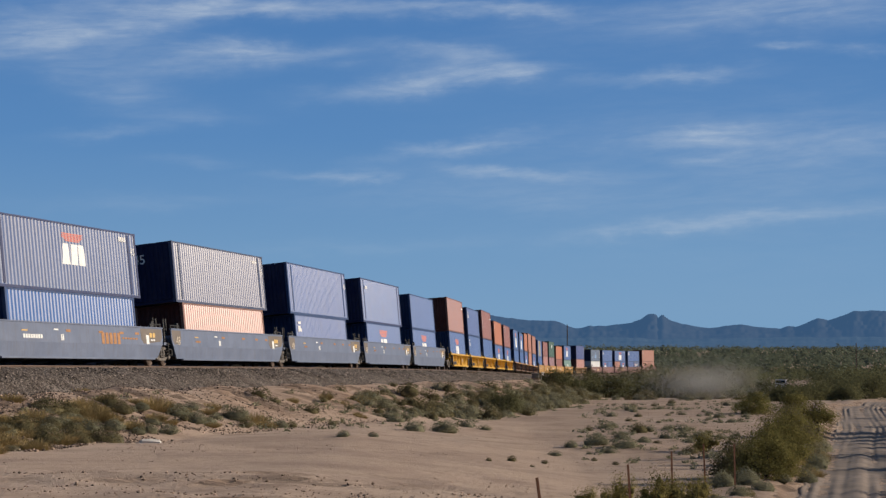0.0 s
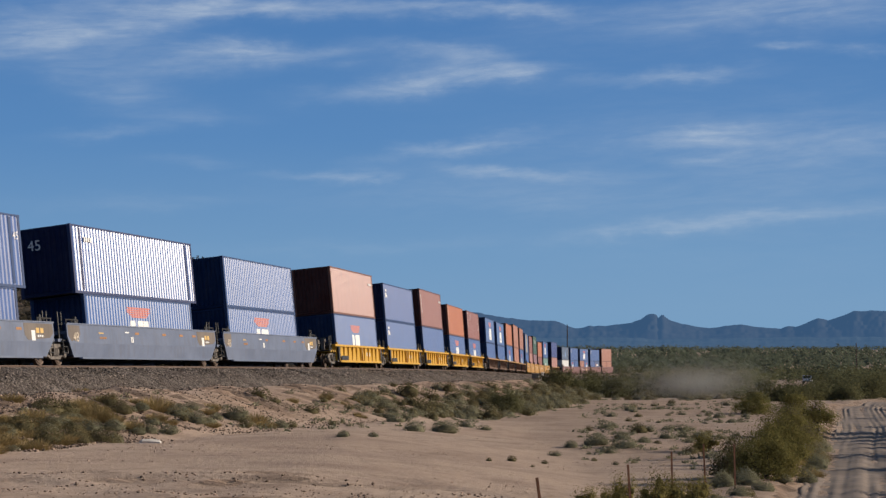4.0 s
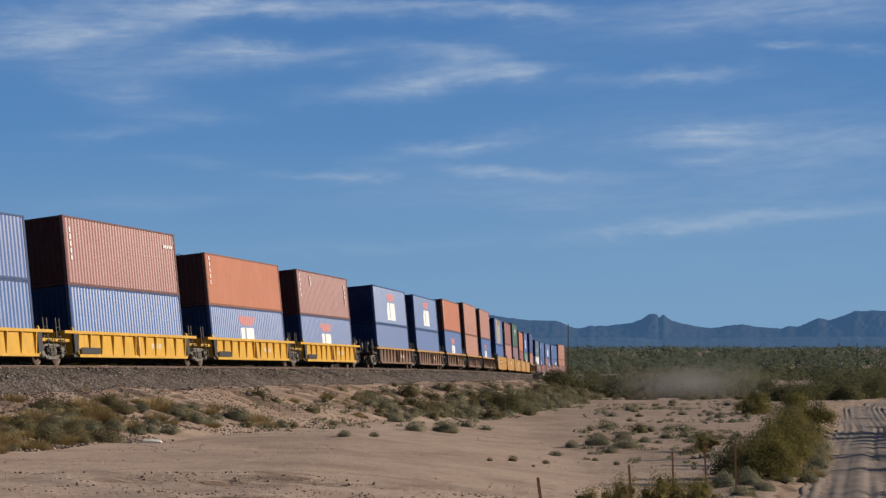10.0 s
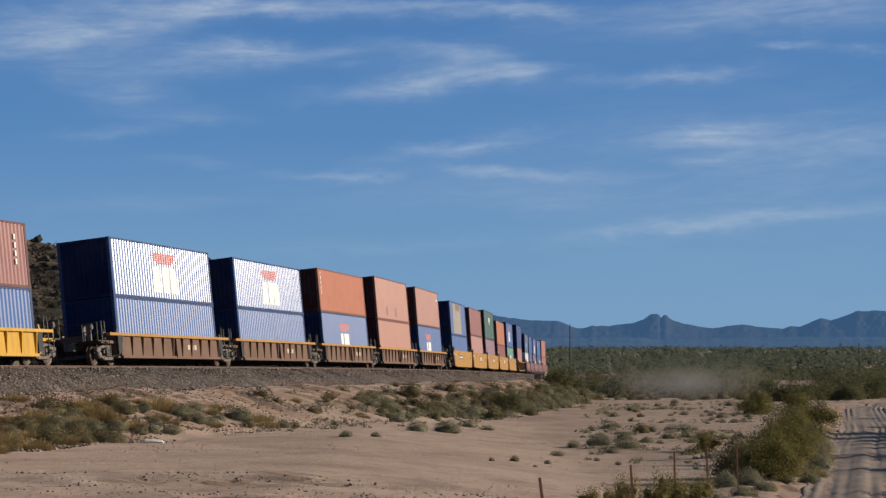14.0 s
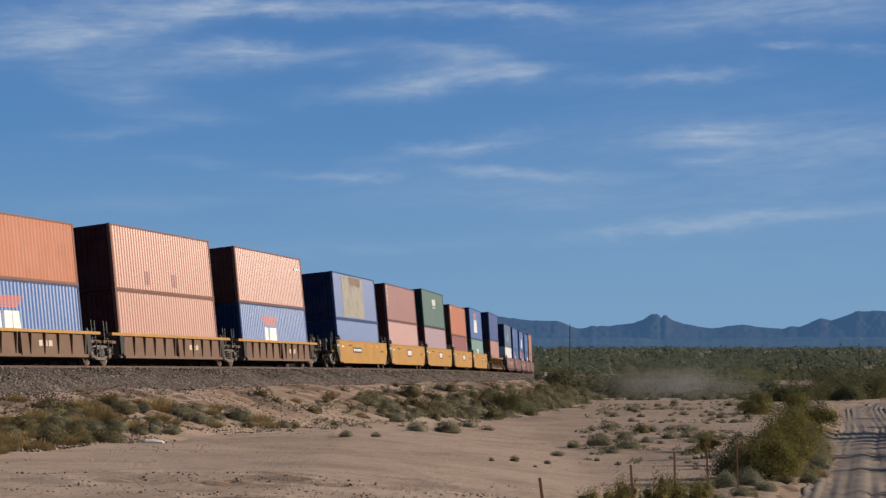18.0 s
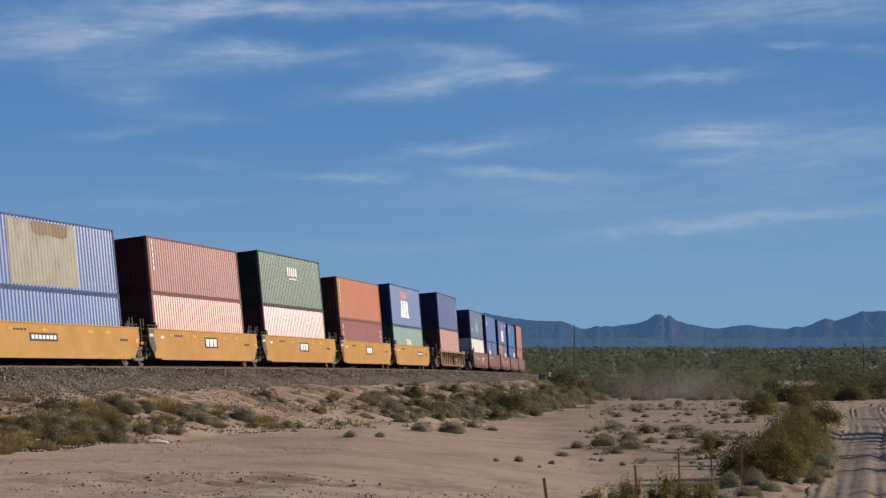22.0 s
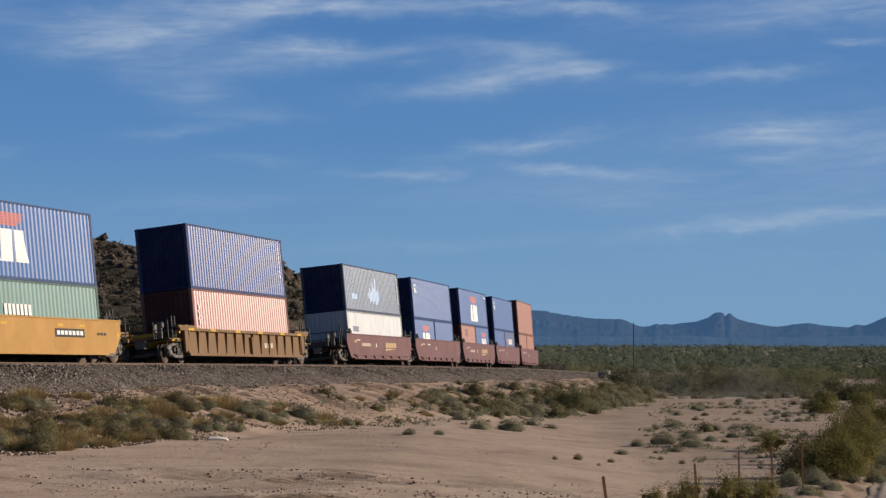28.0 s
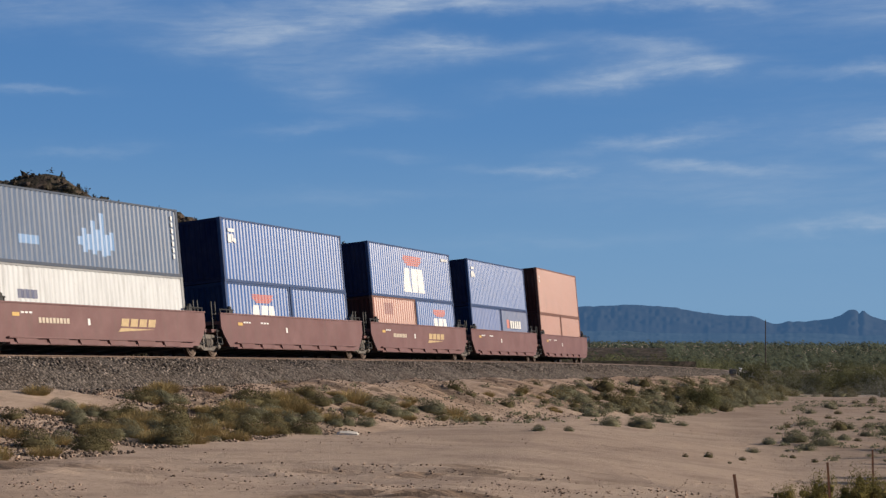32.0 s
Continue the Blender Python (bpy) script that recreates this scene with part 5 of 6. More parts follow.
def mound(n, w, h):
    """Leaves over the outside of a rounded, slightly lumpy cushion; their directions, and its heart."""
    a, u = RNG.random(n) * math.tau, RNG.random(n) ** 0.85
    ph = RNG.random(5) * math.tau
    r = 0.86 + 0.09 * np.sin(2 * a + ph[0]) + 0.07 * np.sin(5 * a + ph[1] + 3 * u) + 0.06 * np.sin(9 * a + ph[2]) * np.sin(7 * u + ph[3]) + 0.075 * RNG.normal(size=n)
    c = np.sqrt(1 - u * u)
    d = np.stack([np.cos(a) * c, np.sin(a) * c, u], 1)
    p = d * r[:, None] * np.array((0.5 * w, 0.5 * w, 0.95 * h))
    p[:, 2] += 0.02
    return p, d / np.array((w, w, 1.6 * h)) * w, (np.array([(0.0, 0.0, 0.28 * h)]), np.array([(0.36 * w, 0.36 * w, 0.5 * h)]))


def bush_proto(name, label, category, leaf, count, h, size, lumps, stems=9, core=0.4):
    root = thing(name, label, category)
    sh = Shape()
    p, face, heart = mound(count, 1.0, h) if category == "shrub" else dome(count, 1.0, h, lumps)
    core = 1.0 if category == "shrub" else core
    for i in range(stems):
        q = p[RNG.integers(0, len(p))] * np.array((0.8, 0.8, 0.85))
        sh.tube((q[0] * 0.1, q[1] * 0.1, -0.06), tuple(q), 0.014, 0.004, 4)
    part("branching_stem", sh, M["twig"], root)
    v, f = leaf_cloud(p, size, out=face)
    cv, cf = cores(heart[0] * np.array((0.85, 0.85, 0.75)), heart[1] * np.array((1.0, 1.0, 0.75)) * core, 0.45)
    ob = fast_mesh("foliage", np.concatenate([v, cv]), np.concatenate([f[:, (0, 1, 2)], f[:, (0, 2, 3)], cf + len(v)]), M[leaf])
    ob.parent = root
    return root


def grass_proto(name, label):
    root = thing(name, label, "grass tuft")
    n = 900
    a, lean = RNG.random(n) * math.tau, RNG.random(n) ** 0.7
    r0 = RNG.random(n) ** 0.5 * 0.34
    b = np.stack([np.cos(a) * r0, np.sin(a) * r0, np.zeros(n) - 0.03], 1)
    ln = 0.22 + 0.36 * RNG.random(n) * (1.15 - r0 * 1.5)
    a2 = a + RNG.normal(size=n) * 0.6
    t = b + np.stack([np.cos(a2) * lean * ln * 0.95, np.sin(a2) * lean * ln * 0.95, ln * (1 - 0.45 * lean)], 1)
    side = np.stack([-np.sin(a2), np.cos(a2), np.zeros(n)], 1) * 0.0075
    v = np.stack([b - side, b + side, t + side * 0.5, t - side * 0.5], 1).reshape(-1, 3)
    f = np.arange(4 * n).reshape(-1, 4)
    ob = fast_mesh("tuft", v, f, M["straw"])
    ob.parent = root
    return root


FAR_PATCH = []        # far bursage: (mesh, pose), joined at the end
FAR_KIND = {}         # the same plant with fewer, larger leaves, for places past the bank


def plant(protos, places, tall=(0.6, 0.9), sink=0.03):
    """Copies of the prototypes at (x, y, width)."""
    x, y = np.array([q[0] for q in places]), np.array([q[1] for q in places])
    z = ground_z(x, y)
    for i, (px, py, w) in enumerate(places):
        k = w * 1.12
        m = pose(px, py, float(z[i]) - sink * k, RNG.uniform(-6, 6), RNG.uniform(-6, 6), RNG.uniform(0, 360)) @ Matrix.Diagonal((k, k * RNG.uniform(0.9, 1.1), k * RNG.uniform(*tall), 1))
        proto = protos[int(RNG.integers(0, len(protos)))]
        if py > 84:
            proto = FAR_KIND.get(proto.name, proto)
        if py > 96 and proto.name.startswith("bursage"):
            FAR_PATCH.append((next(c.data for c in proto.children if c.name.startswith("foliage")), m))
            continue
        if not proto.get("placed"):
            proto["placed"] = 1
            proto.matrix_basis = m
        else:
            sc = proto.matrix_basis.to_scale()
            copy_thing(proto, m @ Matrix.Diagonal((1 / sc.x, 1 / sc.y, 1 / sc.z, 1)))


def build_shrubs():
    def kinds(name, label, category, leaf, count, h, size, lumps, stems, number, grp):
        out = []
        for _ in range(number):
            a = tagged(bush_proto(name, label, category, leaf, count, h, size, lumps, stems), group=grp)
            b = tagged(bush_proto(name, label, category, leaf, count // 4, h, size * 1.7, lumps, 5, 0.52), group=grp)
            FAR_KIND[a.name] = b
            out.append(a)
        return out
    bur = kinds("bursage_shrub", "low grey-green bursage shrub on dry ground", "shrub", "bursage", 2100, 0.58, 0.0125, 18, 9, 4, "bursage shrubs")
    brush = kinds("desert_shrub", "dark olive-brown twiggy shrub on dry ground", "shrub", "brush", 1700, 0.66, 0.013, 14, 20, 4, "dark shrubs")
    creo = kinds("creosote_bush", "dark green spreading creosote bush", "bush", "creosote", 2000, 0.72, 0.0125, 20, 34, 3, "creosote bushes")
    grass = [tagged(grass_proto("grass_tuft", "dry yellow grass tuft on the bank"), group="grass tufts") for _ in range(3)]
    plant(bur, [(-12.0, 61.8, 0.9), (-12.0, 63.4, 0.92), (-11.2, 62.1, 0.81), (-9.8, 58.5, 0.6), (-10.8, 64.3, 0.84), (-9.8, 65.3, 0.66), (-9.2, 65.9, 0.86), (-9.6, 71.1, 1.03),
                (-8.9, 70.5, 0.82), (-8.5, 71.0, 0.62), (-8.0, 75.4, 1.09), (-9.5, 72.2, 0.73), (-3.0, 96.5, 0.7), (-2.5, 90.7, 0.79), (-2.1, 87.7, 0.89), (-1.8, 96.7, 0.7)])
    plant(bur, [(-3.1, 61.4, 0.44), (-2.2, 62.5, 0.36), (-1.1, 76.9, 0.89), (-0.3, 107.1, 0.93), (0.0, 103.5, 1.2), (1.0, 114.1, 0.99), (0.1, 79.5, 1.04), (1.1, 90.7, 0.92), (1.4, 105.1, 1.22),
                (2.3, 118.7, 1.03), (1.9, 88.4, 0.64), (5.2, 123.1, 1.25), (5.8, 124.0, 1.08), (8.3, 143.0, 1.45), (10.2, 155.6, 1.8), (12.9, 184.9, 2.14), (12.6, 201.0, 2.04)])
    plant(bur, [(8.0, 95.5, 0.97), (6.5, 69.9, 1.01), (5.6, 70.8, 1.03), (5.8, 68.1, 0.59), (4.6, 69.9, 0.51), (3.8, 66.2, 0.48), (9.8, 92.7, 0.67), (9.7, 84.7, 0.74), (11.4, 93.0, 0.81),
                (11.1, 84.0, 0.97), (8.5, 82.6, 0.38), (5.6, 39.9, 0.53), (6.2, 41.1, 0.48), (7.6, 46.4, 0.62), (8.6, 49.3, 0.5), (14.4, 74.4, 0.86), (15.2, 79.5, 0.83)])
    plant(brush, [(-12.9, 63.7, 1.29), (-12.5, 65.1, 0.75), (-11.6, 56.5, 0.63), (-11.2, 68.0, 0.99), (-7.9, 84.1, 0.98), (-7.3, 84.4, 0.73), (-5.1, 96.8, 0.84), (-1.9, 107.8, 1.3), (-4.5, 80.9, 0.47),
                  (-3.2, 97.3, 0.85), (-0.6, 109.8, 1.11), (0.7, 114.9, 1.17), (2.6, 106.1, 1.54), (8.0, 167.0, 1.45), (10.2, 185.4, 1.61), (18.0, 243.0, 2.11), (18.4, 230.5, 2.0)])
    plant(brush, [(7.0, 93.3, 0.49), (9.2, 92.0, 0.93), (10.0, 104.9, 0.46), (11.7, 116.6, 0.51), (13.6, 139.6, 0.61), (15.3, 140.7, 0.61), (2.0, 56.1, 0.29), (1.3, 54.5, 0.19), (3.0, 57.4, 0.23),
                  (2.5, 54.3, 0.13), (4.9, 63.1, 0.22), (5.3, 59.9, 0.21), (8.6, 67.8, 0.59), (18.9, 121.9, 0.6), (19.0, 161.7, 0.75), (8.1, 73.6, 0.3)])
    plant(grass, [(-14.1, 63.8, 0.92), (-12.9, 61.7, 1.07), (-13.0, 59.2, 1.03), (-11.6, 65.1, 1.3), (-12.2, 66.5, 1.16), (-11.1, 65.3, 0.95), (-10.3, 65.1, 0.75), (-10.4, 71.2, 1.3), (-9.1, 76.3, 0.88),
                  (-7.5, 77.5, 1.2), (-11.2, 71.3, 0.62), (-13.6, 73.2, 0.85), (-3.9, 93.8, 1.2), (-4.9, 91.2, 0.93), (-11.9, 69.0, 0.8), (-10.0, 68.2, 0.9)])
    plant(creo, [(9.2, 68.7, 1.0), (2.85, 38.3, 0.5), (3.75, 40.9, 0.7), (4.35, 40.6, 0.8),
                 (4.9, 42.2, 0.85), (5.15, 39.8, 0.7), (3.5, 39.4, 0.5), (5.6, 42.6, 0.7)], (0.95, 1.25))
    plant(bur, [(11.0, 57.6, 0.7), (11.5, 60.2, 0.8), (12.1, 63.0, 0.7), (12.6, 66.5, 0.9), (13.2, 69.5, 0.8), (11.4, 63.5, 0.8), (12.0, 67.5, 0.7), (10.4, 55.5, 0.6), (9.6, 51.6, 0.6)], (0.8, 1.1))
    plant(grass, [(10.9, 59.0, 0.8), (11.8, 61.8, 0.9), (12.3, 65.0, 0.8), (12.9, 68.2, 0.9), (10.2, 54.0, 0.7), (11.2, 62.0, 0.7)])
    # more of the same, close together along the bank
    s = np.concatenate([-2 + 46 * RNG.random(430), 38 + 112 * RNG.random(330)])
    k = RNG.random(len(s)) ** 0.75
    off = 6.0 + (np.interp(s, (0, 25, 60, 200), (9.8, 10.5, 12.5, 12.5)) - 6.0) * k
    keep = smooth_noise(s, off, 3.5, 37) > np.where(k < 0.25, np.interp(s, (8, 14), (0.38, 0.5)), 0.26)
    keep &= ((s > 20) | (k > np.interp(s, (8, 14), (0.16, 0.42)))) & (RNG.random(len(s)) < np.interp(s, (17, 20, 28, 34, 42), (1.0, 0.12, 0.12, 0.5, 1.0)))
    s, off, k = s[keep], off[keep], k[keep]
    alone = [i for i in range(len(s)) if all(math.hypot(s[i] - s[j], off[i] - off[j]) > (0.70 if s[i] < 22 else 0.66) for j in range(i))]
    s, off, keep = s[alone], off[alone], slice(None)
    p = beside(s, off)
    bare = (np.hypot(p[:, 0] + 9.2, p[:, 1] - 61.9) > 2.1) & (bare_patch(p[:, 0], p[:, 1]) > 1)       # open sand
    s, off, p = s[bare], off[bare], p[bare]
    cut = RNG.random(len(p))
    wid = np.clip(0.42 + 0.52 * RNG.random(len(p)) ** 1.3, 0, 1) * np.interp(s[keep], (0, 40, 120), (0.9, 1.0, 1.4))
    dry = s[keep] < 32
    plant(grass, [(q[0], q[1], w) for q, w, c, d in zip(p, wid, cut, dry) if d and c < 0.42])
    plant(bur, [(q[0], q[1], w) for q, w, c, d in zip(p, wid, cut, dry) if (d and 0.42 <= c < 0.75) or (not d and c < 0.5)])
    plant(brush, [(q[0], q[1], w) for q, w, c, d in zip(p, wid, cut, dry) if (d and c >= 0.75) or (not d and c >= 0.5)])
    s = 34 + 96 * RNG.random(100)
    off = np.interp(s, (20, 60, 200), (10.0, 11.4, 12.0)) - 3.4 * RNG.random(100) ** 1.3
    p = beside(s, off)
    plant(bur, [(a, b, 0.55 + 0.5 * RNG.random() + 0.004 * q) for (a, b, _), q in zip(p[:60], s)])
    plant(brush, [(a, b, 0.6 + 0.5 * RNG.random() + 0.004 * q) for (a, b, _), q in zip(p[60:], s[60:])])
    # low brush at the foot of the thicket
    y = 184 + 22 * RNG.random(34)
    x = y * (0.085 + 0.115 * RNG.random(34))
    plant(brush, [(a, b, 0.9 + 1.0 * RNG.random()) for a, b in zip(x[:18], y[:18])])
    plant(bur, [(a, b, 0.8 + 0.9 * RNG.random()) for a, b in zip(x[18:], y[18:])])
    # scattered over the flat before the wash
    y = 66 + 80 * RNG.random(60)
    x = y * (0.082 + 0.075 * RNG.random(60) ** 0.8)
    plant(bur, [(a, b, 0.3 + 0.6 * RNG.random() ** 2) for a, b in zip(x, y)])
    # under the big bush and along the fence
    x, y = 6.6 + 3.4 * RNG.random(26), 41 + 11 * RNG.random(26)
    keep = [(a, b) for a, b in zip(x, y) if a < float(road_x(b)) - 3.4]
    plant(brush, [(a, b, 0.4 + 0.5 * RNG.random()) for a, b in keep[::2]])
    plant(bur, [(a, b, 0.35 + 0.35 * RNG.random()) for a, b in keep[1::2]], (0.7, 1.0))
    # mounds at the foot of the bank where it curves away
    y = 47.0 + 7.5 * RNG.random(24)
    x = y * (-0.315 + 0.07 * RNG.random(24))
    plant(bur, [(a, b, 0.42 + 0.34 * RNG.random()) for a, b in zip(x[:12], y[:12])])
    plant(brush, [(a, b, 0.5 + 0.5 * RNG.random()) for a, b in zip(x[12:18], y[12:18])])
    plant(grass, [(a, b, 0.6 + 0.4 * RNG.random()) for a, b in zip(x[18:], y[18:])])
    # and past the end of the pan
    s = -6 + 26 * RNG.random(150)
    off = 5.6 + (np.interp(s - 14, (-20, -10, -4, 6), (15.0, 13.8, 12.6, 10.2)) - 5.6) * RNG.random(150) ** 0.75
    p = beside(s - 14, off)
    p = p[(np.hypot(p[:, 0] + 9.2, p[:, 1] - 61.9) > 2.4) & (bare_patch(p[:, 0], p[:, 1]) > 1)]
    plant(bur, [(a, b, 0.42 + 0.45 * RNG.random()) for a, b, _ in p[:46]])
    plant(brush, [(a, b, 0.5 + 0.6 * RNG.random()) for a, b, _ in p[46:74]])
    plant(grass, [(a, b, 0.6 + 0.5 * RNG.random()) for a, b, _ in p[74:]])
    join_far_shrubs()
    for p in bur + brush + grass + creo + list(FAR_KIND.values()):
        if "placed" in p:
            del p["placed"]
        else:
            for c in list(p.children):
                bpy.data.objects.remove(c)
            bpy.data.objects.remove(p)


def join_far_shrubs():
    """The countless bursage mounds in the distance."""
    vs, fs, n = [], [], 0
    raw = {}
    for me, m in FAR_PATCH:
        if me.name not in raw:
            co = np.empty(len(me.vertices) * 3, np.float32)
            me.vertices.foreach_get("co", co)
            ix = np.empty(len(me.loops), np.int32)
            me.loops.foreach_get("vertex_index", ix)
            raw[me.name] = (co.reshape(-1, 3), ix.reshape(-1, 3))
        co, ix = raw[me.name]
        t = np.array(m)
        vs.append(co @ t[:3, :3].T + t[:3, 3])
        fs.append(ix + n)
        n += len(co)
    tagged(fast_mesh("bursage_patches", np.concatenate(vs), np.concatenate(fs), M["bursage"]), "grey-green bursage mounds covering the bank and flat", "shrubs", kind="stuff")


build_shrubs()


def weeds():
    """Seedlings and tufts too small to count, on the bank and on the flat."""
    n = 900
    s = -10 + 230 * RNG.random(n)
    off = 6.0 + 7.5 * RNG.random(n)
    keep = smooth_noise(s, off, 6.0, 31) > 0.45
    a = beside(s[keep], off[keep])
    n = 700
    y = 55 + 130 * RNG.random(n)
    x = y * (0.07 + 0.16 * RNG.random(n))
    keep = (smooth_noise(x, y, 8.0, 33) > 0.5) & (np.abs(x - road_x(y)) > 4) & (near_track(x, y)[1] > 14)
    x, y = x[keep], y[keep]
    b = np.stack([x, y, ground_z(x, y)], 1)
    c = np.concatenate([a, b])
    w = 0.12 + 0.22 * RNG.random(len(c)) ** 2
    k = np.repeat(np.arange(len(c)), 34)
    d = RNG.normal(size=(len(k), 3)) * np.array((0.5, 0.5, 0.35))
    d[:, 2] = np.abs(d[:, 2])
    v, f = leaf_cloud(c[k] + d * w[k][:, None], 0.02 + w[k] * 0.05)
    tagged(fast_mesh("weeds", v, f, M["bursage"]), "small grey-green weeds dotting the bank and sand", "weeds", kind="stuff")


weeds()


def crown_tips(n, w, h, low=0.1):
    """Ends of twigs filling an uneven dome, denser towards its outside."""
    a, u = RNG.random(n) * math.tau, RNG.random(n)
    ph = RNG.random(4) * math.tau
    r = 0.78 + 0.16 * np.sin(2 * a + ph[0]) + 0.10 * np.sin(3 * a + ph[1]) + 0.08 * np.sin(5 * a + ph[2])
    fill = (0.35 + 0.65 * RNG.random(n) ** 0.45) * (0.85 + 0.3 * RNG.random(n))
    c = np.sqrt(np.clip(1 - u * u, 0, 1))
    z = low * h + (1 - low) * h * u * fill * (0.82 + 0.2 * np.sin(a * 2 + ph[3]))
    return np.stack([np.cos(a) * c * r * fill * w * 0.56, np.sin(a) * c * r * fill * w * 0.56, z], 1)


def tree(name, label, x, y, h, w, leaf, leaves, size=0.04, tips=60, trunk=0.0, low=0.08, lean=0.0):
    """A desert tree or bush: stems that fork twice into twigs, with small leaves about the twigs; trunk: share of the height that stays bare."""
    root = thing(name, label, "tree", m=Matrix.Translation((x, y, float(ground_z([x], [y])[0]) - 0.05)))
    p = crown_tips(tips, w, h, max(low, trunk))
    p[:, 0] += lean * p[:, 2]
    thick = 0.020 * h if trunk == 0 else 0.042 * h
    fork = np.array((lean * trunk * h, 0.02 * h, max(trunk * h, 0.02 * h)))
    part("trunk", Shape().tube((0, 0, -0.12), tuple(fork), thick * 1.5, thick, 7), M["bark"], root)
    count = 6
    turn = np.floor((np.arctan2(p[:, 1], p[:, 0]) + math.pi) / math.tau * count).astype(int) % count
    for i in range(count):
        mine = p[turn == i]
        if len(mine) == 0:
            continue
        mid = fork + (mine.mean(axis=0) - fork) * 0.55
        sh = Shape().tube(tuple(fork), tuple(mid), thick * 0.75, thick * 0.45, 5)
        for q in mine[:14]:
            sh.tube(tuple(mid), tuple(q), thick * 0.32, thick * 0.08, 4)
        part("limb", sh, M["bark"], root)
    k = RNG.integers(0, tips, leaves)
    spread = (0.6 + 0.8 * RNG.random(tips)) * 0.105 * w / (tips / 40) ** 0.33
    d = RNG.normal(size=(leaves, 3)) * np.array((1.0, 1.0, 0.62))
    q = p[k] + d * spread[k][:, None]
    q[:, 2] = np.maximum(q[:, 2], 0.03 + 0.04 * RNG.random(leaves))
    v, f = leaf_cloud(q, size, out=d * 0.5 + p[k] / w + np.array((0, 0, 0.4)))
    ob = fast_mesh("crown", v, f, M[leaf])
    ob.parent = root
    return root


tree("mesquite_tree", "olive-green mesquite bush beside the dirt road", 8.25, 49.8, 1.45, 1.95, "olive", 14500, 0.0145, 90)
tree("mesquite_tree", "olive-green mesquite bush beside the dirt road", 7.75, 52.0, 1.0, 1.5, "brush", 10000, 0.0145, 45)
tree("mesquite_tree", "olive-green mesquite bush beside the dirt road", 10.45, 60.0, 1.75, 2.0, "olive", 12500, 0.016, 72)
tree("mesquite_tree", "olive-green mesquite bush beside the dirt road", 9.7, 56.0, 1.1, 1.5, "olive", 9000, 0.015, 45)
tree("mesquite_tree", "slender dark mesquite tree with bare trunk by the road", 14.9, 77.0, 2.0, 1.7, "olive", 5200, 0.021, 42, trunk=0.56, lean=-0.15)
tree("mesquite_tree", "slender dark mesquite tree with bare trunk by the road", 12.5, 69.6, 1.75, 1.9, "olive", 6500, 0.019, 55)
tree("mesquite_tree", "olive-green mesquite bush beside the dirt road", 11.5, 65.0, 1.6, 1.9, "brush", 8000, 0.018, 50)
tree("mesquite_tree", "olive-green mesquite bush beside the dirt road", 16.0, 88.0, 1.3, 2.2, "olive", 6500, 0.022, 50)
tree("mesquite_tree", "dark grey-green bush at the foot of the bank", 3.7, 117.9, 1.75, 2.9, "mesquite", 9000, 0.022, 60)
tree("mesquite_tree", "dark mesquite bush beyond the flat", 19.4, 122.0, 1.5, 2.6, "olive", 6000, 0.024, 55)
tree("mesquite_tree", "dark mesquite bush beyond the flat", 23.0, 128.0, 1.3, 2.4, "olive", 4500, 0.026, 45)
# unseen trees right of the view, for the shadows that cross the road
for x, y, h, w in ((19.4, 64.0, 2.6, 2.0), (25.6, 85.0, 3.0, 2.6), (17.8, 55.0, 1.9, 1.5), (30.0, 101.0, 3.6, 4.0), (22.6, 75.0, 2.6, 1.8), (15.4, 48.0, 1.8, 1.4), (26.2, 94.0, 3.0, 3.0)):
    tree("roadside_tree", "thin mesquite tree shading the dirt road", x, y, h, w, "mesquite", 420, 0.05, 40, trunk=0.3)
for x, y, h, w in ((22.4, 78.0, 1.9, 2.6), (23.6, 84.0, 2.3, 3.0), (25.0, 90.0, 2.0, 2.6), (15.0, 47.0, 1.5, 2.0), (14.2, 43.0, 1.4, 2.0), (19.6, 66.0, 2.6, 3.0), (20.6, 70.0, 2.9, 3.2), (17.6, 58.0, 1.9, 2.4), (25.0, 89.6, 3.4, 3.8), (26.2, 93.4, 3.4, 3.8)):
    tree("roadside_tree", "dense round mesquite shading the dirt road", x, y, h, w, "mesquite", 4200, 0.07, 60)
for x, y, h, w in ((32.6, 181.0, 1.5, 3.6), (34.4, 186.0, 2.0, 4.2), (36.3, 190.0, 2.2, 4.4), (37.6, 183.0, 1.6, 3.2), (39.5, 192.0, 2.4, 4.6), (42.5, 196.0, 2.6, 5.0), (45.5, 201.0, 2.8, 5.0), (30.5, 176.0, 1.2, 3.0), (27.5, 170.0, 1.0, 2.6), (48.0, 207.0, 3.0, 5.4)):
    tree("mesquite_tree", "dark green mesquite bush where the road bends away", x, y, h, w, "mesquite", 4200, 0.045, 55)
# a row of unseen bushes, added to shade the road's right side
for i, y in enumerate(np.arange(44.0, 150.0, 4.6)):
    tree("roadside_bush", "dense mesquite bush added out of view to shade the road", float(road_x(y)) + 3.9 + 0.5 * math.sin(3.1 * i), y, 1.6 + 0.5 * math.sin(1.7 * i), 2.6, "mesquite", 1500, 0.06, 40)


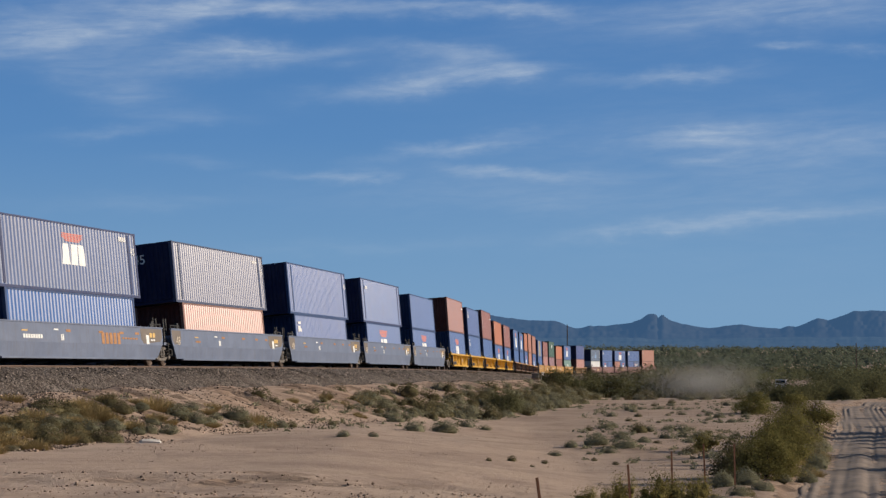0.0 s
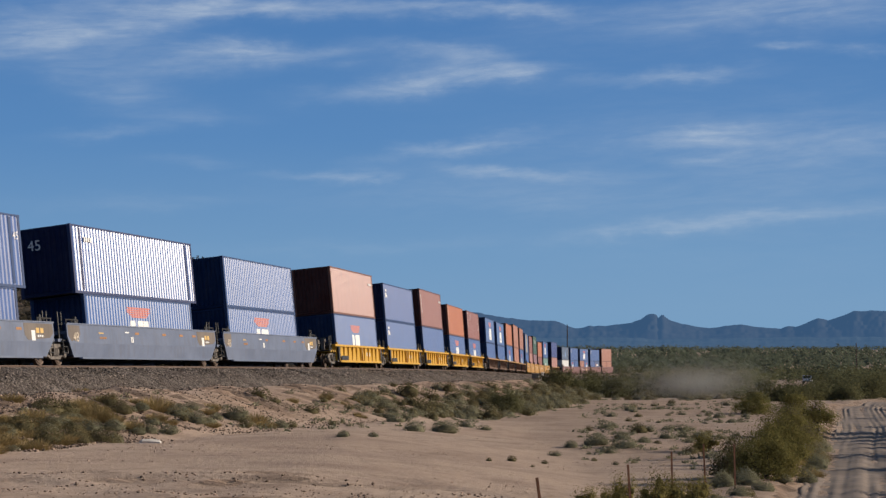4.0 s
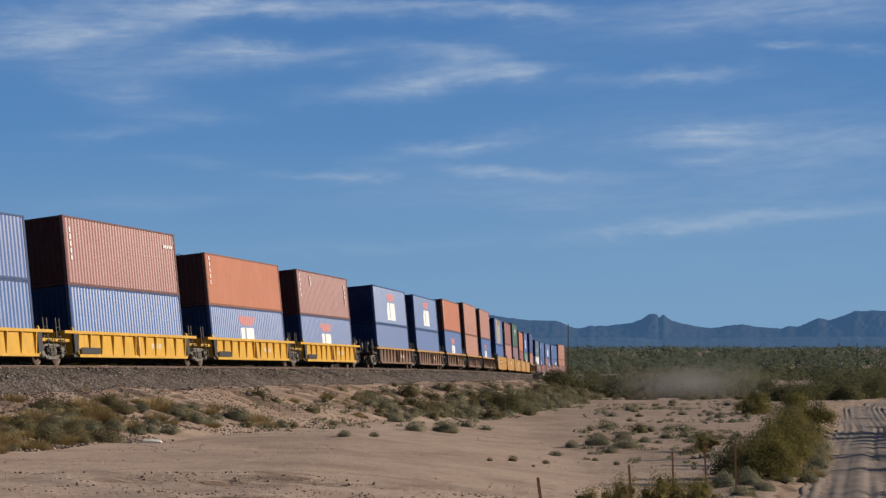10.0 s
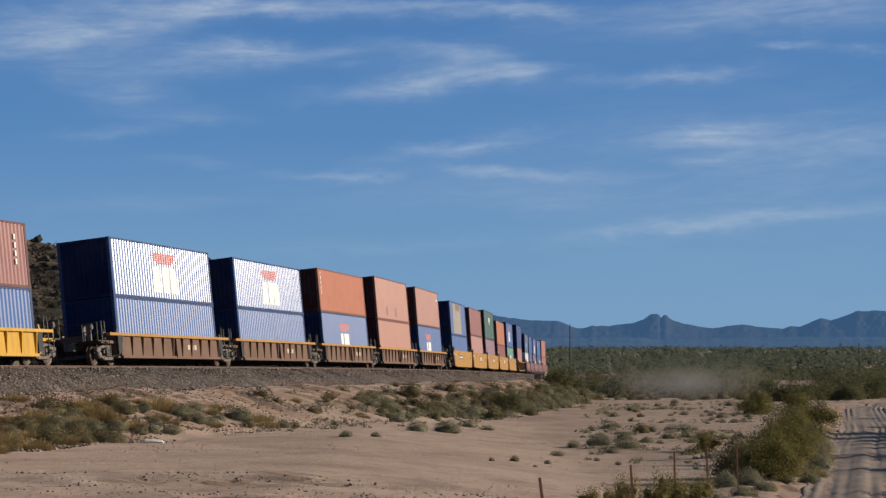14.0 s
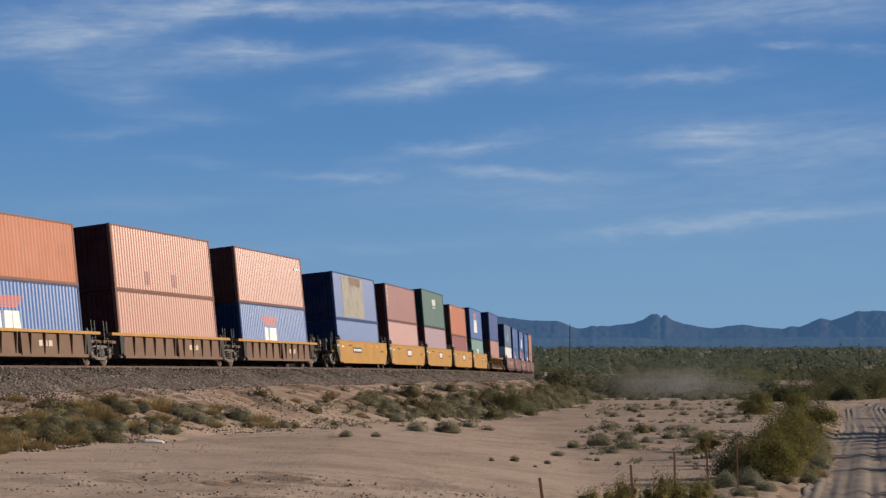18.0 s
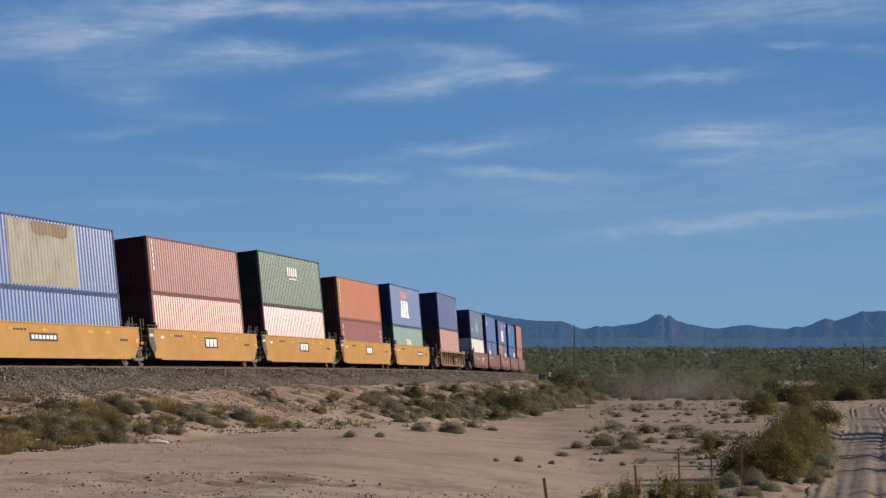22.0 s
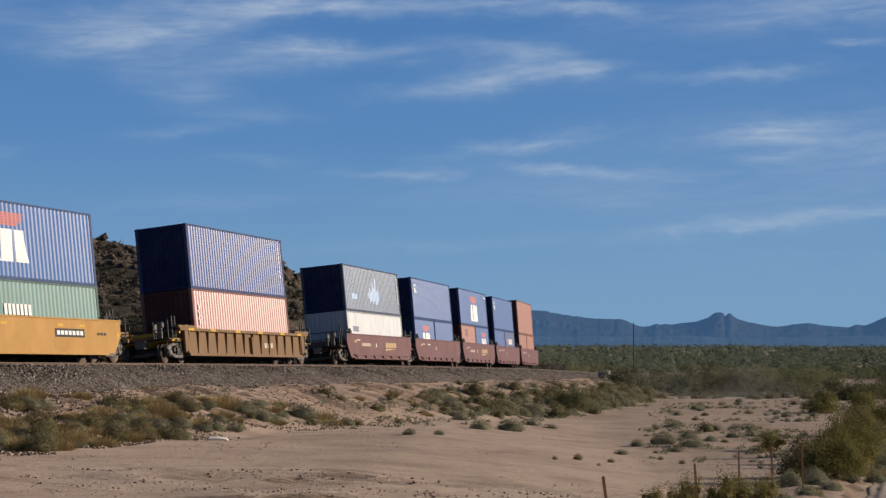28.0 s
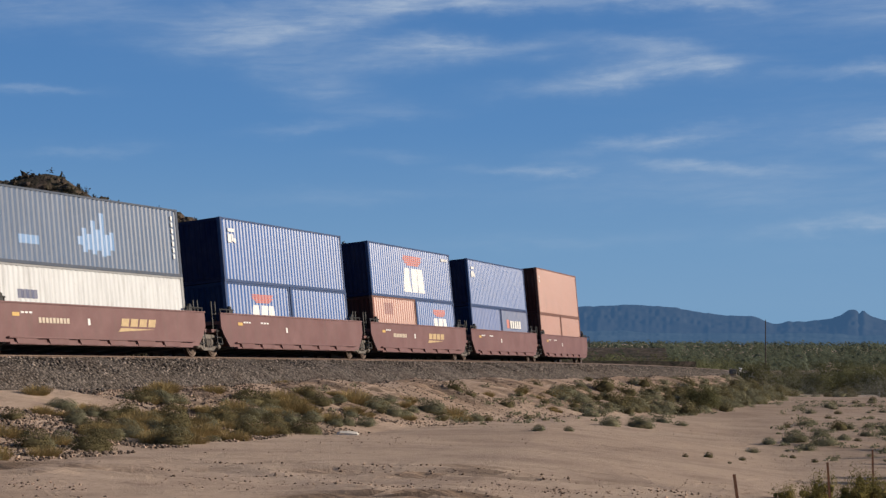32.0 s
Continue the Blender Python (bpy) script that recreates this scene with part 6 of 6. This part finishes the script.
def far_woods():
    """The mesquite flats: thousands of low trees out to the foot of the mountains."""
    def crowd(name, label, n, r0, r1, leaves, size, hgt, power, clear=True, mat="far_green"):
        r = r0 + (r1 - r0) * RNG.random(n) ** power
        a = np.radians(-13 + 34 * RNG.random(n))
        x, y = r * np.sin(a), r * np.cos(a)
        s, off = near_track(x, y)
        keep = (np.abs(off) > 11) & ~((np.abs(x - road_x(y)) < 4.5) & (y < 205)) & (y > 90)
        if clear:
            keep &= (y > 214 - 30 * smooth_noise(x, y, 30.0, 41)) | (x > road_x(y) + 6)
            keep &= (off > 0) | (s > 270)
            keep &= smooth_noise(x, y * 0.6, 24.0, 43) > 0.24
            keep &= ~((np.abs(x - (52.8 + (y - 304) * 0.238)) < 4.5) & (y > 225) & (y < 430))
        x, y = x[keep], y[keep]
        z = ground_z(x, y)
        h = hgt * (0.4 + 1.1 * RNG.random(len(x)) ** 1.6)
        low = (x / y > 0.055) & (x / y < 0.102) & (y < 480)
        h = np.where(low, np.minimum(h, 2.2), h)
        h = np.where((x / y > 0.163) & (x / y < 0.196) & (y < 380), np.minimum(h, 1.1), h)     # cut low to keep the truck in the camera's view
        k = np.repeat(np.arange(len(x)), leaves)
        lump = RNG.normal(size=(len(x), 9, 3)) * np.array((0.46, 0.46, 0.17))
        li = RNG.integers(0, 9, len(k))
        d = RNG.normal(size=(len(k), 3))
        d /= np.linalg.norm(d, axis=1)[:, None]
        p = (lump[k, li] + d * (0.30 * RNG.random((len(k), 1)) ** 0.4) * np.array((1, 1, 0.8)) + np.array((0, 0, 0.45))) * h[k][:, None]
        p[:, 2] = np.maximum(p[:, 2], 0.05)
        v, f = leaf_cloud(p + np.stack([x, y, z], 1)[k], size * np.maximum(h[k], 2.2), out=0.35 * d + 0.25 * lump[k, li] / np.array((0.46, 0.46, 0.17)) + np.array((0.35, -0.15, 0.6)), loose=0.15)
        tagged(fast_mesh(name, v, f, M[mat]), label, "trees", kind="stuff")
    crowd("mesquite_woods", "dense grey-green mesquite trees across the desert flat", 2700, 150, 345, 300, 0.0195, 3.1, 0.8)
    crowd("middle_woods", "grey-green mesquite trees farther across the flat", 2600, 320, 560, 110, 0.034, 3.4, 0.9)
    crowd("far_woods", "distant low mesquite trees fading to the horizon", 5600, 480, 1500, 44, 0.066, 4.2, 1.15, False, "haze_tint_green")
    crowd("horizon_woods", "dark band of trees at the horizon", 5200, 1400, 4200, 20, 0.105, 6.5, 1.3, False, "haze_tint_green")


far_woods()


def far_bank_scrub():
    """Dark brush along the foot of the hill, beyond the rails, added to stand for the bank's shade."""
    n = 900
    s = -60 + 130 * RNG.random(n)
    off = -8.0 - 12.0 * RNG.random(n)
    x = np.interp(s, SG, TX) + off * np.cos(np.interp(s, SG, HEAD))
    y = np.interp(s, SG, TY) - off * np.sin(np.interp(s, SG, HEAD))
    c = np.stack([x, y, ground_z(x, y)], 1)
    w = 0.7 + 0.9 * RNG.random(n)
    k = np.repeat(np.arange(n), 110)
    d = RNG.normal(size=(len(k), 3))
    d /= np.linalg.norm(d, axis=1)[:, None]
    q = d * (0.4 + 0.6 * RNG.random((len(k), 1))) * np.array((0.7, 0.7, 0.75))
    q[:, 2] = np.abs(q[:, 2]) * 1.1
    v, f = leaf_cloud(c[k] + q * w[k][:, None], 0.07 * w[k], out=d)
    tagged(fast_mesh("far_bank_scrub", v, f, M["hill_brush"]), "dark scrub added in place of shade on the bank below the hill", "scrub", kind="stuff")


far_bank_scrub()
for x, y, h, w in ((13.6, 210.0, 1.9, 3.6), (16.8, 224.0, 2.6, 4.6), (19.4, 216.0, 2.5, 4.8), (22.4, 226.0, 2.8, 5.0), (24.6, 212.0, 2.5, 4.8), (11.8, 206.0, 1.5, 3.0), (28.6, 222.0, 2.9, 5.0), (31.0, 216.0, 2.3, 4.6), (33.4, 226.0, 2.8, 5.0), (36.2, 219.0, 2.0, 4.2), (15.8, 214.0, 2.3, 4.2), (17.6, 219.0, 2.6, 4.6), (18.6, 209.0, 2.2, 4.4), (20.5, 222.0, 2.9, 5.0), (21.6, 211.0, 2.6, 4.6), (23.4, 218.0, 3.0, 5.2), (25.4, 224.0, 3.2, 5.0), (26.8, 214.0, 2.4, 4.2)):
    tree("thicket_tree", "low dark mesquite thicket at the wash", x, y, h * 1.22, w, "mesquite", 4200, 0.05, 60)


def build_road():
    """The graded dirt road with its wheel ruts."""
    M["road"] = plain("graded_dirt", (0.245, 0.195, 0.160), 0.95, 0, 0.22, 1.2)
    ys = np.concatenate([np.arange(-60, 30, 5.0), np.arange(30, 170, 0.35), np.arange(170, 212, 3.0)])
    n = 111
    us = np.linspace(-3.1, 3.1, n)
    xx = road_x(ys)[:, None] + us[None] * 1.0
    yy = np.repeat(ys[:, None], n, 1)
    z = np.array(ground_z(xx, yy)).reshape(xx.shape) + 0.03
    worn = 0.5 + smooth_noise(xx * 0.3, yy * 0.1, 1.1, 51)
    z = z + (0.050 * (smooth_noise(us[None] + 0 * yy, yy * 0.004, 0.30, 54) - 0.5) + 0.075 * (smooth_noise(us[None] + 0 * yy, yy * 0.006, 0.17, 55) - 0.5)) * worn + 0.035 * (smooth_noise(xx, yy * 0.5, 0.28, 56) - 0.5) + 0.02 * (smooth_noise(xx, yy, 0.9, 57) - 0.5) + 0.006 * np.sin(yy * 5.2 + 4 * smooth_noise(xx, yy, 3, 52))
    z = z - 0.22 * np.clip((np.abs(us)[None] - 2.68 - 0.4 * smooth_noise(xx * 0.2, yy, 1.7, 58)) / 0.35, 0, 1)       # its edges run out under the sand
    i = np.arange(xx.size).reshape(xx.shape)
    q = np.stack([i[:-1, :-1], i[:-1, 1:], i[1:, 1:], i[1:, :-1]], -1).reshape(-1, 4)
    ob = fast_mesh("road", np.stack([xx, yy, z], -1).reshape(-1, 3), q, M["road"])
    ob.data.polygons.foreach_set("use_smooth", [True] * len(ob.data.polygons))
    tagged(ob, "pale rutted dirt road through the brush", "road", kind="structure")


build_road()


def build_mountains():
    """Two ranges closing the plain: the far blue one, with a twin peak."""
    # the haze before the ranges is a steady blue glow of their rock
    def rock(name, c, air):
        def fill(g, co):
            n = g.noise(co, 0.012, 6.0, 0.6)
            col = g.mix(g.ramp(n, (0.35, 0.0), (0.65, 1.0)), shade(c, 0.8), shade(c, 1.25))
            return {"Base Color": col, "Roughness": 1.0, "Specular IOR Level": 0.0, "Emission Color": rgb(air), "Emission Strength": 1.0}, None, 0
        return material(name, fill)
    M["range"] = rock("haze_glow_mountain", (0.028, 0.030, 0.030), (0.037, 0.087, 0.176))
    M["low_range"] = rock("haze_glow_foothill", (0.036, 0.046, 0.05), (0.040, 0.090, 0.174))
    ridge = [(-22, 30), (-14, 42), (-8, 50), (-4, 54), (-2.2, 52), (-1.2, 54.5), (-0.1, 57.5), (1.1, 52), (1.7, 45), (2.5, 39), (3.3, 38), (3.6, 31), (3.95, 24), (4.3, 29), (4.8, 29), (5.4, 33), (5.8, 39.5), (5.94, 45.5), (6.0, 48.8), (6.05, 50), (6.22, 50), (6.28, 48),
             (6.32, 43.5), (6.36, 45.5), (6.40, 48.5), (6.47, 48.5), (6.53, 44), (6.62, 40.5), (6.75, 37), (7.0, 33), (7.4, 28), (7.8, 24), (8.2, 29), (8.7, 31), (9.2, 27), (9.85, 24), (10.05, 29), (10.3, 27), (10.6, 34), (10.9, 42), (11.2, 38),
             (11.6, 46), (11.9, 54), (12.4, 55), (13.5, 52), (15, 60), (18, 48), (24, 30)]
    ra, rh = np.array([q[0] for q in ridge]), np.array([q[1] for q in ridge])
    az = np.arange(-22, 24, 0.04)

    def crease(size, seed, shift=0.0):
        return 1 - np.abs(2 * smooth_noise(az + shift, az * 0, size, seed) - 1)
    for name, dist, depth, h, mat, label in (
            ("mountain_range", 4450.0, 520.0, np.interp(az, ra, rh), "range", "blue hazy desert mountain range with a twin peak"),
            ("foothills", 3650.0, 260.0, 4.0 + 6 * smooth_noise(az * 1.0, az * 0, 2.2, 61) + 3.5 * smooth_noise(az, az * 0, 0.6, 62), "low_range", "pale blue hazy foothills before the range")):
        rows = 34
        P = []
        hh = dist * (h + 1.6 * (smooth_noise(az, az * 0, 0.16, 64) - 0.5) + 1.0 * (smooth_noise(az, az * 0, 0.06, 67) - 0.5)) / 3450.0
        for j in range(rows):
            k = j / (rows - 1)
            d = dist - depth * (1 - k)
            # spurs run down from the crest, with gullies between them that wander sideways
            way = 0.5 * (1 - k) * (smooth_noise(az, az * 0, 1.4, 68) - 0.5)
            spur = 0.7 * crease(1.25, 65, way) + 0.3 * crease(0.5, 66, way * 1.6)
            rough = (smooth_noise(az * 30, np.full(len(az), k * 26.0), 3.0, 63) - 0.5) * 0.12 * np.sin(np.pi * k)
            z = -13 + (hh + 13) * np.clip(k ** (1.2 - 0.5 * spur) + rough * k, 0, 1.0)
            P.append(np.stack([d * np.sin(np.radians(az)), d * np.cos(np.radians(az)), z], 1))
        P.append(np.stack([(dist + 250) * np.sin(np.radians(az)), (dist + 250) * np.cos(np.radians(az)), np.full(len(az), -20.0)], 1))
        P = np.array(P)
        i = np.arange(P.shape[0] * P.shape[1]).reshape(P.shape[:2])
        q = np.stack([i[:-1, :-1], i[:-1, 1:], i[1:, 1:], i[1:, :-1]], -1).reshape(-1, 4)
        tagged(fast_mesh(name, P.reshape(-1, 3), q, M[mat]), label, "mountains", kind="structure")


build_mountains()


def build_hill():
    """The rocky hill behind the line at the south end."""
    def fill(g, co):
        a = g.noise(co, 0.16, 6.0, 0.65)
        b = g.noise(co, 0.9, 5.0, 0.7)
        col = g.mix(g.ramp(a, (0.35, 0.0), (0.65, 1.0)), (0.046, 0.040, 0.034, 1), (0.205, 0.150, 0.118, 1))
        col = g.mix(g.math("MULTIPLY", g.ramp(b, (0.42, 0.0), (0.56, 1.0)), 0.85), col, (0.042, 0.042, 0.030, 1))
        return {"Base Color": col, "Roughness": 0.95, "Specular IOR Level": 0.1}, g.math("ADD", g.math("MULTIPLY", a, 2.0), b), 0.9
    M["hill"] = material("dark_rock", fill)
    ridge_a = np.array([-40, -30, -22, -17.8, -16.7, -15.8, -14.9, -13.7, -12.5, -11.7, -10.5, -9.2, -8.4, -7.5, -6.4, -5.0, -3.5, -2.5])
    ridge_e = np.array([2.0, 3.3, 4.2, 4.42, 4.2, 3.95, 3.6, 3.25, 2.8, 2.65, 2.5, 2.5, 2.55, 2.2, 1.75, 1.0, 0.2, -1.3])
    top = 400.0

    def hill_z(x, y):
        r, a = np.hypot(x, y), np.degrees(np.arctan2(x, y))
        crest = top * np.tan(np.radians(np.interp(a, ridge_a, ridge_e))) - 0.8
        g = -3.0
        k = np.clip((r - 255) / (top - 255), 0, 1.0)
        fall = np.clip((r - top) / 160, 0, 1)
        base = g + (crest - g) * (k ** 0.9) * (1 - fall * fall * (3 - 2 * fall))
        rough = 0
        for i, (sz, amp) in enumerate(((30, 7.0), (12, 4.2), (4.5, 2.0), (1.9, 0.9))):
            q = smooth_noise(x, y, sz, 70 + i)
            rough = rough + (1 - np.abs(2 * q - 1) - 0.55) * amp
        return base + rough * np.interp(k, (0, 0.55, 0.85), (0.3, 0.4, 1.0)) * np.clip(k * 4, 0, 1) * np.clip((crest - g) / 14, 0, 1) * (1 - fall) * np.clip((1 - k) * 7, 0.5, 1.0) - np.where(k <= 0, 1.5, 0)
    gx, gy = np.arange(-330, 8, 1.5), np.arange(205, 560, 1.9)
    xx, yy = np.meshgrid(gx, gy)
    z = hill_z(xx, yy)
    i = np.arange(xx.size).reshape(xx.shape)
    r = np.hypot(xx, yy)
    q = np.stack([i[:-1, :-1], i[:-1, 1:], i[1:, 1:], i[1:, :-1]], -1).reshape(-1, 4)
    ok = (r.ravel()[q] > 250).all(1) & (r.ravel()[q] < 570).all(1)
    ob = fast_mesh("rocky_hill", np.stack([xx, yy, z], -1).reshape(-1, 3), q[ok], M["hill"])
    tagged(ob, "dark brown rocky hill dotted with scrub", "hill", kind="structure")
    # boulders and scrub on its face
    n = 3600
    a, rr = np.radians(-24 + 20 * RNG.random(n)), 300 + 112 * RNG.random(n) ** 0.4
    x, y = rr * np.sin(a), rr * np.cos(a)
    x, y = x * 0.965, y * 0.965
    stones("hill_boulders", "brown boulders and outcrops over the hillside", np.stack([x, y, hill_z(x, y)], 1), 0.35 + 1.1 * RNG.random(n) ** 3, M["hill"], category="boulders")
    n = 1500
    a, rr = np.radians(-24 + 20 * RNG.random(n)), 262 + 128 * RNG.random(n)
    x, y = rr * np.sin(a), rr * np.cos(a)
    c = np.stack([x, y, hill_z(x, y) + 0.3], 1)
    k = np.repeat(np.arange(n), 26)
    w = 0.35 + 0.5 * RNG.random(n)
    v, f = leaf_cloud(c[k] + RNG.normal(size=(len(k), 3)) * 0.45 * w[k][:, None], 0.14 * np.ones(len(k)))
    tagged(fast_mesh("hill_scrub", v, f, M["hill_brush"]), "dry scrub bushes scattered over the hillside", "scrub", kind="stuff")
    for a, hgt in ((-17.1, 1.6), (-15.2, 1.3), (-14.7, 1.0), (-13.9, 1.1)):
        x, y = 398 * math.sin(radians(a)), 398 * math.cos(radians(a))
        z = float(hill_z(np.array([x]), np.array([y]))[0])
        root = thing("saguaro_cactus", "small dark saguaro cactus on the hilltop", "cactus", "hilltop cacti", m=Matrix.Translation((x, y, z - 0.2)))
        part("stem", Shape().tube((0, 0, 0), (0, 0, hgt + 0.2), 0.2, 0.15, 8).tube((0, 0, hgt + 0.2), (0, 0, hgt + 0.35), 0.15, 0.05, 8), M["mesquite"], root)


build_hill()


# ---- things along the line and the road ----
def fence_post(x, y, lean_x, lean_y, h=1.05):
    z = float(ground_z([x], [y])[0])
    root = thing("fence_post", "rusty leaning steel fence post in dry brush", "fence post", "fence posts", m=pose(x, y, z - 0.15, lean_x, lean_y, 20))
    part("post", Shape().box(-0.022, 0.022, -0.004, 0.004, 0, h + 0.15).box(-0.004, 0.004, 0, 0.03, 0, h + 0.15), M["rust"], root)
    sh = Shape()
    for i in range(8):
        sh.box(-0.012, 0.012, 0.03, 0.038, 0.3 + i * 0.1, 0.32 + i * 0.1)
    part("studs", sh, M["rust"], root)
    return root


for x, y, ax, ay in ((1.55, 28.8, 2, -9), (3.577, 36.9, 0, -4), (5.246, 44.6, 0, -1), (6.484, 48.2, 0, -2.5), (6.93, 46.3, 0, -1), (18.1, 95.0, 0, -6)):
    fence_post(x, y, ax, ay)


def utility_pole(x, y, h):
    z = float(ground_z([x], [y])[0])
    root = thing("utility_pole", "slender dark wooden pole beside the track", "pole", m=Matrix.Translation((x, y, z - 0.3)))
    part("mast", Shape().tube((0, 0, 0), (0, 0, h + 0.3), 0.17, 0.11, 10), M["pole"], root)
    part("top_cap", Shape().tube((0, 0, h + 0.3), (0, 0, h + 0.42), 0.13, 0.03, 10), M["pole"], root)


utility_pole(29.5, 460.0, 12.6)
utility_pole(98.0, 462.0, 9.0)


CABINET_S = 170.0


def relay_box():
    m = on_track(CABINET_S) @ Matrix.Translation((0, -4.6, 0))
    p = m.translation
    root = thing("relay_cabinet", "dark grey steel signal cabinet beside the track", "cabinet", m=pose(p.x, p.y, p.z - 0.95, 0, 0, 80))
    part("body", Shape().box(-0.3, 0.3, -0.4, 0.4, 0.1, 0.6), plain("cabinet_grey", (0.10, 0.105, 0.11), 0.6), root)
    part("roof", Shape().slab([(-0.36, 0.6), (0.36, 0.6), (0, 0.68)], -0.44, 0.44), M["truck"], root)
    part("base", Shape().box(-0.35, 0.35, -0.45, 0.45, -0.4, 0.1), M["pebble"], root)
    for sg in (-1, 1):
        part("door", Shape().box(0.3, 0.32, sg * 0.2 - 0.18, sg * 0.2 + 0.18, 0.15, 0.56), M["truck"], root)
    p = (on_track(CABINET_S + 2.0) @ Matrix.Translation((0, -5.3, 0))).translation
    root = thing("track_marker", "short white marker post beside the track", "marker", m=pose(p.x, p.y, p.z - 0.9, 0, 6, 30))
    part("post", Shape().box(-0.16, 0.16, -0.05, 0.05, -0.3, 0.62), M["white"], root)
    part("cap", Shape().box(-0.2, 0.2, -0.07, 0.07, 0.62, 0.70), M["white"], root)
    x, y = 7.7, 330.0
    root = thing("track_marker", "slim dark marker post with a white tip", "marker", m=Matrix.Translation((x, y, float(ground_z([x], [y])[0]))))
    part("post", Shape().tube((0, 0, -0.3), (0, 0, 1.6), 0.09, 0.08, 8), M["pole"], root)
    part("cap", Shape().tube((0, 0, 1.6), (0, 0, 2.0), 0.12, 0.10, 8), M["white"], root)


relay_box()


def white_rubble():
    x, y = -9.2, 61.6
    z = float(ground_z([x], [y])[0])
    root = thing("pale_slab", "broken pale concrete slab lying in the sand", "slab", m=pose(x, y, z + 0.07, 10, -4, 8))
    part("slab", Shape().slab([(-0.34, 0.0), (0.0, -0.07), (0.36, -0.06), (0.30, 0.0), (0.02, 0.055), (-0.24, 0.07)], -0.17, 0.17), plain("pale_concrete", (0.62, 0.58, 0.53), 0.9, 0, 0.12), root)


white_rubble()


def pickup():
    """A white sport utility truck driving off on the dirt track, seen from behind."""
    white = plain("white_car_paint", (0.72, 0.73, 0.74), 0.35, 0, 0.05)
    glass = plain("dark_car_glass", (0.012, 0.014, 0.018), 0.12)
    root = thing("utility_truck", "dusty white utility truck on the dirt track", "truck")
    part("body", Shape().slab([(-2.4, 0.45), (2.4, 0.45), (2.45, 0.75), (2.35, 1.0), (1.2, 1.1), (-2.4, 1.12), (-2.48, 0.8)], -0.92, 0.92), white, root)
    part("cabin", Shape().slab([(-2.3, 1.12), (1.1, 1.1), (0.45, 1.72), (-2.1, 1.76)], -0.84, 0.84), white, root)
    part("rear_window", Shape().slab([(-2.32, 1.2), (-2.29, 1.2), (-2.13, 1.66), (-2.16, 1.66)], -0.72, 0.72), glass, root)
    for sg in (-1, 1):
        part("side_window", Shape().slab([(-2.0, 1.18), (0.85, 1.16), (0.38, 1.62), (-1.9, 1.66)], *sorted((sg * 0.845, sg * 0.852))), glass, root)
        part("tail_light", Shape().box(-2.47, -2.42, *sorted((sg * 0.74, sg * 0.9)), 0.85, 1.08), M["red"], root)
        for x in (-1.5, 1.5):
            part("wheel", Shape().turned(sg * 0.82 - 0.11, [(0, 0.25), (0.0, 0.36), (0.03, 0.38), (0.19, 0.38), (0.22, 0.36), (0.22, 0.25)], x, 0.38, 16), M["black"], root)
    part("bumper", Shape().box(-2.58, -2.44, -0.88, 0.88, 0.48, 0.66), M["truck"], root)
    rows = []
    for t in (0, 1, 2, 3, 4, 6, 8, 12, 16, 20, 24, 28, 32):
        x, y = 52.8 + 4.76 * t, 304.0 + 20.0 * t
        rows.append((t, pose(x, y, float(ground_z([x], [y])[0]) + 0.02, 0, 0, math.degrees(math.atan2(20.0, 4.76)))))
    return root, rows


TRUCK, TRUCK_ROWS = pickup()


def dust():
    """Thin dust hanging over the track: clouds of tiny drifting flecks."""
    fleck = leaf_mat("hanging_dust", (0.60, 0.60, 0.59), (0.68, 0.68, 0.67), 0.0, 0.2, 0.9)
    out = []
    for label, cx, cy, n, count, spread, lift in (("pale grey dust cloud hanging over the brush", 25.0, 187.0, 16, 9500, (2.1, 2.2, 0.8), 1.2), ("thin pale dust trail behind the truck", 39.0, 250.0, 6, 3000, (3.0, 9.0, 0.4), 0.6)):
        z = float(ground_z([cx], [cy])[0])
        root = thing("dust_cloud", label, "dust", m=Matrix.Translation((cx, cy, z)))
        for i in range(n):
            q = RNG.normal(size=3) * np.array(spread)
            r = RNG.uniform(0.8, 1.6)
            p = RNG.normal(size=(count, 3)) * np.array((1.7, 1.3, 0.75)) * r + np.array((q[0], q[1], abs(q[2]) + lift))
            p = p[p[:, 2] > -0.2]
            v, f = leaf_cloud(p, 0.0088, 0.0, 1.0)
            ob = fast_mesh("puff", v, f, fleck)
            ob.parent = root
            out.append((ob, q, (14.0 + 18.0 * RNG.random()) if n > 6 else 1.0 + 3.0 * RNG.random()))
    return out


PUFFS = dust()


def motions():
    """All that moves: the train rolls down the line at a steady speed, the truck drives off, its dust drifts and settles."""
    for ob, s, half, m in ROLLING:
        walk(ob, [(t, on_track(s - SPEED * t, half * 0.85) @ m) for t in range(0, 33)])
    walk(TRUCK, TRUCK_ROWS)
    for puff, at, wait in PUFFS:                 # puffs drift apart, thin out and sink to the ground one after the other
        walk(puff, [(t, Matrix.Translation((at[0] * 0.045 * t - 0.16 * t, at[1] * 0.06 * t, -2.6 * min(1.0, max(0.0, (t - wait) / 9.0)) - 0.012 * t))) for t in (0, 3, 6, 9, 12, 15, 18, 21, 24, 28, 32)])


motions()
